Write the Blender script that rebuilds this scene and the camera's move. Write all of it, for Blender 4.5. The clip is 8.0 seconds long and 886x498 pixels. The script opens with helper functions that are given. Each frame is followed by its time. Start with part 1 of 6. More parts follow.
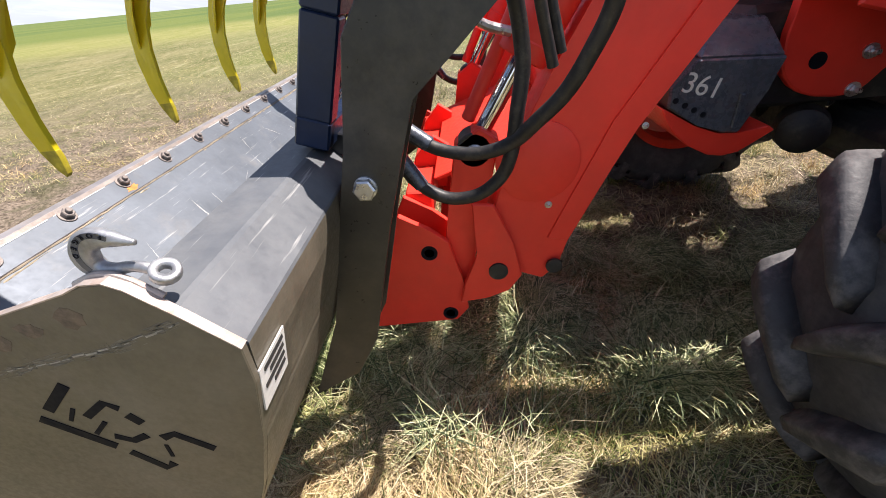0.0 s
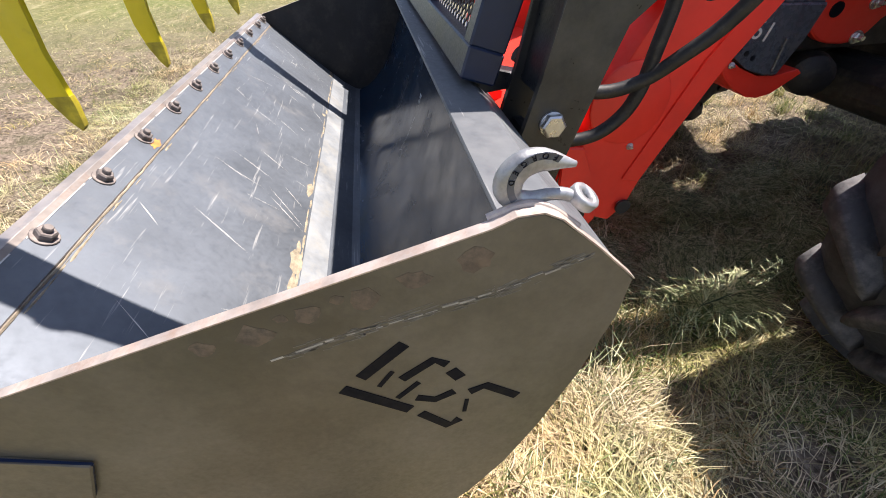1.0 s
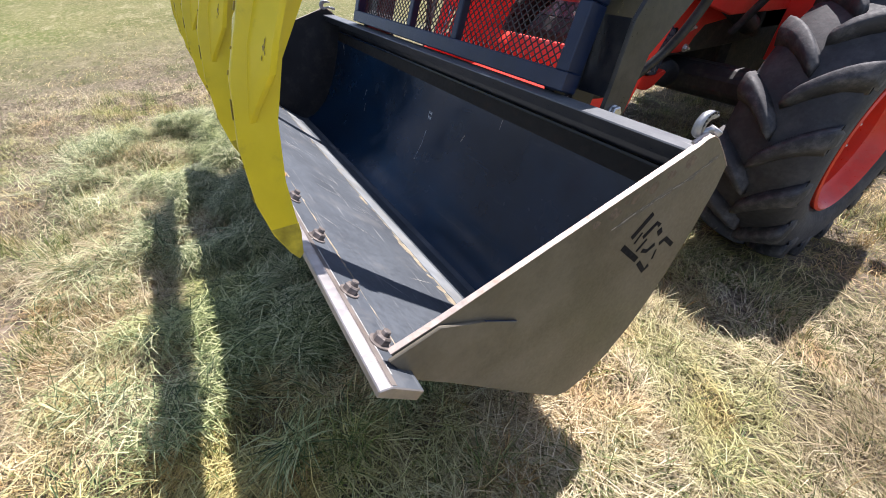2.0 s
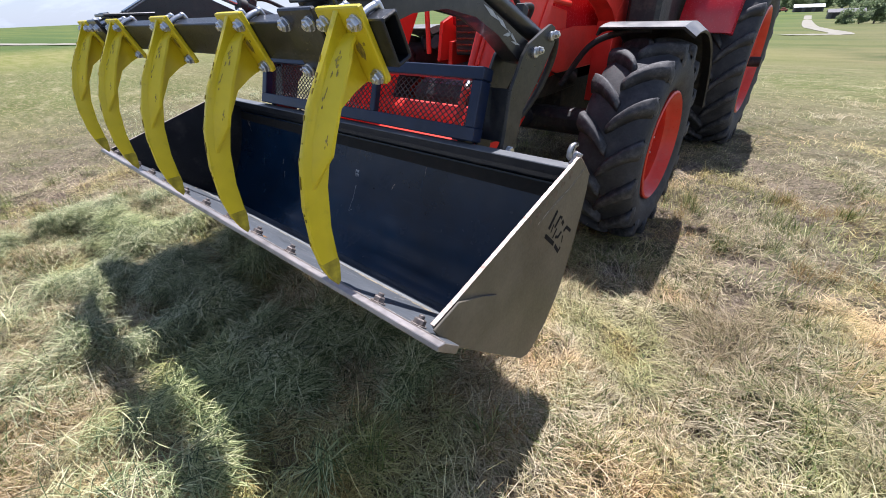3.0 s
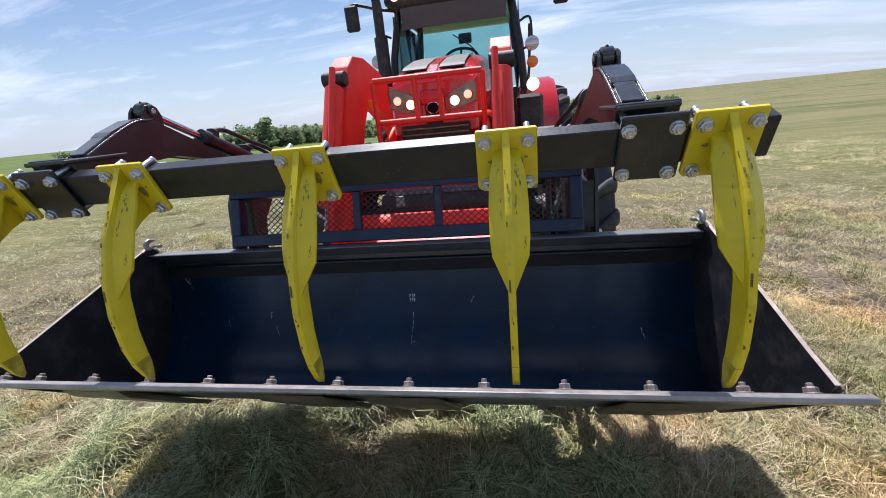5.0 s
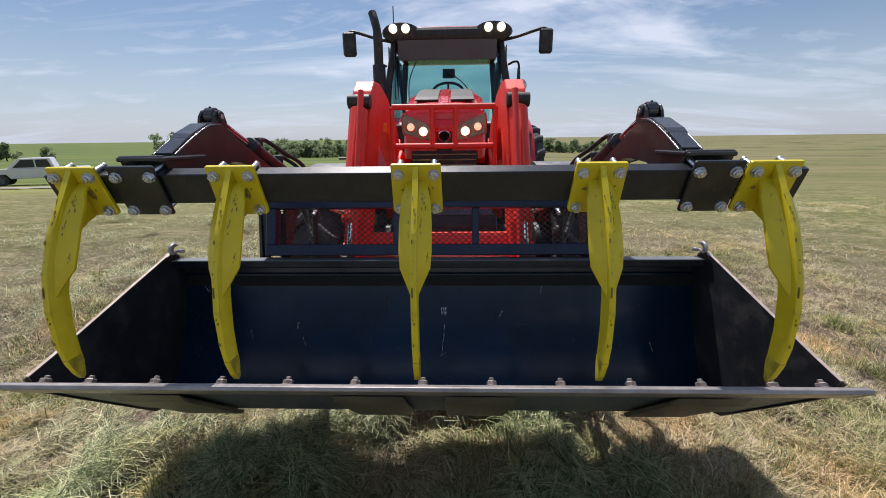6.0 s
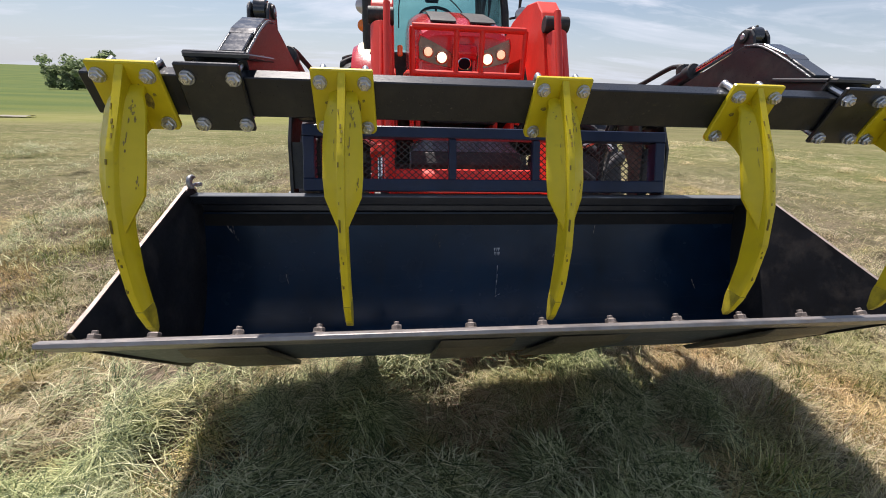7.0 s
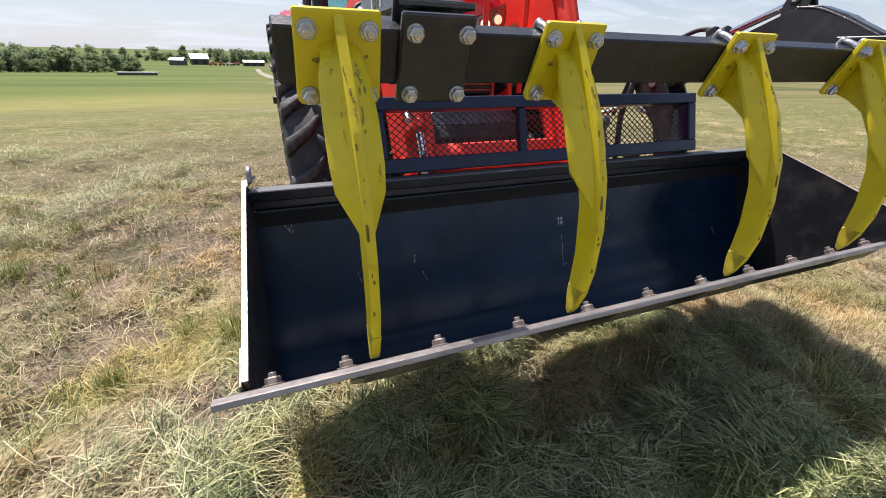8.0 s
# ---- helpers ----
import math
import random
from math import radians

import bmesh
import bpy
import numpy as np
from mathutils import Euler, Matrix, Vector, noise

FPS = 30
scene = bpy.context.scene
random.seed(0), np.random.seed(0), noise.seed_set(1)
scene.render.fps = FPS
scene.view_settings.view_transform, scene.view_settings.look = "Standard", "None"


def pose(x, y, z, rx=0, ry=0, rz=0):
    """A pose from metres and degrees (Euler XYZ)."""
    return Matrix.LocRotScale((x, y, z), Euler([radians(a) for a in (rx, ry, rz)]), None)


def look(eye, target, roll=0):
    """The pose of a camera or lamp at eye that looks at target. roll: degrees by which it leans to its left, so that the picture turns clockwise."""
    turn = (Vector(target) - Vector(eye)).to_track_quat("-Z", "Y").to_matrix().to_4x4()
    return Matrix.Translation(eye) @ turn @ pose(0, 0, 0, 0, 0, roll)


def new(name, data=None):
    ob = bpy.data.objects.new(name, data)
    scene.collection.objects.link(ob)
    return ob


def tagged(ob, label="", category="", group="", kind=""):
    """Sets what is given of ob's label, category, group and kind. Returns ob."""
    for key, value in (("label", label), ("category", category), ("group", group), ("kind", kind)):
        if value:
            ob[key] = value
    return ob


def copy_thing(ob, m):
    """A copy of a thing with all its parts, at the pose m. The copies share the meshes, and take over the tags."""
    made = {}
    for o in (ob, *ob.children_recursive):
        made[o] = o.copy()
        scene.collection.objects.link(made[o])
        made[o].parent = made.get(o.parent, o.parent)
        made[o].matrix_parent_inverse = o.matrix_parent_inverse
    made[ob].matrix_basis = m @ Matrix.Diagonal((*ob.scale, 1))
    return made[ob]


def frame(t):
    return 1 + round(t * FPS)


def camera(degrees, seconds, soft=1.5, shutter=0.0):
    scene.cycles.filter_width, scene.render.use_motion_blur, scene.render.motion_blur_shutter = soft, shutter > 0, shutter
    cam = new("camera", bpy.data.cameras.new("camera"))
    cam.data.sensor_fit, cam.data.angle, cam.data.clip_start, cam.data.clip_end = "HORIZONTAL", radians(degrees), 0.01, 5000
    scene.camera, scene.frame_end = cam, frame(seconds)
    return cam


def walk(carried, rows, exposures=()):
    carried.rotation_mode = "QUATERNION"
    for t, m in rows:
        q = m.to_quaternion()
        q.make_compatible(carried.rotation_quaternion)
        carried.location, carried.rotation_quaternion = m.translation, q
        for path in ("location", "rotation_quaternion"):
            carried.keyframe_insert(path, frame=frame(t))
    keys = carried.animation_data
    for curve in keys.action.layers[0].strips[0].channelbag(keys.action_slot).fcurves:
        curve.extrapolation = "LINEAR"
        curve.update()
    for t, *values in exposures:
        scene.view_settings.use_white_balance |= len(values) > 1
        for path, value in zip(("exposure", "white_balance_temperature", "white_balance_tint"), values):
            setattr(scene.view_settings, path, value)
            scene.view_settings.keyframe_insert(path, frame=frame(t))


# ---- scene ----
cam = camera(95.3, 8.0, soft=0.95)
PATH = [
    (0, (1.656, 1.154, 1.226), (-0.011, 0.998, 0.132), -5.5),
    (0.5, (1.634, 0.929, 1.197), (0.064, 0.914, -0.043), -4.0),
    (1, (1.631, 0.652, 1.204), (0.092, 0.872, -0.055), -1.6),
    (1.2, (1.632, 0.559, 1.185), (0.117, 0.898, -0.075), -0.9),
    (2.3, (1.872, -0.362, 1.39), (0.558, 0.61, 0.237), -0.7),
    (2.5, (1.917, -0.435, 1.405), (0.645, 0.636, 0.293), -0.8),
    (3, (1.886, -0.558, 1.468), (0.748, 0.729, 0.444), -2.5),
    (3.5, (1.592, -0.685, 1.468), (0.641, 0.792, 0.511), -4.1),
    (4, (1.264, -0.753, 1.478), (0.521, 0.878, 0.59), -5.8),
    (4.5, (0.876, -0.859, 1.487), (0.35, 0.899, 0.691), -6.3),
    (5, (0.556, -0.986, 1.534), (0.215, 0.879, 0.895), -5.8),
    (5.2, (0.434, -0.999, 1.563), (0.159, 0.91, 1.036), -5.1),
    (6.3, (-0.003, -1.209, 1.542), (0.024, 0.719, 1.012), 0.9),
    (6.5, (-0.095, -1.171, 1.491), (-0.007, 0.721, 0.849), 1.6),
    (7, (-0.449, -1.038, 1.465), (-0.228, 0.793, 0.691), 2.1),
    (7.5, (-0.878, -0.934, 1.456), (-0.471, 0.845, 0.637), 1.7),
    (8, (-1.208, -0.747, 1.412), (-0.536, 0.927, 0.547), 1.3),
]
walk(cam, [(t, look(eye, target, roll)) for t, eye, target, roll in PATH],
     exposures=[(0, 1.02, 6600, 17), (1.2, 1.16, 6550, 17), (2.3, 0.90, 6050, 18), (3.0, 0.72, 5950, 18), (4.0, 0.60, 5950, 17), (4.8, 0.55, 6000, 16), (5.5, 0.36, 6150, 16), (6.3, 0.18, 6400, 15), (7.0, 0.38, 6600, 16), (8.0, 0.60, 6650, 17)])

# ---- light ----
SUN = Vector((-0.17, 0.50, 1.0)).normalized()
sun = new("sun", bpy.data.lights.new("sun", "SUN"))
sun.data.energy, sun.data.angle, sun.data.color = 4.95, radians(0.53), (1.0, 0.952, 0.875)
sun.matrix_world = Matrix.Translation((0, 0, 30)) @ SUN.to_track_quat("Z", "Y").to_matrix().to_4x4()

world = bpy.data.worlds.new("sky")
scene.world = world
world.use_nodes = True
wt = world.node_tree
wt.nodes.clear()


def wn(kind, **values):
    n = wt.nodes.new(kind)
    for k, v in values.items():
        n.inputs[k].default_value = v
    return n


sky = wt.nodes.new("ShaderNodeTexSky")
sky.sky_type, sky.sun_disc = "NISHITA", False
sky.sun_elevation, sky.sun_rotation = math.asin(SUN.z), math.atan2(SUN.x, SUN.y)
sky.air_density, sky.dust_density, sky.ozone_density = 1.1, 0.5, 2.4
tc = wt.nodes.new("ShaderNodeTexCoord")
sep = wt.nodes.new("ShaderNodeSeparateXYZ")
wt.links.new(tc.outputs["Generated"], sep.inputs[0])
up = wt.nodes.new("ShaderNodeMath")
up.operation = "ADD"
up.inputs[1].default_value = 0.16
clampz = wt.nodes.new("ShaderNodeMath")
clampz.operation = "MAXIMUM"
clampz.inputs[1].default_value = 0.0
wt.links.new(sep.outputs["Z"], clampz.inputs[0])
wt.links.new(clampz.outputs[0], up.inputs[0])
div = wt.nodes.new("ShaderNodeVectorMath")
div.operation = "DIVIDE"
comb = wt.nodes.new("ShaderNodeCombineXYZ")
for k in "XYZ":
    wt.links.new(up.outputs[0], comb.inputs[k])
wt.links.new(tc.outputs["Generated"], div.inputs[0])
wt.links.new(comb.outputs[0], div.inputs[1])


def cloud_layer(scale, stretch, turn, lo, hi, detail, distortion):
    m = wt.nodes.new("ShaderNodeMapping")
    m.inputs["Rotation"].default_value = (0, 0, radians(turn))
    m.inputs["Scale"].default_value = (scale, scale * stretch, 0.2)
    n = wn("ShaderNodeTexNoise", Scale=1.0, Detail=detail, Roughness=0.6, Distortion=distortion)
    r = wt.nodes.new("ShaderNodeMapRange")
    r.inputs["From Min"].default_value, r.inputs["From Max"].default_value = lo, hi
    wt.links.new(div.outputs[0], m.inputs["Vector"])
    wt.links.new(m.outputs[0], n.inputs["Vector"])
    wt.links.new(n.outputs["Fac"], r.inputs["Value"])
    return r


cirrus = cloud_layer(0.50, 2.4, 24, 0.49, 0.66, 6, 0.6)
puffs = cloud_layer(1.7, 1.5, 0, 0.56, 0.72, 6, 0.2)
both = wt.nodes.new("ShaderNodeMath")
both.operation, both.use_clamp = "ADD", True
half = wt.nodes.new("ShaderNodeMath")
half.operation = "MULTIPLY"
half.inputs[1].default_value = 0.55
wt.links.new(puffs.outputs[0], half.inputs[0])
wt.links.new(cirrus.outputs[0], both.inputs[0])
wt.links.new(half.outputs[0], both.inputs[1])
fade = wt.nodes.new("ShaderNodeMath")
fade.operation = "MULTIPLY"
fade.inputs[1].default_value = 0.66
wt.links.new(both.outputs[0], fade.inputs[0])
mixc = wt.nodes.new("ShaderNodeMixRGB")
mixc.inputs["Color2"].default_value = (11.0, 11.5, 12.4, 1)
wt.links.new(fade.outputs[0], mixc.inputs["Fac"])
wt.links.new(sky.outputs[0], mixc.inputs["Color1"])
haze = wt.nodes.new("ShaderNodeMapRange")
haze.interpolation_type = "SMOOTHSTEP"
for k, v in (("From Min", 0.0), ("From Max", 0.24), ("To Min", 0.64), ("To Max", 0.0)):
    haze.inputs[k].default_value = v
wt.links.new(clampz.outputs[0], haze.inputs["Value"])
hazy = wt.nodes.new("ShaderNodeMixRGB")
hazy.inputs["Color2"].default_value = (6.4, 7.5, 9.0, 1)
wt.links.new(haze.outputs[0], hazy.inputs["Fac"])
bg = wn("ShaderNodeBackground", Strength=0.072)
wo = wt.nodes.new("ShaderNodeOutputWorld")
wt.links.new(mixc.outputs[0], hazy.inputs["Color1"])
wt.links.new(hazy.outputs[0], bg.inputs["Color"])
wt.links.new(bg.outputs[0], wo.inputs["Surface"])


# ---- materials ----
def material(name, base, rough=0.5, metal=0.0, dark=0.0, scale=6.0, grain=60.0, bump=0.0, dust=None, dust_amount=0.0,
             dust_lo=0.5, coat=0.0, spread=0.0, scratches=0.0, spec=0.5):
    """Paint, metal or rubber: base colour with large and small variation, dust patches, fine relief."""
    m = bpy.data.materials.new(name)
    m.use_nodes = True
    t = m.node_tree
    b = t.nodes["Principled BSDF"]
    b.inputs["Metallic"].default_value = metal
    b.inputs["Coat Weight"].default_value = coat
    b.inputs["Coat Roughness"].default_value = 0.12
    b.inputs["Specular IOR Level"].default_value = spec
    co = t.nodes.new("ShaderNodeTexCoord")

    def noise_tex(sc, detail, vec=None, rough_=0.6):
        n = t.nodes.new("ShaderNodeTexNoise")
        n.inputs["Scale"].default_value, n.inputs["Detail"].default_value, n.inputs["Roughness"].default_value = sc, detail, rough_
        t.links.new(vec or co.outputs["Object"], n.inputs["Vector"])
        return n

    def ramp(src, lo, hi, a, c):
        r = t.nodes.new("ShaderNodeMapRange")
        for k, v in (("From Min", lo), ("From Max", hi), ("To Min", a), ("To Max", c)):
            r.inputs[k].default_value = v
        t.links.new(src, r.inputs["Value"])
        return r.outputs[0]

    big, fine = noise_tex(scale, 5), noise_tex(grain, 3)
    mix = t.nodes.new("ShaderNodeMixRGB")
    k = 1.0 - dark
    mix.inputs["Color1"].default_value = (*[c * k for c in base], 1)
    mix.inputs["Color2"].default_value = (*[min(1.0, c * (1 + 0.5 * dark)) for c in base], 1)
    t.links.new(ramp(big.outputs["Fac"], 0.3, 0.7, 0, 1), mix.inputs["Fac"])
    col = mix.outputs[0]
    rough_out = ramp(fine.outputs["Fac"], 0.3, 0.7, max(0.02, rough - 0.08), min(1.0, rough + 0.1))
    if spread:
        info = t.nodes.new("ShaderNodeObjectInfo")
        hv = t.nodes.new("ShaderNodeHueSaturation")
        t.links.new(ramp(info.outputs["Random"], 0, 1, 1 - spread, 1 + spread), hv.inputs["Value"])
        t.links.new(col, hv.inputs["Color"])
        col = hv.outputs[0]
    if scratches:
        mp = t.nodes.new("ShaderNodeMapping")
        mp.inputs["Rotation"].default_value = (0.3, 0.0, 0.5)
        mp.inputs["Scale"].default_value = (4, 90, 14)
        t.links.new(co.outputs["Object"], mp.inputs["Vector"])
        sn = noise_tex(1.0, 3, mp.outputs[0], 0.7)
        f = ramp(sn.outputs["Fac"], 0.62, 0.72, 0, scratches)
        sm = t.nodes.new("ShaderNodeMixRGB")
        sm.inputs["Color2"].default_value = (0.62, 0.61, 0.58, 1)
        t.links.new(f, sm.inputs["Fac"])
        t.links.new(col, sm.inputs["Color1"])
        col = sm.outputs[0]
    if dust:
        dn = noise_tex(scale * 1.7, 8, None, 0.7)
        f = ramp(dn.outputs["Fac"], dust_lo, dust_lo + 0.25, 0, dust_amount)
        dm = t.nodes.new("ShaderNodeMixRGB")
        dm.inputs["Color2"].default_value = (*dust, 1)
        t.links.new(f, dm.inputs["Fac"])
        t.links.new(col, dm.inputs["Color1"])
        col = dm.outputs[0]
        add = t.nodes.new("ShaderNodeMath")
        add.operation, add.use_clamp = "MULTIPLY_ADD", True
        add.inputs[1].default_value = 0.5
        t.links.new(f, add.inputs[0])
        t.links.new(rough_out, add.inputs[2])
        rough_out = add.outputs[0]
    t.links.new(col, b.inputs["Base Color"])
    t.links.new(rough_out, b.inputs["Roughness"])
    if bump:
        bp = t.nodes.new("ShaderNodeBump")
        bp.inputs["Strength"].default_value, bp.inputs["Distance"].default_value = bump, 0.004
        t.links.new(fine.outputs["Fac"], bp.inputs["Height"])
        t.links.new(bp.outputs[0], b.inputs["Normal"])
    return m


DUST = (0.36, 0.31, 0.23)
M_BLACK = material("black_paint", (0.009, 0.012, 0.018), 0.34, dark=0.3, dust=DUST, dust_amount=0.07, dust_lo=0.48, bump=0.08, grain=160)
M_GUARD = material("blue_black_paint", (0.005, 0.016, 0.052), 0.36, dark=0.35, dust=DUST, dust_amount=0.03, dust_lo=0.5, bump=0.08, grain=160)
M_ARM = material("satin_black_paint", (0.014, 0.016, 0.020), 0.34, dark=0.3, dust=DUST, dust_amount=0.10, dust_lo=0.48, bump=0.05, grain=160, spec=0.5, coat=0.25)
# glossier than M_ARM, and base lifted: sky-lit tops put into the colour
M_ARM_TOP = material("glossy_skylit_black", (0.030, 0.033, 0.038), 0.20, dark=0.3, dust=DUST, dust_amount=0.08, dust_lo=0.5, bump=0.03, grain=40, spec=0.7, coat=0.4)
M_BEAD = material("painted_weld_bead", (0.10, 0.105, 0.11), 0.22, dark=0.5, scale=30, bump=0.5, grain=120, spec=0.8, coat=0.5)
# olive base: bounce light from the straw put into black paint, plus dust
M_PLATE = material("dusty_bounce_lit_black", (0.105, 0.092, 0.068), 0.40, dark=0.35, scale=3, dust=DUST, dust_amount=0.28, dust_lo=0.45, bump=0.05, grain=120)
M_INSIDE = material("dark_bucket_paint", (0.0012, 0.0140, 0.037), 0.20, dark=0.5, scale=2.2, grain=7, dust=(0.08, 0.08, 0.075), dust_amount=0.04, dust_lo=0.58, bump=0.006, scratches=0.012, spec=0.30)
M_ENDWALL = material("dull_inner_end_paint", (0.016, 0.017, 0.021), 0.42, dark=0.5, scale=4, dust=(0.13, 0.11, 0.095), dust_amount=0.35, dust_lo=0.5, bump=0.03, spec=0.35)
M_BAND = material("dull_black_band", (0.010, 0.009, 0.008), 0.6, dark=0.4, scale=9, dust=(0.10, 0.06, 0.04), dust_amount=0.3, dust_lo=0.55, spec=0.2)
# rail grey: dust, and sun on the top put into the colour
M_RAIL = material("dusty_sunlit_rail_paint", (0.120, 0.130, 0.142), 0.5, metal=0.2, dark=0.18, scale=5, dust=(0.23, 0.235, 0.23), dust_amount=0.3, dust_lo=0.42, bump=0.08, scratches=0.5)
M_STEEL = material("worn_bucket_steel", (0.142, 0.160, 0.182), 0.54, metal=0.52, dark=0.26, scale=4, dust=(0.31, 0.285, 0.25), dust_amount=0.35, dust_lo=0.55, bump=0.05, scratches=0.45)
M_PALE = material("pale_scoured_steel", (0.29, 0.31, 0.325), 0.55, metal=0.3, dark=0.35, scale=7, dust=(0.36, 0.33, 0.26), dust_amount=0.5, dust_lo=0.48)
M_EDGE = material("polished_cutting_edge", (0.37, 0.345, 0.335), 0.42, metal=0.65, dark=0.3, scale=9, dust=(0.34, 0.27, 0.22), dust_amount=0.45, dust_lo=0.5, bump=0.15)
M_BROWN = material("brown_worn_edge_steel", (0.27, 0.235, 0.21), 0.5, metal=0.45, dark=0.4, scale=14, dust=(0.20, 0.12, 0.08), dust_amount=0.5, dust_lo=0.5, bump=0.2)
M_SMUDGE = material("brown_smudge", (0.165, 0.120, 0.090), 0.5, dark=0.4, scale=50, dust=(0.105, 0.092, 0.068), dust_amount=0.9, dust_lo=0.42)
M_SCRATCH = material("bright_scratch", (0.62, 0.61, 0.58), 0.5, metal=0.3, dark=0.4, scale=30)
M_SCUFF = material("pale_paint_scuff", (0.44, 0.41, 0.36), 0.6, dark=0.5, scale=40)
M_SMEAR = material("grey_paint_smear", (0.21, 0.195, 0.165), 0.6, dark=0.4, scale=40)
M_TANDUST = material("packed_tan_dust", (0.34, 0.285, 0.20), 0.95, dark=0.5, scale=40, bump=0.6, grain=200)
M_RUST = material("rusty_nut_steel", (0.25, 0.215, 0.195), 0.6, metal=0.45, dark=0.5, scale=40, bump=0.4)
M_WELD = material("rusty_weld", (0.36, 0.30, 0.22), 0.8, metal=0.2, dark=0.6, scale=18, bump=0.8, grain=90)
M_EDGEWEAR = material("worn_plate_rim", (0.55, 0.47, 0.42), 0.5, metal=0.5, dark=0.4, scale=20, dust=(0.35, 0.22, 0.16), dust_amount=0.6, dust_lo=0.45)
M_YELLOW = material("yellow_paint", (0.72, 0.575, 0.013), 0.36, dark=0.12, scale=7, dust=(0.17, 0.12, 0.04), dust_amount=0.6, dust_lo=0.585, bump=0.1)
M_TIP = material("worn_yellow_tip", (0.52, 0.42, 0.03), 0.45, metal=0.1, dark=0.5, scale=25, dust=(0.22, 0.17, 0.06), dust_amount=0.6, dust_lo=0.52, bump=0.2)
M_YELLOW_WORN = material("scuffed_yellow_tip", (0.33, 0.25, 0.04), 0.5, metal=0.15, dark=0.6, scale=30, bump=0.3)
M_RUB = material("brown_paint_scuff", (0.27, 0.21, 0.06), 0.55, dark=0.6, scale=90, dust=(0.64, 0.51, 0.02), dust_amount=0.9, dust_lo=0.46, bump=0.2)
M_RED = material("red_paint", (0.92, 0.046, 0.025), 0.48, dark=0.18, scale=3, dust=(0.46, 0.11, 0.080), dust_amount=0.12, dust_lo=0.54)
M_RED_DARK = material("red_hood_paint", (0.58, 0.014, 0.022), 0.22, dark=0.1, scale=3, coat=0.5)
M_RIM = material("orange_red_rim_paint", (0.70, 0.045, 0.018), 0.34, dark=0.15, scale=8, dust=(0.45, 0.20, 0.13), dust_amount=0.3, dust_lo=0.5)
M_TYRE = material("dusty_tyre_rubber", (0.030, 0.031, 0.036), 0.68, dark=0.3, scale=5, dust=(0.18, 0.172, 0.168), dust_amount=0.35, dust_lo=0.46, bump=0.3)
M_LUG = material("worn_lug_rubber", (0.034, 0.035, 0.040), 0.66, dark=0.3, scale=9, dust=(0.26, 0.25, 0.245), dust_amount=0.45, dust_lo=0.46, bump=0.4)
M_ZINC = material("zinc_plated_steel", (0.62, 0.63, 0.64), 0.32, metal=0.9, dark=0.2, scale=40)
M_HOOK = material("galvanised_hook", (0.38, 0.39, 0.405), 0.45, metal=0.7, dark=0.4, scale=40, dust=(0.24, 0.22, 0.20), dust_amount=0.5, dust_lo=0.5, bump=0.3)
M_CHROME = material("chrome_rod", (0.75, 0.75, 0.76), 0.08, metal=1.0)
M_HOSE = material("black_rubber_hose", (0.018, 0.018, 0.019), 0.5, dark=0.3, scale=30, dust=DUST, dust_amount=0.15, dust_lo=0.5)
M_DARK = material("dark_machine_iron", (0.020, 0.021, 0.023), 0.55, dark=0.4, scale=8, dust=DUST, dust_amount=0.2, dust_lo=0.5)
# pale grey that stands for sun glare on the dark mudguard's top
M_MUD = material("sun_glare_grey_plastic", (0.15, 0.155, 0.16), 0.38, dark=0.3, scale=5, dust=(0.40, 0.38, 0.35), dust_amount=0.5, dust_lo=0.42)
M_TOWER = material("dusty_bracket_paint", (0.024, 0.025, 0.025), 0.34, dark=0.35, scale=4, dust=DUST, dust_amount=0.12, dust_lo=0.46, bump=0.05)
M_GREY = material("grey_cast_iron", (0.10, 0.115, 0.145), 0.26, metal=0.3, dark=0.4, scale=6, dust=DUST, dust_amount=0.2, dust_lo=0.52, bump=0.3)
M_LABEL = material("white_label", (0.72, 0.72, 0.70), 0.4, dark=0.1, scale=30, dust=(0.4, 0.38, 0.34), dust_amount=0.4)
M_PRINT = material("label_print", (0.03, 0.03, 0.03), 0.5)
M_CUT = material("cut_out_mark", (0.004, 0.005, 0.010), 0.7, spec=0.15)
M_DECAL = material("grey_decal", (0.42, 0.45, 0.48), 0.4, dark=0.2, scale=30)
M_ORANGE = material("amber_lens", (0.80, 0.22, 0.02), 0.15, coat=0.6)
M_TRUCK = material("white_truck_paint", (0.62, 0.64, 0.66), 0.25, dark=0.06, coat=0.5)
M_WALLW = material("white_barn_wall", (0.55, 0.54, 0.51), 0.6, dark=0.2, scale=1)
M_WALLD = material("dark_shed_wall", (0.10, 0.095, 0.10), 0.6, dark=0.3, scale=1)
M_ROOF = material("pale_metal_roof", (0.62, 0.63, 0.64), 0.4, metal=0.2, dark=0.2, scale=0.7)
M_REDIRON = material("faded_red_machine", (0.40, 0.09, 0.06), 0.6, dark=0.3, scale=2)
M_BARK = material("tree_bark", (0.10, 0.08, 0.06), 0.9, dark=0.3, scale=3)
M_ROAD = material("pale_gravel_road", (0.30, 0.28, 0.22), 0.95, dark=0.2, scale=0.6, grain=5)


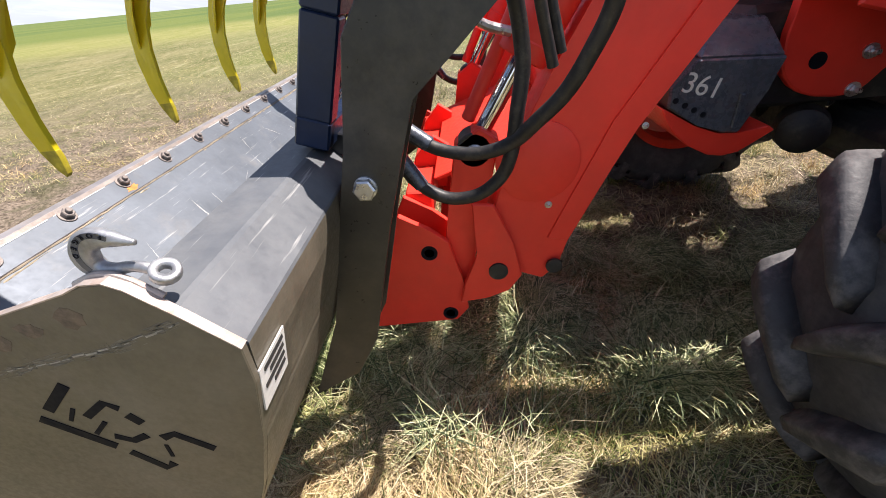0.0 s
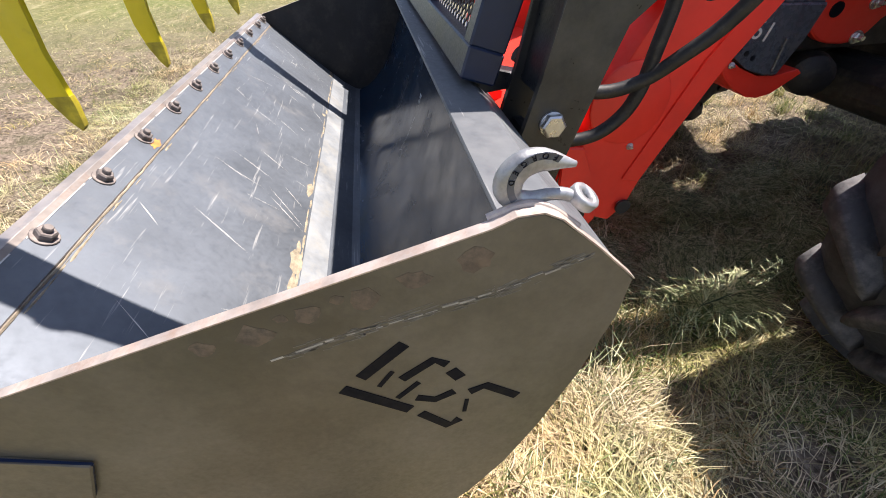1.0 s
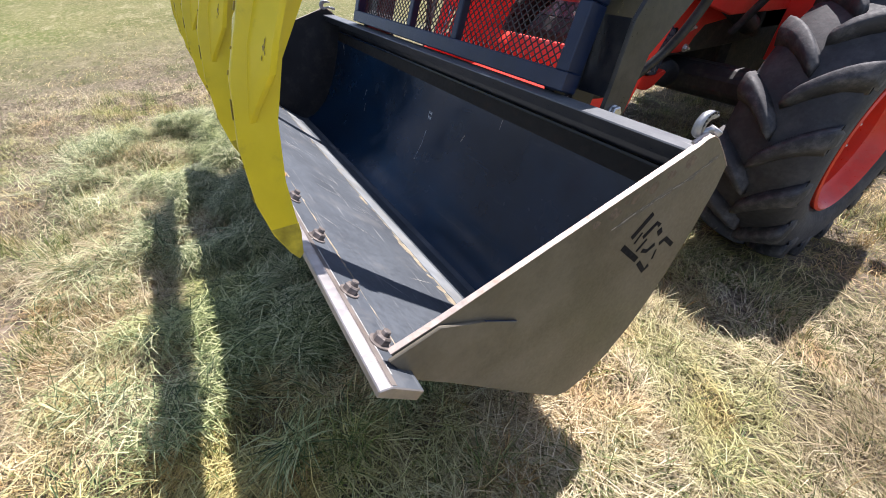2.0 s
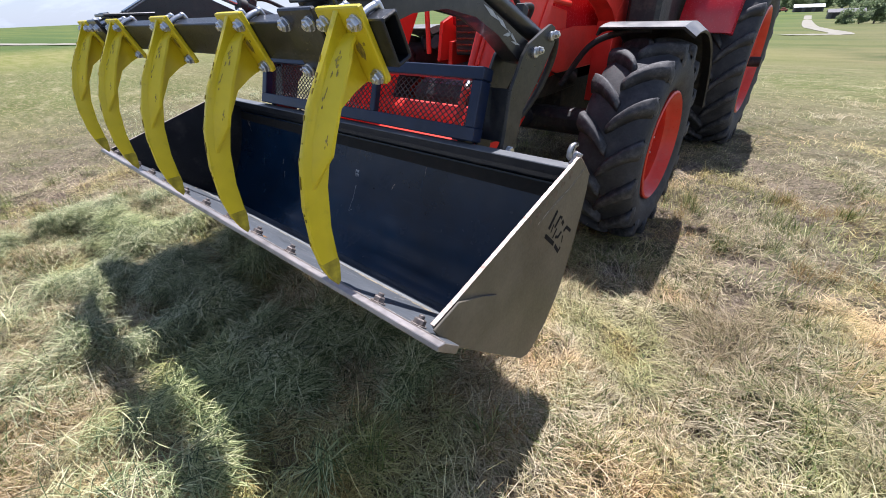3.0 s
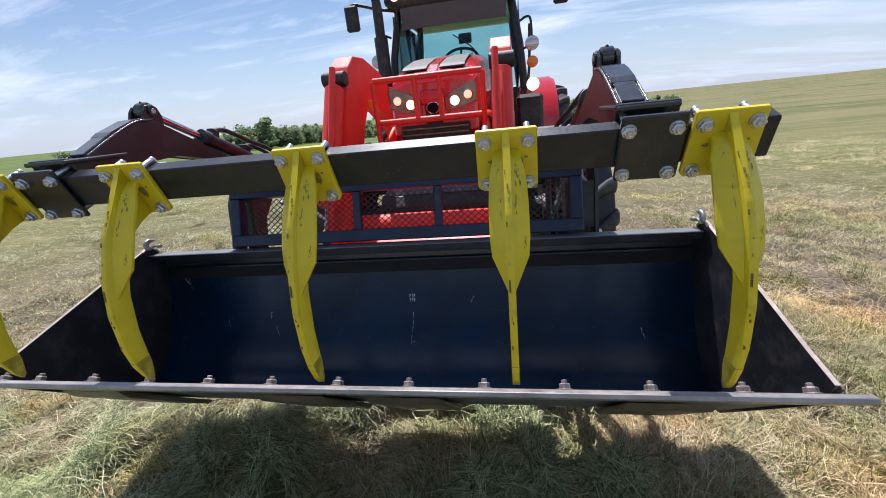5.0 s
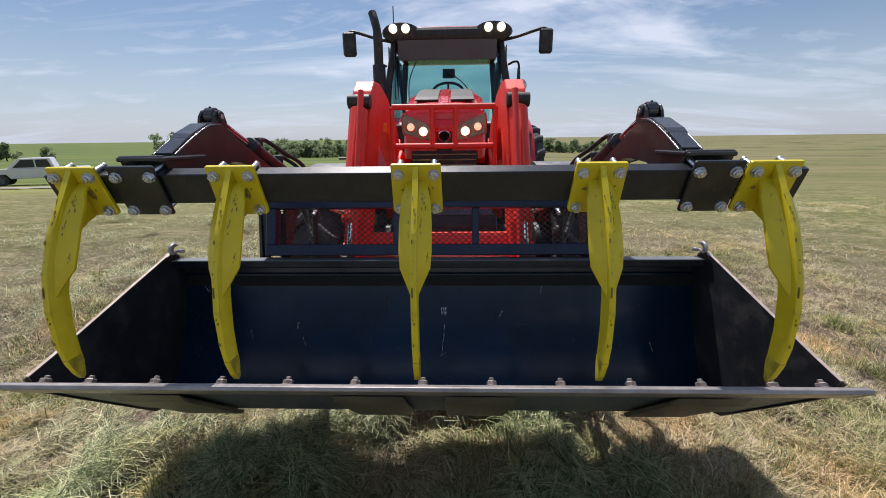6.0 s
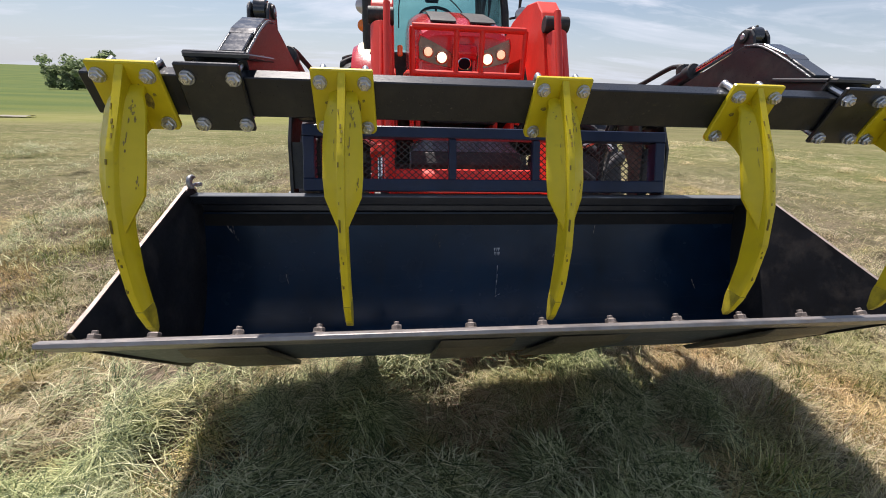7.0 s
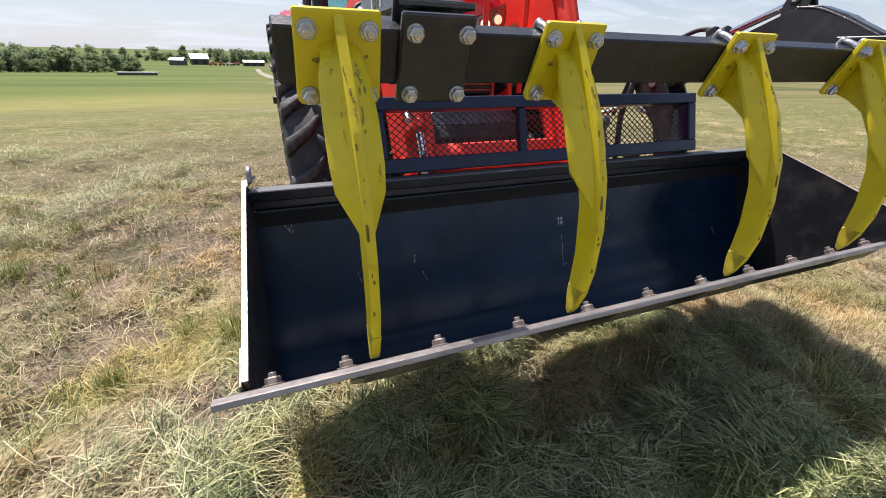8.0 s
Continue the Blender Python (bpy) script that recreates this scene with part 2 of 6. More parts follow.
def glass_material():
    m = bpy.data.materials.new("tinted_cab_glass")
    m.use_nodes = True
    t = m.node_tree
    t.nodes.clear()
    out = t.nodes.new("ShaderNodeOutputMaterial")
    tr = t.nodes.new("ShaderNodeBsdfTransparent")
    tr.inputs[0].default_value = (0.70, 0.85, 0.84, 1)
    gl = t.nodes.new("ShaderNodeBsdfGlossy")
    gl.inputs["Roughness"].default_value = 0.03
    fr = t.nodes.new("ShaderNodeFresnel")
    fr.inputs["IOR"].default_value = 1.45
    mx = t.nodes.new("ShaderNodeMixShader")
    t.links.new(fr.outputs[0], mx.inputs[0])
    t.links.new(tr.outputs[0], mx.inputs[1])
    t.links.new(gl.outputs[0], mx.inputs[2])
    t.links.new(mx.outputs[0], out.inputs["Surface"])
    return m


M_GLASS = glass_material()


def lamp_material(name, color, strength):
    m = bpy.data.materials.new(name)
    m.use_nodes = True
    b = m.node_tree.nodes["Principled BSDF"]
    b.inputs["Base Color"].default_value = (0.8, 0.8, 0.8, 1)
    b.inputs["Roughness"].default_value = 0.1
    b.inputs["Emission Color"].default_value = (*color, 1)
    b.inputs["Emission Strength"].default_value = strength
    return m


M_LAMP = lamp_material("lit_lamp_lens", (1.0, 0.84, 0.52), 1.35)
M_LAMP_DIM = lamp_material("dim_lamp_lens", (1.0, 0.74, 0.38), 0.55)
M_POD = material("smoked_lamp_housing", (0.24, 0.15, 0.10), 0.18, metal=0.65, dark=0.4, scale=20, coat=0.6)
M_REFLECTOR = material("warm_lamp_reflector", (0.42, 0.30, 0.20), 0.22, metal=0.8, dark=0.2, scale=20)
M_LINING = material("grey_cab_lining", (0.10, 0.10, 0.105), 0.8, dark=0.15, scale=2)
M_LENS = material("clear_lamp_lens", (0.55, 0.55, 0.55), 0.1, metal=0.4, coat=0.8)


def field_material():
    """Dry mown field: straw, green and bare patches at several scales, greener far off."""
    m = bpy.data.materials.new("mown_field")
    m.use_nodes = True
    t = m.node_tree
    b = t.nodes["Principled BSDF"]
    b.inputs["Roughness"].default_value = 0.95
    b.inputs["Specular IOR Level"].default_value = 0.15
    co = t.nodes.new("ShaderNodeTexCoord")

    def nz(scale, detail, sy=1.0):
        mp = t.nodes.new("ShaderNodeMapping")
        mp.inputs["Scale"].default_value = (1, sy, 1)
        t.links.new(co.outputs["Object"], mp.inputs["Vector"])
        n = t.nodes.new("ShaderNodeTexNoise")
        n.inputs["Scale"].default_value, n.inputs["Detail"].default_value, n.inputs["Roughness"].default_value = scale, detail, 0.65
        t.links.new(mp.outputs[0], n.inputs["Vector"])
        return n.outputs["Fac"]

    def mr(src, lo, hi):
        r = t.nodes.new("ShaderNodeMapRange")
        r.inputs["From Min"].default_value, r.inputs["From Max"].default_value = lo, hi
        t.links.new(src, r.inputs["Value"])
        return r.outputs[0]

    def mx(f, a, c):
        n = t.nodes.new("ShaderNodeMixRGB")
        t.links.new(f, n.inputs["Fac"])
        for i, v in ((1, a), (2, c)):
            if isinstance(v, tuple):
                n.inputs[i].default_value = (*v, 1)
            else:
                t.links.new(v, n.inputs[i])
        return n.outputs[0]

    near = mx(mr(nz(38, 6), 0.35, 0.7), (0.065, 0.050, 0.036), (0.33, 0.265, 0.20))
    near = mx(mr(nz(2.2, 5), 0.48, 0.68), near, (0.085, 0.085, 0.042))
    near = mx(mr(nz(1.1, 5), 0.58, 0.75), near, (0.36, 0.29, 0.23))
    far = mx(mr(nz(0.22, 6, 2.5), 0.38, 0.62), (0.195, 0.178, 0.082), (0.100, 0.108, 0.036))
    far = mx(mr(nz(0.035, 4, 4.0), 0.45, 0.62), far, (0.125, 0.150, 0.045))
    far = mx(mr(nz(0.8, 6, 3.0), 0.55, 0.72), far, (0.33, 0.30, 0.17))
    far = mx(mr(nz(1.6, 7, 3.5), 0.56, 0.74), far, (0.12, 0.12, 0.055))
    ln = t.nodes.new("ShaderNodeVectorMath")
    ln.operation = "LENGTH"
    t.links.new(co.outputs["Object"], ln.inputs[0])
    col = mx(mr(ln.outputs["Value"], 4, 10), near, far)
    green = mx(mr(nz(0.012, 3, 5.0), 0.42, 0.58), (0.125, 0.155, 0.040), (0.078, 0.120, 0.034))
    olive = mx(mr(nz(0.03, 5, 6.0), 0.40, 0.60), (0.165, 0.160, 0.065), (0.108, 0.116, 0.044))
    olive = mx(mr(nz(0.11, 6, 5.0), 0.52, 0.66), olive, (0.235, 0.205, 0.095))
    olive = mx(mr(nz(0.24, 7, 4.5), 0.55, 0.68), olive, (0.070, 0.082, 0.032))
    olive = mx(mr(nz(0.9, 7, 3.0), 0.52, 0.70), olive, (0.19, 0.185, 0.088))
    olive = mx(mr(nz(0.016, 5, 1.6), 0.47, 0.60), olive, (0.200, 0.172, 0.088))
    olive = mx(mr(nz(0.034, 6, 1.3), 0.54, 0.63), olive, (0.075, 0.092, 0.034))
    xyz = t.nodes.new("ShaderNodeSeparateXYZ")
    t.links.new(co.outputs["Object"], xyz.inputs[0])
    green = mx(mr(xyz.outputs["X"], -12, 14), green, olive)
    verge = mx(mr(nz(0.5, 6, 5.0), 0.40, 0.62), (0.175, 0.190, 0.052), (0.250, 0.235, 0.095))
    verge = mx(mr(xyz.outputs["X"], -8, 6), verge, olive)
    col = mx(mr(nz(5.0, 7, 2.2), 0.48, 0.68), col, mx(mr(ln.outputs["Value"], 4, 9), col, (0.29, 0.255, 0.135)))
    col = mx(mr(nz(9.0, 6, 2.0), 0.56, 0.72), col, mx(mr(ln.outputs["Value"], 4, 9), col, (0.075, 0.075, 0.032)))
    col = mx(mr(ln.outputs["Value"], 19, 27), col, verge)
    col = mx(mr(ln.outputs["Value"], 34, 46), col, green)
    t.links.new(col, b.inputs["Base Color"])
    bp = t.nodes.new("ShaderNodeBump")
    bp.inputs["Strength"].default_value, bp.inputs["Distance"].default_value = 0.9, 0.03
    t.links.new(nz(24, 6), bp.inputs["Height"])
    t.links.new(bp.outputs[0], b.inputs["Normal"])
    return m


M_FIELD = field_material()


def blade_material(name, stops, tints=((1.4, 0.47, 0.62, (0.82, 0.94, 0.62)), (0.74, 0.50, 0.64, (1.32, 1.14, 0.92)), (2.3, 0.57, 0.74, (1.06, 0.82, 0.60)), (0.9, 0.60, 0.72, (0.60, 0.56, 0.50))), thin=0.25):
    """Grass blades: each blade its own hue between dark, straw and green; greener, paler, rustier and duller patches over the field."""
    m = bpy.data.materials.new(name)
    m.use_nodes = True
    t = m.node_tree
    b = t.nodes["Principled BSDF"]
    b.inputs["Roughness"].default_value = 0.55
    b.inputs["Specular IOR Level"].default_value = 0.3
    geo = t.nodes.new("ShaderNodeNewGeometry")
    rp = t.nodes.new("ShaderNodeValToRGB")
    for i, (p, c) in enumerate(stops):
        e = rp.color_ramp.elements[i] if i < 2 else rp.color_ramp.elements.new(p)
        e.position, e.color = p, (*c, 1)
    t.links.new(geo.outputs["Random Per Island"], rp.inputs[0])
    co = t.nodes.new("ShaderNodeTexCoord")
    col = rp.outputs[0]
    for k, (sc, lo, hi, c) in enumerate(tints):
        mp = t.nodes.new("ShaderNodeMapping")
        mp.inputs["Location"].default_value = (3.7 * k, 1.9 * k, 0)
        n = t.nodes.new("ShaderNodeTexNoise")
        n.inputs["Scale"].default_value, n.inputs["Detail"].default_value = sc, 5
        t.links.new(co.outputs["Object"], mp.inputs["Vector"])
        t.links.new(mp.outputs[0], n.inputs["Vector"])
        r = t.nodes.new("ShaderNodeMapRange")
        for key, v in (("From Min", lo), ("From Max", hi), ("To Min", 0), ("To Max", 0.85)):
            r.inputs[key].default_value = v
        t.links.new(n.outputs["Fac"], r.inputs["Value"])
        x = t.nodes.new("ShaderNodeMixRGB")
        x.blend_type = "MULTIPLY"
        x.inputs["Color2"].default_value = (*c, 1)
        t.links.new(r.outputs[0], x.inputs["Fac"])
        t.links.new(col, x.inputs["Color1"])
        col = x.outputs[0]
    t.links.new(col, b.inputs["Base Color"])
    tr = t.nodes.new("ShaderNodeBsdfTranslucent")
    t.links.new(col, tr.inputs["Color"])
    ms = t.nodes.new("ShaderNodeMixShader")
    ms.inputs[0].default_value = thin
    t.links.new(b.outputs[0], ms.inputs[1])
    t.links.new(tr.outputs[0], ms.inputs[2])
    t.links.new(ms.outputs[0], t.nodes["Material Output"].inputs["Surface"])
    return m


M_STRAW = blade_material("dry_straw", [(0.0, (0.10, 0.075, 0.042)), (0.35, (0.36, 0.29, 0.17)), (0.75, (0.78, 0.66, 0.43)), (1.0, (0.40, 0.36, 0.165))])
M_LOOSE = blade_material("bleached_straw", [(0.0, (0.34, 0.28, 0.17)), (0.4, (0.66, 0.56, 0.37)), (0.8, (0.84, 0.74, 0.53)), (1.0, (0.46, 0.45, 0.243))])
M_GREEN = blade_material("green_grass", [(0.0, (0.045, 0.075, 0.024)), (0.4, (0.13, 0.175, 0.052)), (0.75, (0.30, 0.32, 0.120)), (1.0, (0.50, 0.42, 0.221))])
M_RUSTY = blade_material("rusty_grass", [(0.0, (0.20, 0.12, 0.045)), (0.5, (0.36, 0.235, 0.09)), (1.0, (0.50, 0.38, 0.17))], tints=())
M_HAY = blade_material("cut_hay", [(0.0, (0.030, 0.055, 0.030)), (0.30, (0.15, 0.19, 0.080)), (0.65, (0.47, 0.50, 0.265)), (1.0, (0.84, 0.80, 0.53))], tints=((1.4, 0.50, 0.66, (0.88, 0.94, 0.72)), (2.3, 0.58, 0.72, (0.98, 0.86, 0.66))))
M_LEAF = blade_material("tree_leaves", [(0.0, (0.19, 0.25, 0.13)), (0.5, (0.26, 0.32, 0.175)), (1.0, (0.33, 0.38, 0.22))], tints=((0.3, 0.48, 0.64, (0.84, 0.93, 0.84)),), thin=0.62)


# ---- building helpers ----
def part(name, bm, mat, parent=None, label="", smooth=0):
    me = bpy.data.meshes.new(name)
    bmesh.ops.recalc_face_normals(bm, faces=bm.faces)
    bm.to_mesh(me)
    bm.free()
    if smooth:
        for p in me.polygons:
            p.use_smooth = True
        me.set_sharp_from_angle(angle=radians(smooth))
    me.materials.append(mat)
    ob = new(name, me)
    if parent:
        ob.parent = parent
    if label:
        tagged(ob, label)
    return ob


def shared(name, me, parent, m=None):
    ob = new(name, me)
    ob.parent = parent
    if m is not None:
        ob.matrix_basis = m
    return ob


def thing(name, label, category, group="", at=(0, 0, 0)):
    ob = new(name)
    ob.empty_display_size = 0.2
    ob.location = at
    return tagged(ob, label, category, group)


def bevel(bm, w, seg=1):
    if w:
        bmesh.ops.bevel(bm, geom=list(bm.edges), offset=w, segments=seg, profile=0.7, affect="EDGES", clamp_overlap=True)
    return bm


def add_box(bm, a, b, m=None):
    v = [bm.verts.new(((a, b)[i & 1][0], (a, b)[i >> 1 & 1][1], (a, b)[i >> 2 & 1][2])) for i in range(8)]
    if m is not None:
        for q in v:
            q.co = m @ q.co
    for f in ((0, 1, 3, 2), (4, 6, 7, 5), (0, 4, 5, 1), (2, 3, 7, 6), (0, 2, 6, 4), (1, 5, 7, 3)):
        bm.faces.new([v[i] for i in f])
    return bm


def box(a, b, w=0.0, m=None):
    return bevel(add_box(bmesh.new(), a, b, m), w)


def add_prism(bm, profile, x0, x1):
    """A plate or beam: a y-z outline pushed along x."""
    n = len(profile)
    lo = [bm.verts.new((x0, y, z)) for y, z in profile]
    hi = [bm.verts.new((x1, y, z)) for y, z in profile]
    bm.faces.new(lo)
    bm.faces.new(hi[::-1])
    for i in range(n):
        bm.faces.new((lo[i], hi[i], hi[(i + 1) % n], lo[(i + 1) % n]))
    return bm


def prism(profile, x0, x1, w=0.0, seg=1):
    bm = add_prism(bmesh.new(), profile, x0, x1)
    return bevel(bm, w, seg)


def frame_to(a, b):
    """The pose that carries +z onto the way from a to b, at a."""
    a, b = Vector(a), Vector(b)
    return Matrix.Translation(a) @ (b - a).to_track_quat("Z", "Y").to_matrix().to_4x4()


def add_lathe(bm, rings, m=None, n=16, caps=True):
    """Rings of (radius, height) turned about z."""
    m = m or Matrix()
    rows = [[bm.verts.new(m @ Vector((r * math.cos(2 * math.pi * i / n), r * math.sin(2 * math.pi * i / n), h))) for i in range(n)] for r, h in rings]
    for a, b in zip(rows, rows[1:]):
        for i in range(n):
            bm.faces.new((a[i], a[(i + 1) % n], b[(i + 1) % n], b[i]))
    if caps:
        bm.faces.new(rows[0][::-1])
        bm.faces.new(rows[-1])
    return bm


def rod(a, b, r, n=14, w=0.004):
    h = (Vector(b) - Vector(a)).length
    return add_lathe(bmesh.new(), [(r - w, 0), (r, w), (r, h - w), (r - w, h)], frame_to(a, b), n)


def spline(points, steps=8):
    p = [Vector(q) for q in points]
    p = [2 * p[0] - p[1], *p, 2 * p[-1] - p[-2]]
    out = []
    for i in range(1, len(p) - 2):
        for k in range(steps):
            u = k / steps
            out.append(0.5 * (2 * p[i] + (p[i + 1] - p[i - 1]) * u + (2 * p[i - 1] - 5 * p[i] + 4 * p[i + 1] - p[i + 2]) * u * u
                              + (3 * p[i] - p[i - 1] - 3 * p[i + 1] + p[i + 2]) * u ** 3))
    return out + [p[-2]]


def add_sweep(bm, path, radii, n=10):
    rows = []
    side = None
    for i, q in enumerate(path):
        d = (path[min(i + 1, len(path) - 1)] - path[max(i - 1, 0)]).normalized()
        side = (side - d * side.dot(d)).normalized() if side is not None else d.orthogonal().normalized()
        up_ = d.cross(side)
        r = radii[i] if isinstance(radii, (list, tuple)) else radii
        rows.append([bm.verts.new(q + r * (math.cos(2 * math.pi * k / n) * side + math.sin(2 * math.pi * k / n) * up_)) for k in range(n)])
    for a, b in zip(rows, rows[1:]):
        for k in range(n):
            bm.faces.new((a[k], a[(k + 1) % n], b[(k + 1) % n], b[k]))
    bm.faces.new(rows[0][::-1])
    bm.faces.new(rows[-1])
    return bm


def hose(points, r, steps=8):
    return add_sweep(bmesh.new(), spline(points, steps), r)


def hex_bolt_mesh(name, r, h, washer, mat, stud=0.0):
    """Hex head on a washer, along +z from its seat."""
    bm = bmesh.new()
    add_lathe(bm, [(washer, 0), (washer, 0.004), (washer * 0.96, 0.005)], None, 18)
    add_lathe(bm, [(r, 0.005), (r, h - 0.003), (r * 0.84, h)], None, 6)
    if stud:
        add_lathe(bm, [(r * 0.5, h - 0.002), (r * 0.5, h + stud - 0.002), (r * 0.42, h + stud)], None, 10)
    me = bpy.data.meshes.new(name)
    bmesh.ops.recalc_face_normals(bm, faces=bm.faces)
    bm.to_mesh(me)
    bm.free()
    me.materials.append(mat)
    return me


def words(text, size, mat, m, name, parent, thick=0.001, label=""):
    cu = bpy.data.curves.new(name, "FONT")
    cu.body, cu.size, cu.extrude, cu.align_x, cu.align_y = text, size, thick, "CENTER", "CENTER"
    tmp = bpy.data.objects.new(name, cu)
    scene.collection.objects.link(tmp)
    me = bpy.data.meshes.new_from_object(tmp.evaluated_get(bpy.context.evaluated_depsgraph_get()))
    bpy.data.objects.remove(tmp)
    me.materials.append(mat)
    ob = new(name, me)
    ob.parent = parent
    ob.matrix_basis = m
    if label:
        tagged(ob, label)
    return ob


# ---- the field ----
def smooth01(a, b, v):
    u = np.clip((v - a) / (b - a), 0, 1)
    return u * u * (3 - 2 * u)


LATTICE = np.random.default_rng(77).random((128, 128))


def cloudy(x, y, per_metre, shift=0.0):
    """Smooth random values from 0 to 1, with that many humps to the metre."""
    u, v = np.asarray(x, float) * per_metre + shift + 400.0, np.asarray(y, float) * per_metre - 0.7 * shift + 400.0
    i, j = np.floor(u).astype(int), np.floor(v).astype(int)
    f, g = u - i, v - j
    f, g = f * f * (3 - 2 * f), g * g * (3 - 2 * g)
    i0, i1, j0, j1 = i % 128, (i + 1) % 128, j % 128, (j + 1) % 128
    return (LATTICE[i0, j0] * (1 - f) + LATTICE[i1, j0] * f) * (1 - g) + (LATTICE[i0, j1] * (1 - f) + LATTICE[i1, j1] * f) * g


def tussocks(x, y):
    """Uneven clumps and mats of the mown sward, a hand high and wide, with hollows between them."""
    big = cloudy(x, y, 2.1, 3.3)
    mid = 1.0 - np.abs(2.0 * cloudy(x, y, 4.6, 11.0) - 1.0)
    small = cloudy(x, y, 9.5, 27.0)
    return 0.050 * (big - 0.5) + 0.058 * (mid - 0.55) + 0.036 * (small - 0.5)


def lie(x, y):
    """Height of the field: level round the tractor, falling away behind it, rising again towards the horizon."""
    x, y = np.asarray(x, float), np.asarray(y, float)
    r = np.hypot(x, y)
    fall = -0.030 * np.clip(y - 6, 0, 190) * smooth01(4, 20, y) - 0.80 * smooth01(6, 32, y)
    back = smooth01(260, 1100, r) * 4.2
    z = np.where(y > 0, fall + back * smooth01(0, 150, y), 0.0)
    bumps = 0.018 * np.sin(1.9 * x + 0.7 * np.sin(1.3 * y)) * np.cos(1.5 * y) + 0.012 * np.sin(4.7 * x + 2.1 * y)
    return z + bumps * smooth01(900, 30, r) + tussocks(x, y) * smooth01(14, 5, r) - 0.012


def sheet(name, rs, n_around, mat, cx=0.0, cy=0.8):
    vs, fs = [(cx, cy, float(lie(cx, cy)))], []
    for r in rs:
        a = np.arange(n_around) * 2 * math.pi / n_around
        x, y = cx + r * np.cos(a), cy + r * np.sin(a)
        vs += list(zip(x.tolist(), y.tolist(), lie(x, y).tolist()))
    for i in range(n_around):
        fs.append((0, 1 + i, 1 + (i + 1) % n_around))
    for k in range(len(rs) - 1):
        o = 1 + k * n_around
        for i in range(n_around):
            j = (i + 1) % n_around
            fs.append((o + i, o + n_around + i, o + n_around + j, o + j))
    me = bpy.data.meshes.new(name)
    me.from_pydata(vs, [], fs)
    for p in me.polygons:
        p.use_smooth = True
    me.materials.append(mat)
    return new(name, me)


radii = [0.06 * k for k in range(1, 118)] + [7.2 * 1.085 ** k for k in range(78)]
tagged(sheet("ground", radii, 300, M_FIELD), "mown dry hay field with straw and green patches", "ground", kind="structure")


def ribbon(name, line, width, mat, lift):
    pts = spline([(x, y, 0) for x, y in line], 14)
    vs, fs = [], []
    for i, q in enumerate(pts):
        d = (pts[min(i + 1, len(pts) - 1)] - pts[max(i - 1, 0)]).normalized()
        nrm = Vector((-d.y, d.x, 0))
        for s in (-0.5, -0.25, 0.0, 0.25, 0.5):
            w = q + nrm * s * width
            vs.append((w.x, w.y, float(lie(w.x, w.y)) + lift * (1 - 2.2 * abs(s) * abs(s))))
    for i in range(len(pts) - 1):
        for k in range(4):
            o = i * 5 + k
            fs.append((o, o + 5, o + 6, o + 1))
    me = bpy.data.meshes.new(name)
    me.from_pydata(vs, [], fs)
    me.materials.append(mat)
    return new(name, me)


tagged(ribbon("road", [(-170, -6), (-90, 1), (-52, 7), (-38, 14), (-27, 21), (-20, 24)], 1.8, M_ROAD, 0.10), "pale gravel farm track across the field", "road", kind="structure")
tagged(ribbon("road", [(-2, 61), (2.2, 64), (2.6, 70), (0.4, 86), (-1.8, 113), (-7, 233)], 2.2, M_ROAD, 0.10), "pale gravel track bending towards the farmyard", "road", kind="structure")


# ---- the grapple bucket ----
bucket = thing("grapple_bucket", "black steel loader bucket, bare floor, yellow five-tine grapple, tipped back", "loader bucket")
XP = 1.355                       # outer face of the end plates
FD = Vector((0, 0.732, -0.681))  # way down the floor
FN = Vector((0, 0.681, 0.732))   # up from the floor
LIP = Vector((0, -0.050, 0.785))


def on_floor(x, d, h=0.0):
    return Vector((x, 0, 0)) + LIP + FD * d + FN * h


def side_outline():
    top = [(-0.004, 0.788), (0.094, 0.812), (0.735, 0.993), (0.758, 1.003), (0.782, 1.004), (0.800, 0.995), (0.845, 0.955), (0.893, 0.908)]
    back = [(0.890, 0.850), (0.862, 0.740), (0.822, 0.620), (0.780, 0.520), (0.725, 0.425), (0.655, 0.345), (0.575, 0.290), (0.520, 0.272), (0.470, 0.290)]
    low = [(0.36, 0.392), (0.10, 0.634), (0.03, 0.700)]
    return top + back + low


def shell(profile, thick):
    """A bent sheet: the y-z line and its copy pushed back by the sheet's thickness."""
    out = []
    for i, (y, z) in enumerate(profile):
        a = Vector(profile[max(i - 1, 0)])
        b = Vector(profile[min(i + 1, len(profile) - 1)])
        d = (b - a).normalized()
        out.append((y + d.y * thick, z - d.x * thick))
    return list(profile) + out[::-1]


def stroke(line, w):
    """Outline of a thick line through the given y-z points, its ends square."""
    pts = [Vector((*p, 0)) for p in line]
    left, right = [], []
    for i, p in enumerate(pts):
        d = (pts[min(i + 1, len(pts) - 1)] - pts[max(i - 1, 0)]).normalized()
        q = p + (d * w * 0.3 if i == len(pts) - 1 else -d * w * 0.3 if i == 0 else Vector((0, 0, 0)))
        n = Vector((-d.y, d.x, 0)) * w
        left.append(((q + n).x, (q + n).y))
        right.append(((q - n).x, (q - n).y))
    return left + right[::-1]


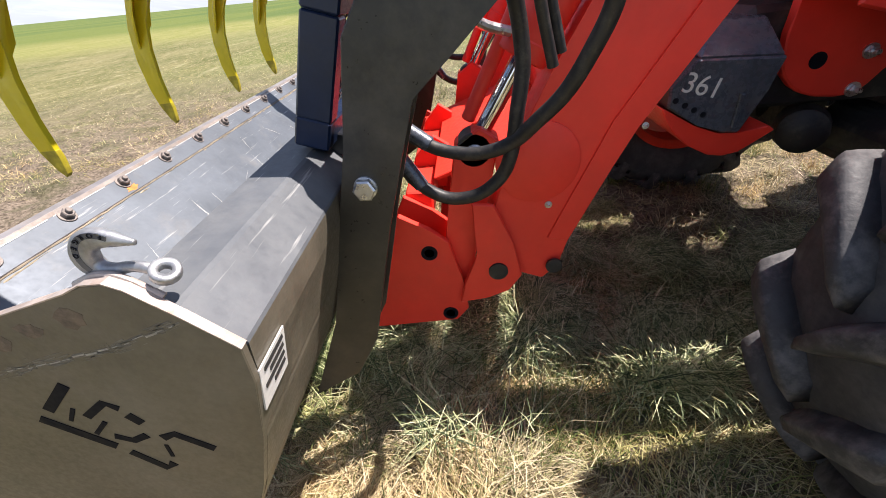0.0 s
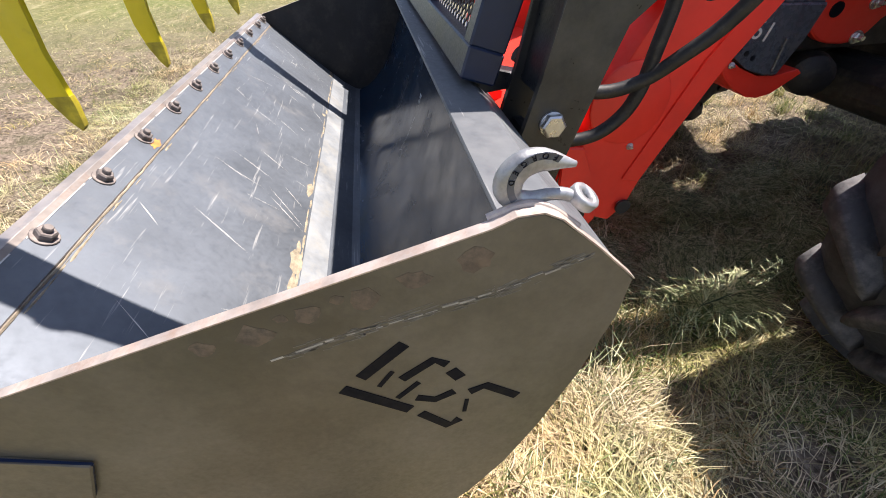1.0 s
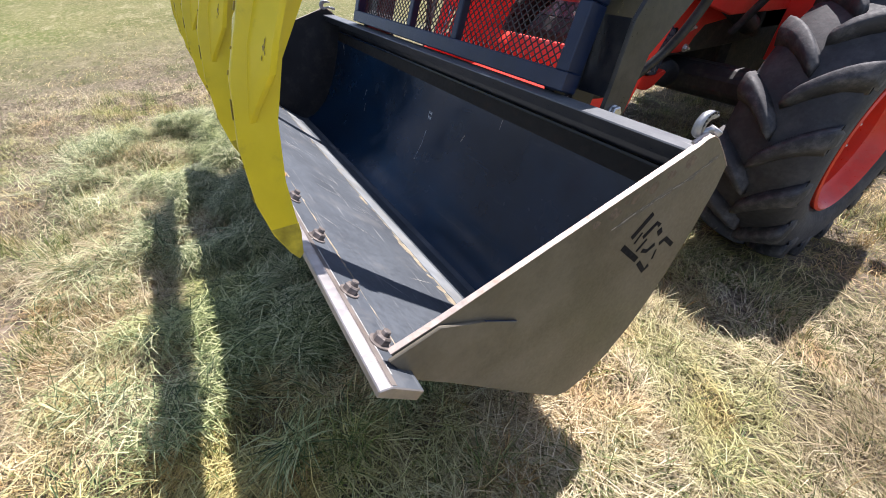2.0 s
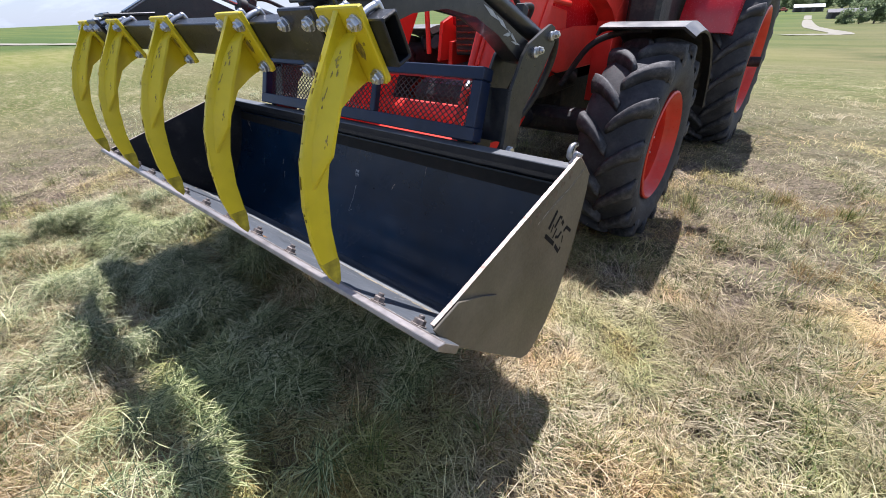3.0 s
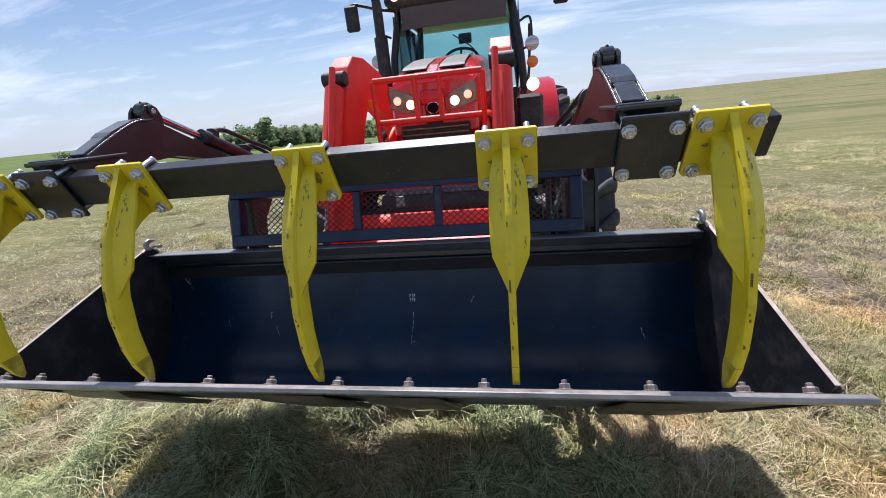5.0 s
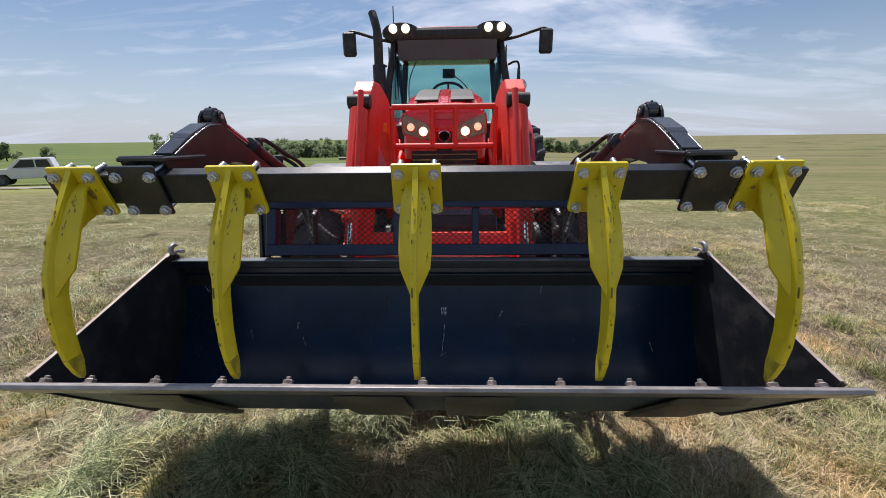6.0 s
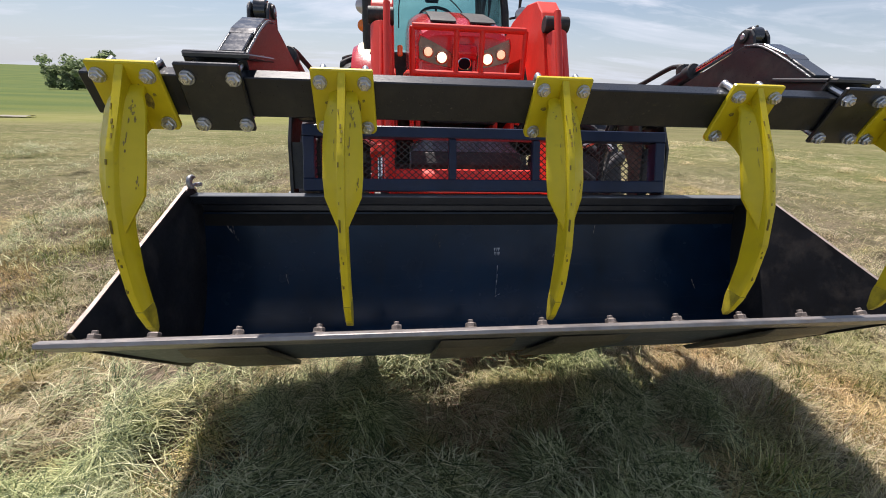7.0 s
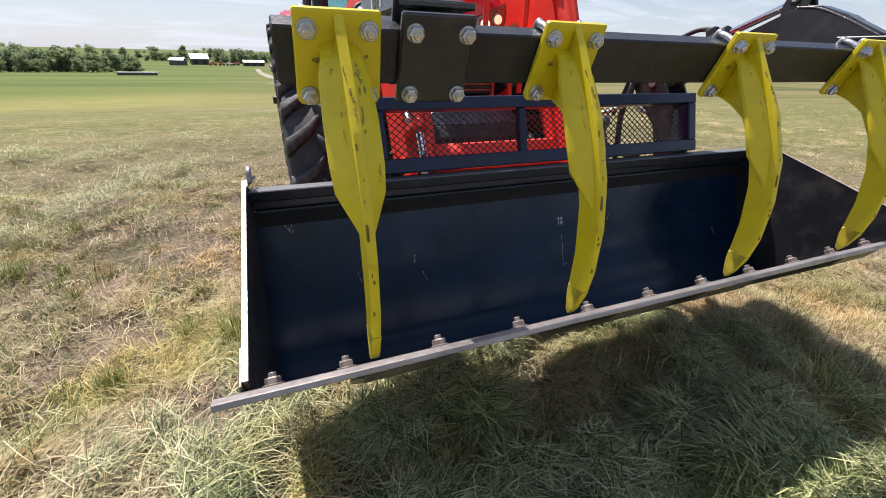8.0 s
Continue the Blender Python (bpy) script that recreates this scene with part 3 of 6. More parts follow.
# floor sheet, back sheet, top rail
back_line = [(0.520, 0.298), (0.575, 0.312), (0.640, 0.362), (0.700, 0.430), (0.755, 0.525), (0.797, 0.625), (0.838, 0.745), (0.862, 0.860)]
part("floor_plate", prism(shell([tuple(on_floor(0, 0.0965).yz), tuple(on_floor(0, 0.55).yz), tuple(on_floor(0, 0.63).yz), (0.487, 0.305), (0.518, 0.297)], -0.008), -XP + 0.012, XP - 0.012), M_STEEL, bucket, "scratched bare grey steel floor of the bucket")
part("back_plate", prism(shell([(0.521, 0.2985), *back_line[1:]], -0.008), -XP + 0.012, XP - 0.012), M_INSIDE, bucket, "smooth blue-black painted back wall", smooth=40)
rail = part("top_rail", prism([(0.775, 0.922), (0.756, 0.967), (0.832, 0.962), (0.893, 0.904), (0.888, 0.862), (0.866, 0.858), (0.858, 0.898), (0.800, 0.930)], -XP + 0.012, XP - 0.012, 0.004), M_RAIL, bucket, "folded steel top rail with dust, its sunlit top painted paler")
# upward faces pale as if sunlit, the rest black as if in shade
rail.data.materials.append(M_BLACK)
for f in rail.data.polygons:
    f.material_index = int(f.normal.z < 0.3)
part("rear_cover", prism([(0.8935, 0.903), (0.888, 0.850), (0.860, 0.740), (0.820, 0.620), (0.778, 0.520), (0.815, 0.60), (0.855, 0.72), (0.882, 0.86)], -XP + 0.014, XP - 0.014), M_PLATE, bucket)


for s in (-1, 1):
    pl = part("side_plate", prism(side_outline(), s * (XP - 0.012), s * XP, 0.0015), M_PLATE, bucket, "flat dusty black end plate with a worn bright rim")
    # inner faces darker, without the ground's bounce light painted on the outer ones
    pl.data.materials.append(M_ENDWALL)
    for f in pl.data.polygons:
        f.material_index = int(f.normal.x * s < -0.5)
    # the bright worn upper rim of the plate
    part("worn_rim", prism(shell(side_outline()[:8], -0.0016), s * (XP - 0.0125), s * (XP + 0.0006)), M_EDGEWEAR, pl, "scuffed bare steel rim")
    # cheek strip beside the cutting edge
    ck = part("cheek_plate", prism([(-0.012, 0.782), (0.090, 0.808), (0.190, 0.766), (0.272, 0.722), (0.236, 0.645), (0.140, 0.606), (0.03, 0.70)], s * (XP + 0.0005), s * (XP + 0.008), 0.002), M_PLATE, pl)
    # edge faces blue-black: the sky's reflection put into their colour
    ck.data.materials.append(M_GUARD)
    for f in ck.data.polygons:
        f.material_index = int(abs(f.normal.x) < 0.3 and f.center.y > 0.16)
    # brown handling smudges under the rim
    rs = random.Random(12)
    for y, r in ((0.455, 0.011), (0.505, 0.016), (0.560, 0.012), (0.615, 0.015), (0.665, 0.013), (0.722, 0.015), (0.59, 0.006), (0.535, 0.006)):
        z = 0.812 + 0.2824 * (y - 0.094) - 0.014 - r
        part("rub_mark", prism([(y + 1.3 * r * math.cos(a * 0.5712) * rs.uniform(0.6, 1.15), z + r * math.sin(a * 0.5712) * rs.uniform(0.6, 1.15)) for a in range(11)], s * (XP - 0.001), s * (XP + 0.0003)), M_SMUDGE, pl, "brown smudge on the paint")
    # row of cut-out strokes, standing for the maker's mark
    for w, line in ((0.0105, ((0.645, 0.853), (0.595, 0.807))), (0.0115, ((0.572, 0.787), (0.642, 0.725))), (0.0085, ((0.640, 0.792), (0.677, 0.819), (0.691, 0.808))), (0.005, ((0.657, 0.779), (0.631, 0.754))),
                    (0.0085, ((0.655, 0.747), (0.676, 0.737), (0.699, 0.748))), (0.010, ((0.658, 0.708), (0.692, 0.668), (0.706, 0.679))), (0.011, ((0.698, 0.792), (0.707, 0.778))),
                    (0.0095, ((0.722, 0.743), (0.741, 0.751), (0.783, 0.717))), (0.004, ((0.717, 0.725), (0.714, 0.698))), (0.004, ((0.629, 0.808), (0.612, 0.784)))):
        part("cut_stroke", prism(stroke(line, w * 0.68), s * (XP - 0.002), s * (XP + 0.0010)), M_CUT, pl)
    # long pale scratch across the plate, broken here and there
    rs = random.Random(31)
    line = [(0.51, 0.858), (0.59, 0.881), (0.632, 0.889), (0.687, 0.902), (0.742, 0.915), (0.79, 0.932), (0.84, 0.950)]
    for (y0, z0), (y1, z1) in zip(line, line[1:]):
        for k in range(3):
            u0, u1 = (k + rs.uniform(0.0, 0.25)) / 3, (k + rs.uniform(0.4, 1.1)) / 3
            o = rs.uniform(-0.002, 0.002)
            part("scratch_mark", prism(stroke(((y0 + (y1 - y0) * u0, z0 + (z1 - z0) * u0 + o), (y0 + (y1 - y0) * u1, z0 + (z1 - z0) * u1 + o)), rs.choice((0.0004, 0.0006, 0.0012))), s * (XP - 0.001), s * (XP + 0.0004)), M_SCUFF, pl)
        for n in range(26):
            u0 = rs.choice((rs.uniform(0.0, 0.45), rs.uniform(0.0, 1.0)))
            o, ln = rs.gauss(0.0, 0.0045), rs.uniform(0.006, 0.026) / max(0.05, math.hypot(y1 - y0, z1 - z0))
            u1 = min(1.0, u0 + ln)
            part("scratch_mark", prism(stroke(((y0 + (y1 - y0) * u0, z0 + (z1 - z0) * u0 + o), (y0 + (y1 - y0) * u1, z0 + (z1 - z0) * u1 + o + rs.uniform(-0.002, 0.002))), rs.choice((0.0003, 0.0004, 0.0007))), s * (XP - 0.001), s * (XP + 0.0003)), M_SMEAR, pl)

# cutting edge with its bevel, and the seam behind it
edge = part("cutting_edge", prism([tuple(on_floor(0, 0.0, 0.002).yz), tuple(on_floor(0, 0.020, 0.013).yz), tuple(on_floor(0, 0.096, 0.013).yz), tuple(on_floor(0, 0.096, -0.010).yz), tuple(on_floor(0, 0.004, -0.012).yz)], -1.41, 1.41, 0.002), M_EDGE, bucket, "bolt-on cutting edge of bright worn steel")
edge.data.materials.append(M_STEEL)
for f in edge.data.polygons:
    f.material_index = int(f.normal.dot(FN) > 0.97)
rng = random.Random(4)
def floor_band(d0, d1, h0, h1, x0, x1):
    return prism([tuple(on_floor(0, d, h).yz) for d, h in ((d0, h0), (d0, h1), (d1, h1), (d1, h0))], x0, x1)


part("lip_band", floor_band(0.0205, 0.033, 0.012, 0.0136, -1.405, 1.405), M_BROWN, bucket, "brown worn strip behind the lip")
x = -1.38
while x < 1.36:
    w = rng.uniform(0.05, 0.22)
    part("bright_line", floor_band(0.0332, 0.0332 + rng.uniform(0.0016, 0.003), 0.012, 0.0142, x, min(1.38, x + w)), M_SCRATCH, bucket)
    x += w + rng.uniform(0.004, 0.05)
pts = [on_floor(-1.335 + 2.67 * i / 90, 0.0985 + rng.uniform(-0.0012, 0.0012), 0.0085) for i in range(91)]
part("weld_bead", add_sweep(bmesh.new(), pts, [0.0030 * rng.uniform(0.7, 1.25) for _ in pts], 6), M_WELD, bucket, "dull brown weld seam")
# tan dust packed along the seam and the floor's bend
for d, lo, hi, n in ((0.105, 0.002, 0.006, 26), (0.548, 0.003, 0.010, 60), (0.535, 0.012, 0.045, 14)):
    for k in range(n):
        x = rng.uniform(-1.33, 1.30) if k > 9 else rng.uniform(0.55, 1.05)
        o = rng.uniform(-0.003, 0.003)
        ln, w = rng.uniform(0.02, 0.12), rng.uniform(lo, hi)
        bm = bmesh.new()
        rim = [on_floor(x + math.cos(6.28 * a / 9) * ln * rng.uniform(0.35, 0.5), d + o + math.sin(6.28 * a / 9) * w * rng.uniform(0.3, 0.6), 0.0083) for a in range(9)]
        top = bm.verts.new(on_floor(x, d + o, 0.0098))
        rv = [bm.verts.new(v) for v in rim]
        for a in range(9):
            bm.faces.new((rv[a], rv[(a + 1) % 9], top))
        part("dust_patch", bm, M_TANDUST, bucket)
# scratches that loads have drawn down the floor
for k in range(34):
    x, d = rng.uniform(-1.2, 1.2), rng.uniform(0.13, 0.48)
    ln = rng.uniform(0.02, 0.16) if k % 4 else rng.uniform(0.12, 0.25)
    a = rng.gauss(0.35, 0.35)
    ax, ad = math.sin(a), math.cos(a)
    ln = min(ln, (0.54 - d) / max(0.3, ad))
    w = rng.uniform(0.0006, 0.0016)
    bm = bmesh.new()
    q = [on_floor(x, d, 0.0084), on_floor(x + ax * ln * 0.4 + ad * w, d + ad * ln * 0.4 - ax * w, 0.0087), on_floor(x + ax * ln, d + ad * ln, 0.0084), on_floor(x + ax * ln * 0.5 - ad * w, d + ad * ln * 0.5 + ax * w, 0.0087)]
    bm.faces.new([bm.verts.new(v) for v in q])
    part("scratch_mark", bm, M_SCRATCH, bucket)
part("bend_strip", floor_band(0.556, 0.690, 0.0075, 0.0095, -1.338, 1.338), M_PALE, bucket, "pale scoured strip at the floor's bend")
NUT = hex_bolt_mesh("edge_bolt", 0.0172, 0.020, 0.023, M_RUST, 0.010)
step = 0.228
xs = [-5.69 * step, *[k * step for k in range(-5, 6)], 5.69 * step]
for i, x in enumerate(xs):
    m = Matrix.Translation(on_floor(x, 0.052, 0.012)) @ Vector(FN).to_track_quat("Z", "Y").to_matrix().to_4x4() @ pose(0, 0, 0, 0, 0, 23 * i)
    shared("edge_bolt", NUT, bucket, m)
# rust spot near the fourth bolt
bm = bmesh.new()
bm.faces.new([bm.verts.new(on_floor(0.455 + 0.030 * math.cos(a * 0.4833) * rng.uniform(0.5, 1.2), 0.080 + 0.013 * math.sin(a * 0.4833) * rng.uniform(0.5, 1.2), 0.0140)) for a in range(13)])
part("rust_patch", bm, material("fresh_rust", (0.55, 0.24, 0.06), 0.8, dark=0.4, scale=60), bucket, "small orange rust patch")
# wear pads under the floor
for x0, x1 in ((-1.10, -0.85), (-0.32, -0.07), (0.07, 0.32), (0.85, 1.10)):
    part("wear_pad", prism([tuple(on_floor(0, 0.10, -0.013).yz), tuple(on_floor(0, 0.60, -0.010).yz), tuple(on_floor(0, 0.58, -0.028).yz), tuple(on_floor(0, 0.16, -0.030).yz)], x0, x1, 0.004), M_PLATE, bucket)
# bright polished mark with scratch on the back wall
def wall_point(x, z, out=0.0):
    """A point on the inner face of the back wall."""
    for (ya, za), (yb, zb) in zip(back_line, back_line[1:]):
        if za <= z <= zb:
            d = Vector((0, yb - ya, zb - za)).normalized()
            return Vector((x, ya + (yb - ya) * (z - za) / (zb - za), z)) + Vector((0, -d.z, d.y)) * (0.008 + out)


def wall_streak(name, x0, z0, x1, z1, w, mat):
    a, b = wall_point(x0, z0, 0.0008), wall_point(x1, z1, 0.0008)
    n = (b - a).normalized().cross(Vector((0, -1, 0.3))).normalized() * w
    bm = bmesh.new()
    mid = wall_point((x0 + x1) / 2, (z0 + z1) / 2, 0.0012)
    bm.faces.new([bm.verts.new(v) for v in (a - n, a + n, mid + n)])
    bm.faces.new([bm.verts.new(v) for v in (mid - n * 0.9, mid + n * 0.9, b)])
    part(name, bm, mat, bucket)


# thin brown-black strip along the top of the back wall
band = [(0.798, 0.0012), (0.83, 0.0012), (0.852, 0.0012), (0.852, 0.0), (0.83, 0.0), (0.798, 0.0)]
part("unworn_band", prism([tuple(wall_point(0, z, o).yz) for z, o in band], -1.340, 1.340), M_BAND, bucket, "dull brown-black strip under the top rail")
for dx, w in ((-0.012, 0.004), (0.0, 0.003), (0.010, 0.0045)):
    wall_streak("scrape_mark", 0.05 + dx, 0.685, 0.05 + dx * 0.9, 0.645, w, M_DECAL)
wall_streak("scratch_mark", 0.052, 0.60, 0.047, 0.52, 0.0016, M_DECAL)
wall_streak("scratch_mark", 0.046, 0.53, 0.038, 0.46, 0.0012, M_DECAL)
wall_streak("scratch_mark", 0.060, 0.47, 0.028, 0.455, 0.0012, M_DECAL)
rs = random.Random(8)
for k in range(16):                                   # brown rubs and fine scuffs on the wall
    x, z = rs.uniform(-1.25, 1.25), rs.choice((rs.uniform(0.74, 0.82), rs.uniform(0.45, 0.80)))
    wall_streak("rub_mark", x, z, x + rs.uniform(-0.03, 0.03), z - rs.uniform(0.015, 0.05), rs.uniform(0.0015, 0.006), M_BROWN if k % 2 else M_DARK)

# white label with unreadable print on the back of the bucket
lab = part("label_plate", prism([(0.8903, 0.860), (0.8928, 0.860), (0.8770, 0.785), (0.8745, 0.785)], 1.268, 1.345), M_LABEL, bucket, "white sticker with black print")
for k in range(4):
    z = 0.850 - 0.0145 * k
    yo = 0.8970 - 0.2105 * (0.880 - z)
    part("print_bar", box((1.276, yo - 0.0012, z - 0.0032), (1.276 + (0.058, 0.044, 0.060, 0.036)[k], yo + 0.0009, z + 0.0032)), M_PRINT, lab)


def chain_hook(s):
    """Forged grab hook welded on the rail's end: broad flat bowl, narrow throat, tapered tip, bent shank and eye."""
    hk = part("chain_hook", bmesh.new(), M_HOOK, bucket, "galvanised forged grab hook welded to the rim")
    bm = bmesh.new()
    c = Vector((s * 1.328, 0.776, 1.020))
    arc = [(0.0400, 0.0150, 0.0030), (0.0320, 0.0170, 0.0050), (0.0180, 0.0205, 0.0088), (0.0040, 0.0225, 0.0112), (-0.0100, 0.0190, 0.0128), (-0.0195, 0.0075, 0.0136), (-0.0200, -0.0065, 0.0130), (-0.0110, -0.0150, 0.0100), (0.0040, -0.0160, 0.0072),
           (0.0200, -0.0135, 0.0064), (0.0340, -0.0150, 0.0066), (0.0460, -0.0205, 0.0060)]
    path = spline([c + Vector((0, a, b)) for a, b, r in arc], 5)
    radii_ = [v.z for v in spline([(0, 0, r) for a, b, r in arc], 5)]
    add_sweep(bm, path, radii_, 12)
    for v in bm.verts:
        v.co.x = c.x + max(-0.0085, min(0.0085, (v.co.x - c.x) * 0.95))
    add_lathe(bm, [(0.0140, -0.006), (0.0155, -0.004), (0.0155, 0.004), (0.0140, 0.006), (0.0065, 0.0055), (0.0065, -0.0055), (0.0140, -0.006)], Matrix.Translation(c + Vector((0, 0.0545, -0.0215))) @ pose(0, 0, 0, -28, 18 * s, 0), 16, caps=False)
    bm.to_mesh(hk.data)
    bm.free()
    for p in hk.data.polygons:
        p.use_smooth = True
    if s > 0:
        # sunk pad on the bowl with the cast word round it, read with the letters' feet outwards
        pad = [(0.0055 + r * math.cos(radians(a)), 0.0035 + r * math.sin(radians(a))) for r, way in ((0.0300, 1), (0.0235, -1)) for a in range(55, 231, 16)[::way]]
        part("sunk_pad", prism([(c.y + a, c.z + b) for a, b in pad], c.x + 0.0078, c.x + 0.0090), M_GREY, hk)
        for k, ch in enumerate("FORGED"):
            a = radians(66 + 21 * k)
            at = c + Vector((0.0094, 0.0055 + 0.0270 * math.cos(a), 0.0035 + 0.0270 * math.sin(a)))
            words(ch, 0.0074, M_CUT, Matrix.Translation(at) @ pose(0, 0, 0, 90, 0, 90) @ pose(0, 0, 0, 0, 0, math.degrees(a) + 90), "cast_letter", hk, 0.0004)
    part("weld_bead", hose([(s * 1.338, 0.735, 0.994), (s * 1.339, 0.765, 1.005), (s * 1.338, 0.79, 1.000), (s * 1.339, 0.825, 0.974)], 0.0042, 5), M_EDGEWEAR, hk)


for s in (-1, 1):
    chain_hook(s)

# ---- towers, guard and grapple arms ----
HEAD_L = hex_bolt_mesh("big_bolt", 0.0225, 0.020, 0.023, M_ZINC, 0.0)
HEAD = hex_bolt_mesh("bolt", 0.0158, 0.017, 0.0175, M_ZINC, 0.006)
HEAD_R = hex_bolt_mesh("nut", 0.015, 0.014, 0.018, M_ZINC, 0.012)
tower_line = [(0.700, 0.300), (0.840, 0.390), (0.905, 0.510), (0.985, 0.820), (1.030, 0.970), (1.060, 1.070), (1.130, 1.130), (1.220, 1.215), (1.305, 1.310), (1.318, 1.345), (1.300, 1.378),
              (1.265, 1.392), (1.200, 1.372), (1.085, 1.330), (1.040, 1.290), (0.960, 1.170), (0.925, 0.990), (0.885, 0.840), (0.815, 0.570)]
for s in (-1, 1):
    for x0, x1 in ((0.942, 0.957), (0.808, 0.823)):
        tp = part("tower_plate", prism(tower_line, s * x0, s * x1, 0.002), M_TOWER, bucket, "black upright bracket plate")
        if x0 > 0.9:
            shared("big_bolt", HEAD_L, tp, Matrix.Translation((s * 0.9572, 0.953, 0.915)) @ Vector((s, 0, 0)).to_track_quat("Z", "Y").to_matrix().to_4x4())
    part("tower_web", prism([(0.935, 0.955), (0.955, 0.955), (0.990, 1.165), (0.970, 1.170)], s * 0.8235, s * 0.9415), M_BLACK, bucket)
    part("tower_web", prism([(0.86, 0.60), (0.88, 0.60), (0.945, 0.88), (0.925, 0.88)], s * 0.8235, s * 0.9415), M_BLACK, bucket)
    part("tower_foot", prism([(0.84, 0.925), (0.98, 0.94), (0.985, 0.952), (0.84, 0.985)], s * 0.76, s * 0.807, 0.003), M_BLACK, bucket)
    for (y, z), r in (((1.127, 1.293), 0.022), ((1.262, 1.345), 0.020)):
        part("pivot_pin", rod((s * 0.795, y, z), (s * 0.972, y, z), r, 16), M_ZINC, bucket, "bright pivot pin")
        shared("bolt", HEAD, bucket, Matrix.Translation((s * 0.9725, y + 0.012, z + 0.006)) @ Vector((s, 0, 0)).to_track_quat("Z", "Y").to_matrix().to_4x4())

GB, GT = Vector((0, 0.800, 0.980)), Vector((0, 0.890, 1.262))
gd = (GT - GB).normalized()
gn = Vector((0, -gd.z, gd.y))
gl = (GT - GB).length


gm = Matrix.Translation(GB) @ Matrix((Vector((1, 0, 0)), gd, -gn)).transposed().to_4x4()
guard = part("guard", box((-0.872, 0.0, 0.0), (0.872, 0.058, 0.07), 0.004, gm), M_GUARD, bucket, "black tube spill guard with expanded metal mesh")


def guard_bar(name, x0, x1, d0, d1, depth=0.07, shift=0.0):
    m = Matrix((Vector((1, 0, 0)), gd, -gn)).transposed().to_4x4()
    m = Matrix.Translation(GB) @ m
    part(name, box((x0, d0, shift), (x1, d1, shift + depth), 0.004, m), M_GUARD, guard)


guard_bar("top_tube", -0.872, 0.872, gl - 0.050, gl)
for x in (-0.845, 0.845):
    guard_bar("side_tube", x - 0.025, x + 0.025, 0.056, gl - 0.051)
for x in (-0.19, 0.215):
    guard_bar("inner_bar", x - 0.018, x + 0.018, 0.056, gl - 0.051, 0.036, 0.008)


def expanded_mesh():
    """Diamond strands, flat and slightly turned, between the tubes."""
    bm = bmesh.new()
    px, pd = 0.034, 0.0145
    x0, x1, d0, d1 = -0.82, 0.82, 0.05, gl - 0.045
    nx, nd = int((x1 - x0) / px), int((d1 - d0) / pd)
    m = Matrix.Translation(GB) @ Matrix((Vector((1, 0, 0)), gd, -gn)).transposed().to_4x4()
    w = 0.0019
    for j in range(nd):
        for i in range(nx):
            xa = x0 + i * px + (px / 2 if j % 2 else 0)
            for dx in (-px / 2, px / 2):
                a, b = Vector((xa, d0 + j * pd, 0.040)), Vector((xa + dx, d0 + (j + 1) * pd, 0.042))
                n = Vector((-(b - a).y, (b - a).x, 0)).normalized() * w
                q = [bm.verts.new(m @ v) for v in (a - n, a + n, b + n, b - n)]
                bm.faces.new(q)
                t_ = Vector((0, 0, 0.003))
                q2 = [bm.verts.new(m @ (v + t_)) for v in (a - n, a + n, b + n, b - n)]
                bm.faces.new(q2[::-1])
                bm.faces.new((q[0], q[3], q2[3], q2[0]))
                bm.faces.new((q[1], q2[1], q2[2], q[2]))
    me = bpy.data.meshes.new("expanded_mesh")
    bm.to_mesh(me)
    bm.free()
    me.materials.append(M_DARK)
    ob = new("expanded_mesh", me)
    ob.parent = guard
    return tagged(ob, "diamond expanded steel mesh", kind="stuff")


expanded_mesh()

# the carrier bar and all that is bolted flat on it lean back at the foot
TILT = Matrix.Translation((0, 0.075, 1.451)) @ Matrix.Rotation(radians(21.9), 4, "X") @ Matrix.Translation((0, -0.075, -1.451))
BAR_Y0, BAR_Y1, BAR_Z0, BAR_Z1 = 0.086, 0.136, 1.345, 1.449
bm = bmesh.new()
outer = [(BAR_Y0, BAR_Z0), (BAR_Y1, BAR_Z0), (BAR_Y1, BAR_Z1), (BAR_Y0, BAR_Z1)]
inner = [(BAR_Y0 + 0.008, BAR_Z0 + 0.008), (BAR_Y1 - 0.008, BAR_Z0 + 0.008), (BAR_Y1 - 0.008, BAR_Z1 - 0.008), (BAR_Y0 + 0.008, BAR_Z1 - 0.008)]
rows = [[bm.verts.new((x, y, z)) for y, z in prof] for x in (-1.198, 1.176) for prof in (outer, inner)]
for i in range(4):
    j = (i + 1) % 4
    bm.faces.new((rows[0][i], rows[0][j], rows[2][j], rows[2][i]))
    bm.faces.new((rows[1][i], rows[3][i], rows[3][j], rows[1][j]))
    bm.faces.new((rows[0][i], rows[1][i], rows[1][j], rows[0][j]))
    bm.faces.new((rows[2][i], rows[2][j], rows[3][j], rows[3][i]))
crossbar = part("crossbar", bevel(bm, 0.003), M_BLACK, bucket, "black rectangular steel tube carrying the tines")
crossbar.matrix_basis = TILT

blade_line = [(0.061, 1.474), (0.046, 1.446), (0.010, 1.388), (-0.053, 1.292), (-0.098, 1.180), (-0.116, 1.073), (-0.117, 0.965), (-0.104, 0.895), (-0.085, 0.850), (-0.070, 0.829),
              (-0.062, 0.838), (-0.056, 0.885), (-0.058, 1.000), (-0.047, 1.107), (-0.018, 1.200), (0.030, 1.276), (0.076, 1.306), (0.120, 1.322)]
tip_line = [(-0.1075, 0.910), (-0.0855, 0.851), (-0.070, 0.8275), (-0.0605, 0.838), (-0.0545, 0.888), (-0.0550, 0.910)]


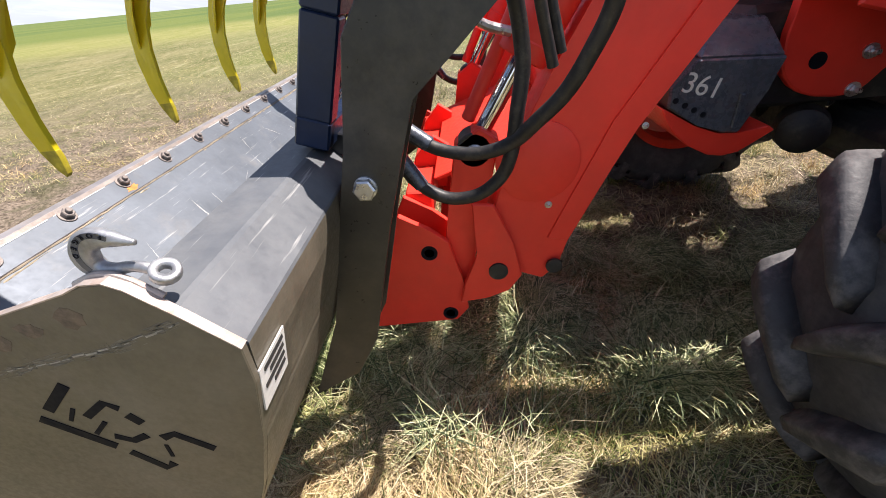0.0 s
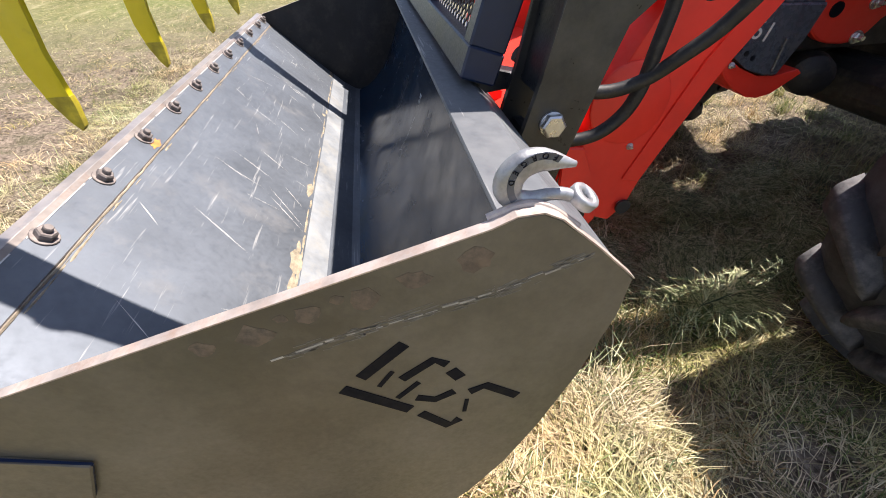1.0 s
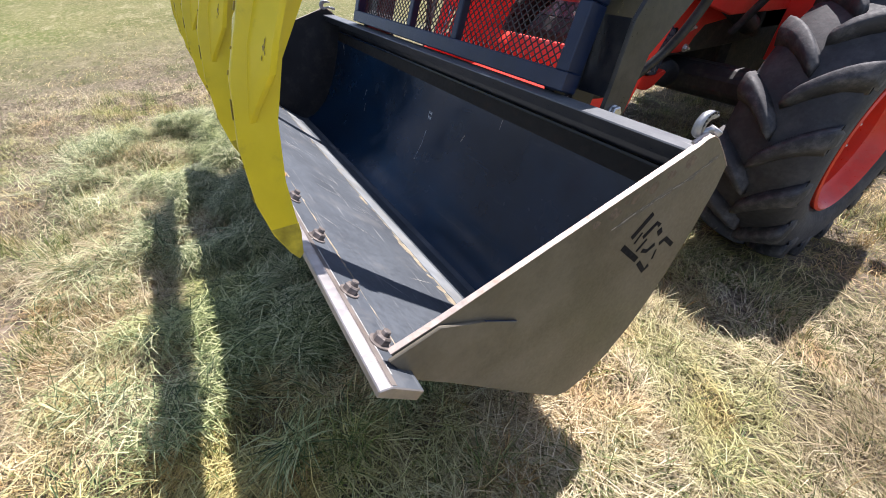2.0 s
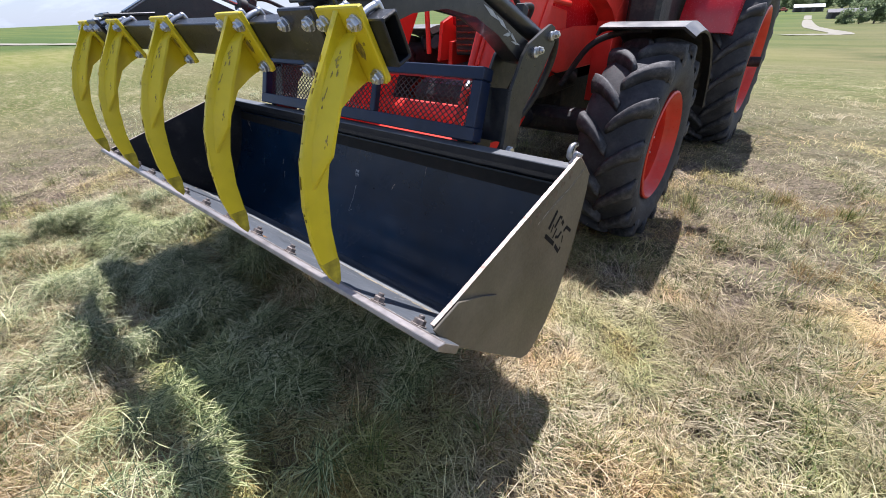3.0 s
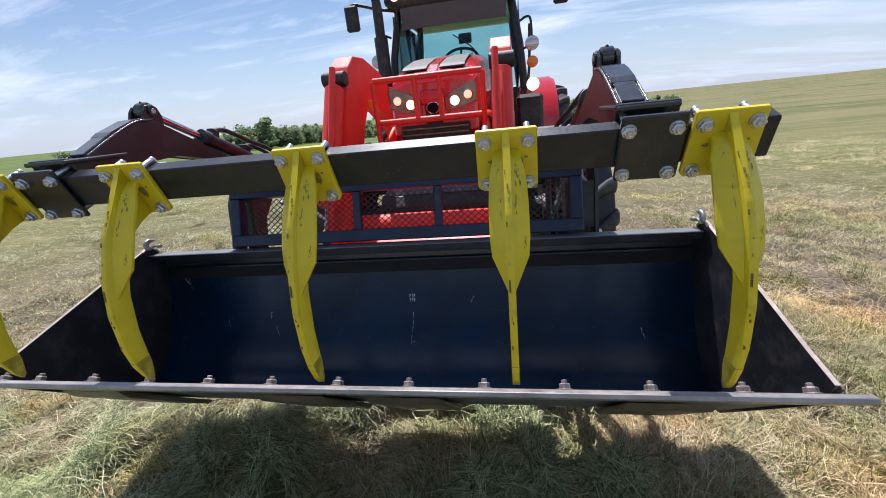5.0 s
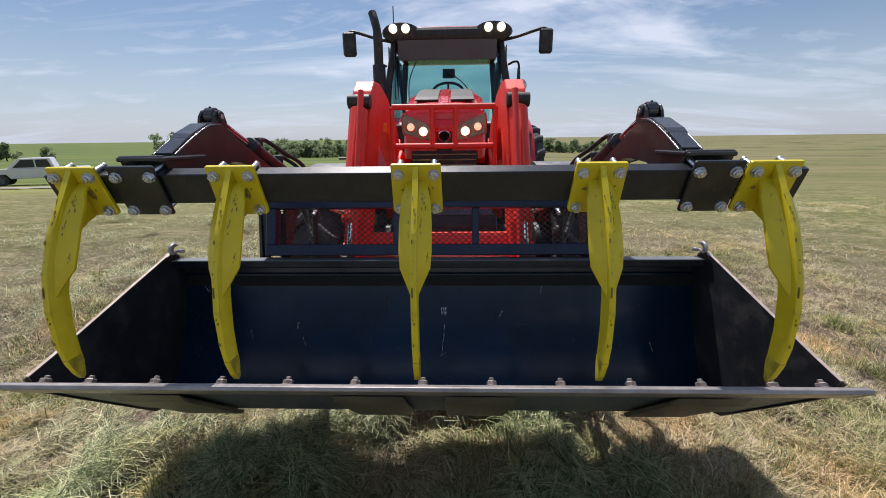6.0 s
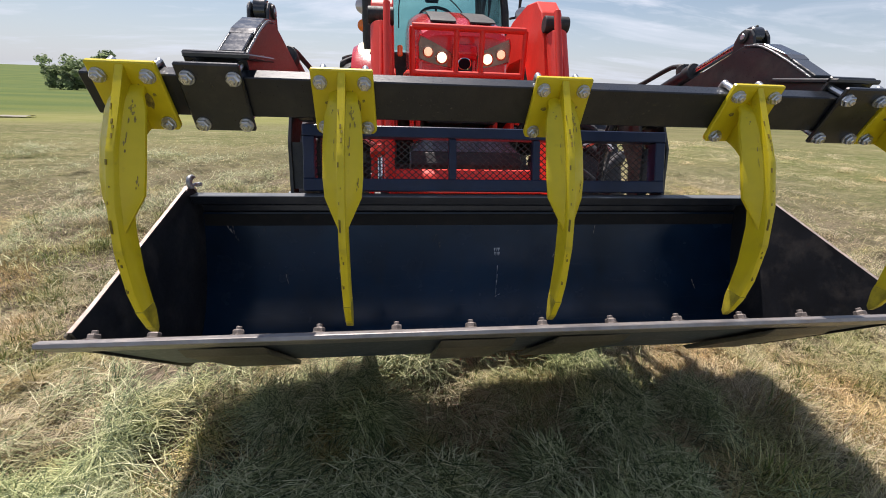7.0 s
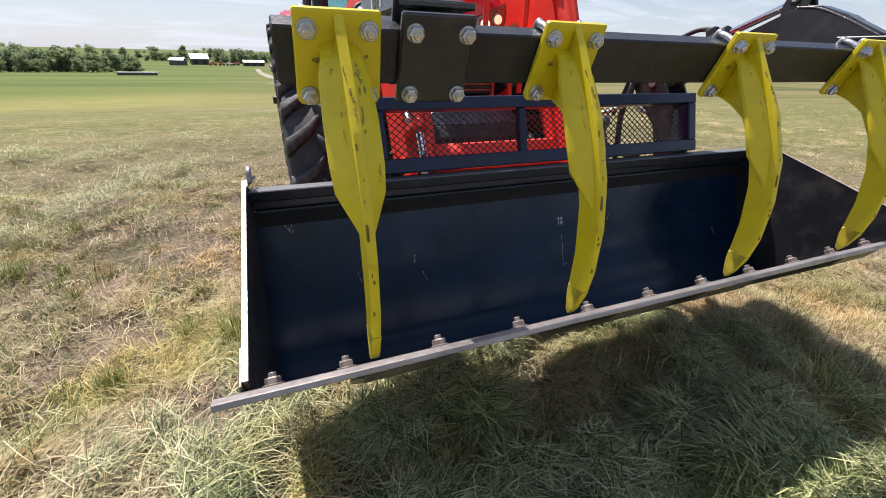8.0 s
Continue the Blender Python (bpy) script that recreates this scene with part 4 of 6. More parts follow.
WING = [(0.058, 1.428, 0.034), (0.028, 1.400, 0.036), (0.002, 1.366, 0.045), (-0.040, 1.298, 0.049), (-0.074, 1.222, 0.049), (-0.086, 1.178, 0.045), (-0.098, 1.130, 0.019), (-0.101, 1.110, 0.009)]


def wing_at(a, u, side, out=0.0012):
    """A place on a gusset's face: a counts rows down the line, u runs from the blade to the rim."""
    i = min(int(a), len(WING) - 2)
    y, z, w = (WING[i][k] + (WING[i + 1][k] - WING[i][k]) * (a - i) for k in range(3))
    d = u * (w - 0.0085)
    return Vector((side * (0.0085 + d + 0.6 * out), y + 0.012 + 0.75 * d - out, z + 0.2 * d))


def wing_bm():
    """The two gussets that fall back from the blade's outer edge like a shallow roof and come to a point."""
    line = WING
    bm = bmesh.new()
    for s_ in (-1, 1):
        rows = []
        for y, z, w in line:
            rows.append([bm.verts.new(c) for c in ((s_ * 0.0085, y + 0.012, z), (s_ * w, y + 0.012 + 0.75 * (w - 0.0085), z + 0.2 * (w - 0.0085)), (s_ * w, y + 0.012 + 0.75 * (w - 0.0085) + 0.010, z + 0.2 * (w - 0.0085)), (s_ * 0.0085, y + 0.026, z))])
        for a, b in zip(rows, rows[1:]):
            for k in range(4):
                bm.faces.new((a[k], a[(k + 1) % 4], b[(k + 1) % 4], b[k]))
        bm.faces.new(rows[0][::-1])
        bm.faces.new(rows[-1])
    return bm


def make_tine():
    t = part("tine", prism(blade_line, -0.009, 0.009, 0.0018), M_YELLOW, bucket, "curved yellow grapple tine with a worn tip", smooth=50)
    part("gusset", bevel(wing_bm(), 0.0015), M_YELLOW, t, smooth=50)
    part("mount_plate", bevel(plate_bm(), 0.003), M_YELLOW, t).matrix_basis = TILT
    part("worn_tip", prism(tip_line, -0.0097, 0.0097, 0.001), M_TIP, t, "paint scuffed off the tip")
    rs = random.Random(5)
    for cx, cz, rx, rz, y in ((0.030, 1.388, 0.013, 0.022, 0.0696), (0.022, 1.420, 0.007, 0.013, 0.0696), (-0.040, 1.398, 0.011, 0.006, 0.0696), (0.050, 1.405, 0.006, 0.004, 0.0696)):
        bm = bmesh.new()
        rim = [bm.verts.new((cx + rx * math.cos(a * 0.5712) * rs.uniform(0.5, 1.15), y, cz + rz * math.sin(a * 0.5712) * rs.uniform(0.5, 1.15))) for a in range(11)]
        bm.faces.new(rim)
        part("rub_mark", bm, M_RUB, t, "brown scuff in the yellow paint").matrix_basis = TILT
    for side, a0, u0, la, lu, n in ((1, 1.75, 0.42, 0.50, 0.16, 9), (1, 2.7, 0.24, 0.5, 0.10, 6), (-1, 1.5, 0.50, 0.25, 0.16, 5), (-1, 2.8, 0.20, 0.5, 0.06, 4), (1, 4.2, 0.70, 0.5, 0.10, 4)):
        for j in range(n):
            bm = bmesh.new()
            ca, cu = a0 + la * rs.uniform(-1, 1), u0 + lu * rs.uniform(-1, 1)
            ra, ru = la * rs.uniform(0.10, 0.34), lu * rs.uniform(0.2, 0.5)
            bm.faces.new([bm.verts.new(wing_at(max(1.0, ca + ra * math.sin(k * 0.6981) * rs.uniform(0.4, 1.3)), max(0.02, min(0.97, cu + ru * math.cos(k * 0.6981) * rs.uniform(0.4, 1.3))), side, 0.0010 + 0.0001 * j)) for k in range(9)])
            part("rub_mark", bm, M_RUB, t, "brown scuff in the yellow paint")
    for k in range(14):
        a = rs.uniform(1.6, 6.4)
        i = int(a)
        p, q = Vector(blade_line[i]), Vector(blade_line[i + 1])
        c = p + (q - p) * (a - i)
        e = c + (q - p).normalized() * rs.choice((0.004, 0.007, 0.012, 0.03))
        n = Vector(((q - p).y, -(q - p).x)).normalized() * -0.0007
        x0 = rs.uniform(-0.0085, 0.002)
        part("chipped_edge", prism([tuple(c - n * 3), tuple(c + n), tuple(e + n), tuple(e - n * 3)], x0, x0 + rs.choice((0.0012, 0.002, 0.0035))), M_YELLOW_WORN, t)
    for bx, bz in ((-0.054, 1.451), (0.054, 1.451), (-0.056, 1.332), (0.056, 1.332)):
        m = TILT @ Matrix.Translation((bx, 0.0698, bz)) @ Vector((0, -1, 0)).to_track_quat("Z", "Y").to_matrix().to_4x4()
        shared("bolt", HEAD, t, m)
    for bx in (-0.054, 0.054):
        part("u_bolt", hose([(bx, 0.087, 1.451), (bx, 0.093, 1.456), (bx, 0.112, 1.4585), (bx, 0.132, 1.457), (bx, 0.145, 1.448), (bx, 0.147, 1.33)], 0.0085, 5), M_ZINC, t, "bright bent clamp rod", smooth=60).matrix_basis = TILT
    return t


def plate_bm():
    bm = bmesh.new()
    pts = [(-0.076, 1.482), (0.076, 1.482), (0.080, 1.322), (0.072, 1.311), (-0.072, 1.311), (-0.080, 1.322)]
    lo = [bm.verts.new((x, 0.070, z)) for x, z in pts]
    hi = [bm.verts.new((x, 0.0855, z)) for x, z in pts]
    bm.faces.new(lo)
    bm.faces.new(hi[::-1])
    for i in range(len(pts)):
        bm.faces.new((lo[i], hi[i], hi[(i + 1) % 6], lo[(i + 1) % 6]))
    return bm


tine = make_tine()
tine.matrix_basis = Matrix.Translation((-1.087, 0, 0))
for x in (-0.583, -0.010, 0.550, 1.060):
    copy_thing(tine, Matrix.Translation((x, 0, 0)))

arm_line = [(0.181, 1.400), (0.147, 1.492), (0.215, 1.510), (0.330, 1.566), (0.440, 1.610), (0.525, 1.618), (0.580, 1.590), (1.085, 1.352), (1.165, 1.318), (1.172, 1.270), (1.130, 1.245),
            (1.060, 1.262), (0.900, 1.372), (0.760, 1.440), (0.600, 1.470), (0.440, 1.462), (0.320, 1.428), (0.230, 1.392)]


def grapple_arm(s):
    x = 0.885
    a = part("grapple_arm", prism(arm_line, s * (x - 0.040), s * (x + 0.040), 0.004), M_ARM, bucket, "black boxed grapple arm with hydraulic cylinder")
    part("cap_plate", box((s * (x - 0.063), 0.100, 1.4935), (s * (x + 0.080), 0.330, 1.5065), 0.003) if s > 0 else box((s * (x + 0.078), 0.100, 1.4935), (s * (x - 0.078), 0.330, 1.5065), 0.003), M_ARM, a)
    part("clamp_plate", box((min(s * 0.822, s * 0.972), 0.0705, 1.311), (max(s * 0.822, s * 0.972), 0.0855, 1.484), 0.004), M_ARM, a, "black bolted clamp plate").matrix_basis = TILT
    part("clamp_back", box((min(s * 0.822, s * 0.972), 0.1375, 1.318), (max(s * 0.822, s * 0.972), 0.150, 1.488), 0.003), M_ARM, a).matrix_basis = TILT
    for bx in (-0.053, 0.053):
        for bz in (1.451, 1.332):
            shared("bolt", HEAD, a, TILT @ Matrix.Translation((s * 0.893 + bx, 0.0703, bz)) @ Vector((0, -1, 0)).to_track_quat("Z", "Y").to_matrix().to_4x4())
        for bz in (1.4585, 1.332):
            part("clamp_stud", rod((s * 0.893 + bx, 0.088, bz), (s * 0.893 + bx, 0.158, bz), 0.009, 8, 0.002), M_ZINC, a).matrix_basis = TILT
    # two cover plates over the arm's sloping front, the upper lapping the lower, with weld beads along their edges
    lap = [(0.312, 1.5575), (0.338, 1.5725), (0.440, 1.612), (0.512, 1.6195), (0.511, 1.6285), (0.438, 1.621), (0.334, 1.5825), (0.307, 1.567)]
    low = [(0.212, 1.5085), (0.322, 1.563), (0.3175, 1.5715), (0.207, 1.517)]
    part("cover_plate", prism(lap, s * (x - 0.034), s * (x + 0.034), 0.002), M_ARM_TOP, a, "glossy black cover plate")
    part("cover_plate", prism(low, s * (x - 0.029), s * (x + 0.029), 0.002), M_ARM_TOP, a, "glossy black cover plate")
    for e in (-1, 1):
        part("weld_bead", hose([(s * (x + e * 0.0375), 0.214, 1.510), (s * (x + e * 0.0375), 0.330, 1.567), (s * (x + e * 0.0375), 0.440, 1.611), (s * (x + e * 0.0375), 0.520, 1.6185)], 0.0042, 6), M_BEAD, a, smooth=60)
    part("lap_bead", hose([(s * (x - 0.031), 0.306, 1.558), (s * x, 0.305, 1.5575), (s * (x + 0.031), 0.306, 1.558)], 0.0038, 5), M_BEAD, a, smooth=60)
    # round drain notch low on the inner flank
    part("drain_notch", rod((s * (x - 0.0395), 0.222, 1.428), (s * (x - 0.0412), 0.222, 1.428), 0.020, 18, 0.0004), M_CUT, a)
    # knuckle lugs, rod eye and cylinder over the arm's back
    lug = [(0.478, 1.612), (0.494, 1.652), (0.516, 1.674), (0.548, 1.678), (0.572, 1.664), (0.586, 1.632), (0.582, 1.588)]
    for e in (-1, 1):
        part("knuckle", prism(lug, s * (x + e * 0.029) - 0.0055, s * (x + e * 0.029) + 0.0055, 0.004), M_ARM, a)
        part("pin_washer", add_lathe(bmesh.new(), [(0.022, -0.003), (0.022, 0.003), (0.016, 0.0045)], frame_to((s * x + e * 0.0375, 0.540, 1.650), (s * x + e * 0.06, 0.540, 1.650)), 16), M_DARK, a)
    part("knuckle_pin", rod((s * (x - 0.044), 0.540, 1.650), (s * (x + 0.044), 0.540, 1.650), 0.013, 12), M_ZINC, a)
    head, tail = Vector((s * x, 0.540, 1.650)), Vector((s * x, 1.262, 1.345))
    d = (tail - head).normalized()
    up = Vector((0, -d.z, d.y))
    if up.z < 0:
        up = -up
    part("rod_eye", rod((s * (x - 0.021), 0.540, 1.650), (s * (x + 0.021), 0.540, 1.650), 0.036, 18), M_ARM_TOP, a, smooth=40)
    part("grease_nipple", rod((s * x, 0.535, 1.682), (s * x, 0.531, 1.690), 0.006, 8), M_DARK, a)
    part("piston_rod", rod(head, head + d * 0.36, 0.0165), M_CHROME, a, "chrome piston rod", smooth=40)
    part("cylinder", rod(head + d * 0.30, tail, 0.034, 18), M_ARM, a, smooth=40)
    part("gland", rod(head + d * 0.295, head + d * 0.345, 0.040, 18), M_DARK, a, smooth=40)
    for u, name in ((0.375, "port_block"), (0.62, "end_port_block")):
        q = head + d * u + up * 0.042
        part(name, box((-0.019, -0.026, -0.020), (0.019, 0.026, 0.020), 0.005, Matrix.Translation(q) @ d.to_track_quat("Y", "Z").to_matrix().to_4x4()), M_DARK, a)
        part("hose_collar", rod(q + up * 0.012, q + up * 0.030 + d * 0.030, 0.013, 10), M_DARK, a)
    q = head + d * 0.375 + up * 0.070 + d * 0.024
    part("hydraulic_hose", hose([q, q + d * 0.07 + up * 0.020, q + d * 0.20 + Vector((-s * 0.03, 0, 0)) + up * 0.012, q + d * 0.38 + Vector((-s * 0.08, 0, -0.01)), tail + Vector((-s * 0.10, 0.03, -0.07)), tail + Vector((-s * 0.12, 0.08, -0.25))], 0.0115), M_HOSE, a, smooth=60)
    q = head + d * 0.62 + up * 0.070 + d * 0.024
    part("hydraulic_hose", hose([q, q + d * 0.05 + up * 0.010, q + d * 0.12 + Vector((-s * 0.06, 0, -0.04)), tail + Vector((-s * 0.07, 0.02, -0.12)), tail + Vector((-s * 0.09, 0.06, -0.27))], 0.0115), M_HOSE, a, smooth=60)
    st = part("sticker", box((min(s * 0.9248, s * 0.9265), 0.415, 1.508), (max(s * 0.9248, s * 0.9265), 0.525, 1.582), 0.0), M_LABEL, a, "white sticker with black print")
    for k in range(9):
        y0 = 0.43 + 0.009 * k
        part("print_bar", box((min(s * 0.9262, s * 0.9272), y0, 1.517), (max(s * 0.9262, s * 0.9272), y0 + (0.003, 0.005, 0.002)[k % 3], 1.545)), M_PRINT, st)
    # jagged grey decal on the arm's flank
    for k, (y0, z0, y1, z1) in enumerate(((0.80, 1.475, 0.90, 1.420), (0.88, 1.440, 0.96, 1.385), (0.93, 1.370, 1.00, 1.370), (0.96, 1.390, 1.04, 1.330), (0.99, 1.345, 1.06, 1.325))):
        p, q = Vector((0, y0, z0)), Vector((0, y1, z1))
        e = (q - p).normalized()
        n = Vector((0, -e.z, e.y)) * (0.009 - 0.001 * k)
        xx = s * (x + 0.0406)
        bm = bmesh.new()
        v = [bm.verts.new((xx, c.y, c.z)) for c in (p, (p + q) / 2 - n, q, (p + q) / 2 + n)]
        w = [bm.verts.new((xx + s * 0.0008, c.y, c.z)) for c in (p, (p + q) / 2 - n, q, (p + q) / 2 + n)]
        bm.faces.new(v)
        bm.faces.new(w[::-1])
        for i in range(4):
            bm.faces.new((v[i], w[i], w[(i + 1) % 4], v[(i + 1) % 4]))
        part("decal_stroke", bm, M_DECAL, a)


for s in (-1, 1):
    grapple_arm(s)


# ---- the front loader ----
loader = thing("front_loader", "red front loader frame with hydraulic cylinders and black hoses", "front loader")
arm_out = [(1.300, 0.425), (1.370, 0.400), (1.420, 0.455), (1.432, 0.545), (1.585, 0.880), (1.760, 1.160), (1.960, 1.480), (2.100, 1.640), (2.500, 1.600), (2.900, 1.420), (3.150, 1.230), (3.300, 1.380), (2.980, 1.700), (2.500, 1.900),
           (2.150, 1.965), (1.930, 1.955), (1.810, 1.880), (1.700, 1.710), (1.440, 1.175), (1.360, 1.030), (1.255, 0.815), (1.200, 0.620), (1.235, 0.500)]
hitch_out = [(0.790, 0.215), (1.085, 0.240), (1.125, 0.290), (1.110, 0.420), (1.075, 0.560), (1.020, 0.605), (0.930, 0.660), (0.900, 0.600), (0.860, 0.45)]
link_out = [(1.150, 0.700), (1.215, 0.690), (1.270, 0.560), (1.300, 0.440), (1.260, 0.380), (1.190, 0.350), (1.100, 0.335), (1.120, 0.420), (1.165, 0.520)]


def ring_pin(x0, x1, y, z, r, parent, mat=None):
    part("pin", rod((x0, y, z), (x1, y, z), r, 16), mat or M_ZINC, parent, smooth=40)
    part("pin_ring", add_lathe(bmesh.new(), [(r * 1.5, -0.004), (r * 1.5, 0.004), (r * 1.1, 0.005)], frame_to((x1, y, z), (x1 + (0.1 if x1 > x0 else -0.1), y, z)), 18), M_DARK, parent)


for s in (-1, 1):
    arm = part("loader_arm", prism(arm_out, s * 0.465, s * 0.598, 0.006), M_RED, loader, "red boxed loader arm")
    # raised seam plate along the arm's flank
    part("seam_plate", prism([(1.375, 0.560), (1.430, 0.548), (1.585, 0.882), (1.755, 1.158), (1.955, 1.478), (1.900, 1.500), (1.690, 1.180), (1.520, 0.900)], s * 0.5985, s * 0.606, 0.002), M_RED, arm)
    part("pivot_boss", add_lathe(bmesh.new(), [(0.115, 0.0), (0.115, 0.007), (0.108, 0.010)], frame_to((s * 0.598, 1.335, 0.80), (s * 0.7, 1.335, 0.80)), 28), M_RED, arm, smooth=40)
    ring_pin(s * 0.46, s * 0.612, 1.400, 0.460, 0.017, arm)
    shared("bolt", HEAD_R, arm, Matrix.Translation((s * 0.599, 1.372, 0.670)) @ Vector((s, 0, 0)).to_track_quat("Z", "Y").to_matrix().to_4x4() @ Matrix.Scale(0.6, 4))
    shared("bolt", HEAD_R, arm, Matrix.Translation((s * 0.607, 1.60, 0.885)) @ Vector((s, 0, 0)).to_track_quat("Z", "Y").to_matrix().to_4x4() @ Matrix.Scale(0.5, 4))
    # quick hitch cheek and link
    for x0, x1 in ((0.585, 0.608), (0.455, 0.475)):
        hp = part("hitch_plate", prism(hitch_out, s * x0, s * x1, 0.003), M_RED, loader, "red quick hitch cheek plate")
    for y, z in ((1.012, 0.525), (1.062, 0.272)):
        part("pin_hole", add_lathe(bmesh.new(), [(0.026, 0), (0.026, 0.003), (0.016, 0.003), (0.014, -0.01)], frame_to((s * 0.608, y, z), (s * 0.7, y, z)), 20), M_CUT, hp)
    lk = part("tilt_link", prism(link_out, s * 0.612, s * 0.630, 0.004), M_RED, loader, "red tilt link")
    ring_pin(s * 0.47, s * 0.633, 1.225, 0.462, 0.020, lk)
    part("link_bar", prism([(1.100, 0.300), (1.150, 0.335), (1.135, 0.42), (1.195, 0.66), (1.235, 0.86), (1.180, 0.90), (1.110, 0.85), (1.075, 0.62), (1.05, 0.45)], s * 0.490, s * 0.575, 0.006), M_RED, loader)
    # tilt cylinder in front of the arm
    lo, hi = Vector((s * 0.535, 1.165, 0.835)), Vector((s * 0.535, 1.720, 1.800))
    d = (hi - lo).normalized()
    cy = part("tilt_cylinder", rod(lo + d * 0.26, hi - d * 0.07, 0.062, 20), M_RED, loader, "red hydraulic cylinder", smooth=40)
    part("piston_rod", rod(lo, lo + d * 0.30, 0.024), M_CHROME, cy, smooth=40)
    part("rod_eye", rod((s * 0.495, lo.y, lo.z), (s * 0.575, lo.y, lo.z), 0.050, 18), M_DARK, cy, smooth=40)
    part("eye_nut", rod((s * 0.575, lo.y, lo.z), (s * 0.590, lo.y, lo.z), 0.022, 14), M_ZINC, cy)
    part("gland", rod(lo + d * 0.255, lo + d * 0.30, 0.066, 20), M_RED, cy, smooth=40)
    part("head_joint", rod((s * 0.460, hi.y, hi.z), (s * 0.612, hi.y, hi.z), 0.048, 16), M_DARK, cy, smooth=40)
    part("steel_pipe", hose([lo + d * 0.36 + Vector((0, -0.05, 0.06)), lo + d * 0.7 + Vector((0, -0.06, 0.05)), hi - d * 0.12 + Vector((0, -0.06, 0.03))], 0.009, 5), M_RED, cy)
    # levelling rod
    part("level_rod", rod((s * 0.50, 1.15, 0.90), (s * 0.50, 1.62, 1.86), 0.020, 12), M_RED, loader, smooth=40)
    # lower lift cylinder under the arm
    part("lift_cylinder", rod((s * 0.405, 2.05, 1.25), (s * 0.405, 2.75, 0.95), 0.050, 18), M_DARK, loader, smooth=40)
    # mount frame at the tractor's flank
    part("mount_tower", prism([(2.95, 0.75), (3.30, 0.75), (3.36, 1.45), (3.20, 1.55), (3.02, 1.40)], s * 0.455, s * 0.60, 0.006), M_RED, loader)
    part("side_plate", prism([(2.095, 1.25), (2.084, 1.11), (2.078, 1.028), (2.089, 0.952), (2.108, 0.910), (2.141, 0.877), (2.178, 0.855), (2.219, 0.843), (2.28, 0.838), (2.335, 0.844), (2.365, 0.872), (2.382, 0.915), (2.45, 0.97), (2.9, 1.0), (2.95, 1.22), (2.3, 1.25)], s * 0.275, s * 0.310, 0.005), M_RED, loader, "red rounded bracket plate")
    for y, z in ((2.325, 0.965), (2.321, 0.859)):
        shared("nut", HEAD_R, loader, Matrix.Translation((s * 0.3105, y, z)) @ Vector((s, 0, 0)).to_track_quat("Z", "Y").to_matrix().to_4x4() @ Matrix.Scale(1.2, 4))
    part("bracket_hole", add_lathe(bmesh.new(), [(0.024, 0), (0.024, 0.003), (0.010, 0.002)], frame_to((s * 0.310, 2.188, 0.949), (s * 0.4, 2.188, 0.949)), 16), M_CUT, loader)

part("torque_tube", rod((-0.464, 1.52, 0.85), (0.464, 1.52, 0.85), 0.085, 24), M_RED, loader, "red cross tube between the arms", smooth=40)
part("hitch_beam", box((-0.455, 0.935, 0.575), (0.455, 1.025, 0.665), 0.006), M_RED, loader, "red quick hitch cross beam")
part("hitch_beam", box((-0.455, 1.000, 0.255), (0.455, 1.070, 0.325), 0.006), M_RED, loader)
part("hitch_tray", prism([(1.03, 0.700), (1.045, 0.690), (1.34, 0.80), (1.335, 0.815)], -0.43, 0.43, 0.003), M_RED, loader, "red sloping plate behind the guard")
for x in (-0.22, 0.22):
    part("hitch_lug", prism([(0.93, 0.58), (1.06, 0.58), (1.08, 0.74), (1.02, 0.78), (0.95, 0.70)], x - 0.012, x + 0.012, 0.003), M_RED, loader)
for s in (-1, 1):
    part("side_panel", prism([(2.12, 1.10), (2.40, 1.03), (3.15, 1.02), (3.15, 1.30), (2.62, 1.32), (2.25, 1.30)], s * 0.440, s * 0.457, 0.006), M_RED, loader, "red loader frame panel")
# hoses of the grapple, at both arms
for s in (-1, 1):
    part("hydraulic_hose", hose([(s * 0.70, 0.96, 0.910), (s * 0.70, 0.98, 0.874), (s * 0.71, 1.012, 0.816), (s * 0.72, 1.088, 0.769), (s * 0.735, 1.167, 0.779), (s * 0.745, 1.223, 0.826), (s * 0.755, 1.248, 0.891), (s * 0.76, 1.258, 0.981), (s * 0.76, 1.268, 1.071), (s * 0.76, 1.261, 1.143), (s * 0.77, 1.245, 1.22), (s * 0.785, 1.24, 1.30)], 0.0165), M_HOSE, loader, "black hydraulic hose in a loop", smooth=60)
    part("hydraulic_hose", hose([(s * 0.70, 0.96, 0.975), (s * 0.70, 0.996, 0.950), (s * 0.71, 1.031, 0.920), (s * 0.725, 1.097, 0.893), (s * 0.745, 1.177, 0.890), (s * 0.765, 1.247, 0.917), (s * 0.80, 1.295, 0.972), (s * 0.83, 1.341, 1.031), (s * 0.86, 1.373, 1.103), (s * 0.885, 1.397, 1.183), (s * 0.915, 1.385, 1.26), (s * 0.945, 1.335, 1.325), (s * 0.955, 1.29, 1.345)], 0.0165), M_HOSE, loader, "black hydraulic hose rising beside the bracket", smooth=60)
    for y0, z0, y1, z1, x1 in ((0.988, 0.956, 1.060, 0.907, 0.716), (0.976, 0.882, 1.030, 0.798, 0.712)):
        part("hose_sleeve", rod((s * 0.700, y0, z0), (s * x1, y1, z1), 0.0190, 12), M_GREY, loader, "grey hose end sleeve", smooth=40)
    part("steel_pipe", hose([(s * 0.68, 1.02, 1.15), (s * 0.66, 1.10, 1.19), (s * 0.60, 1.20, 1.14), (s * 0.57, 1.26, 1.12)], 0.012, 5), M_ZINC, loader)

# ---- the tractor ----
tractor = thing("tractor", "red farm tractor with cab, lit headlamps and big black tyres", "tractor", at=(0, 0, 0))
TX = 0.03


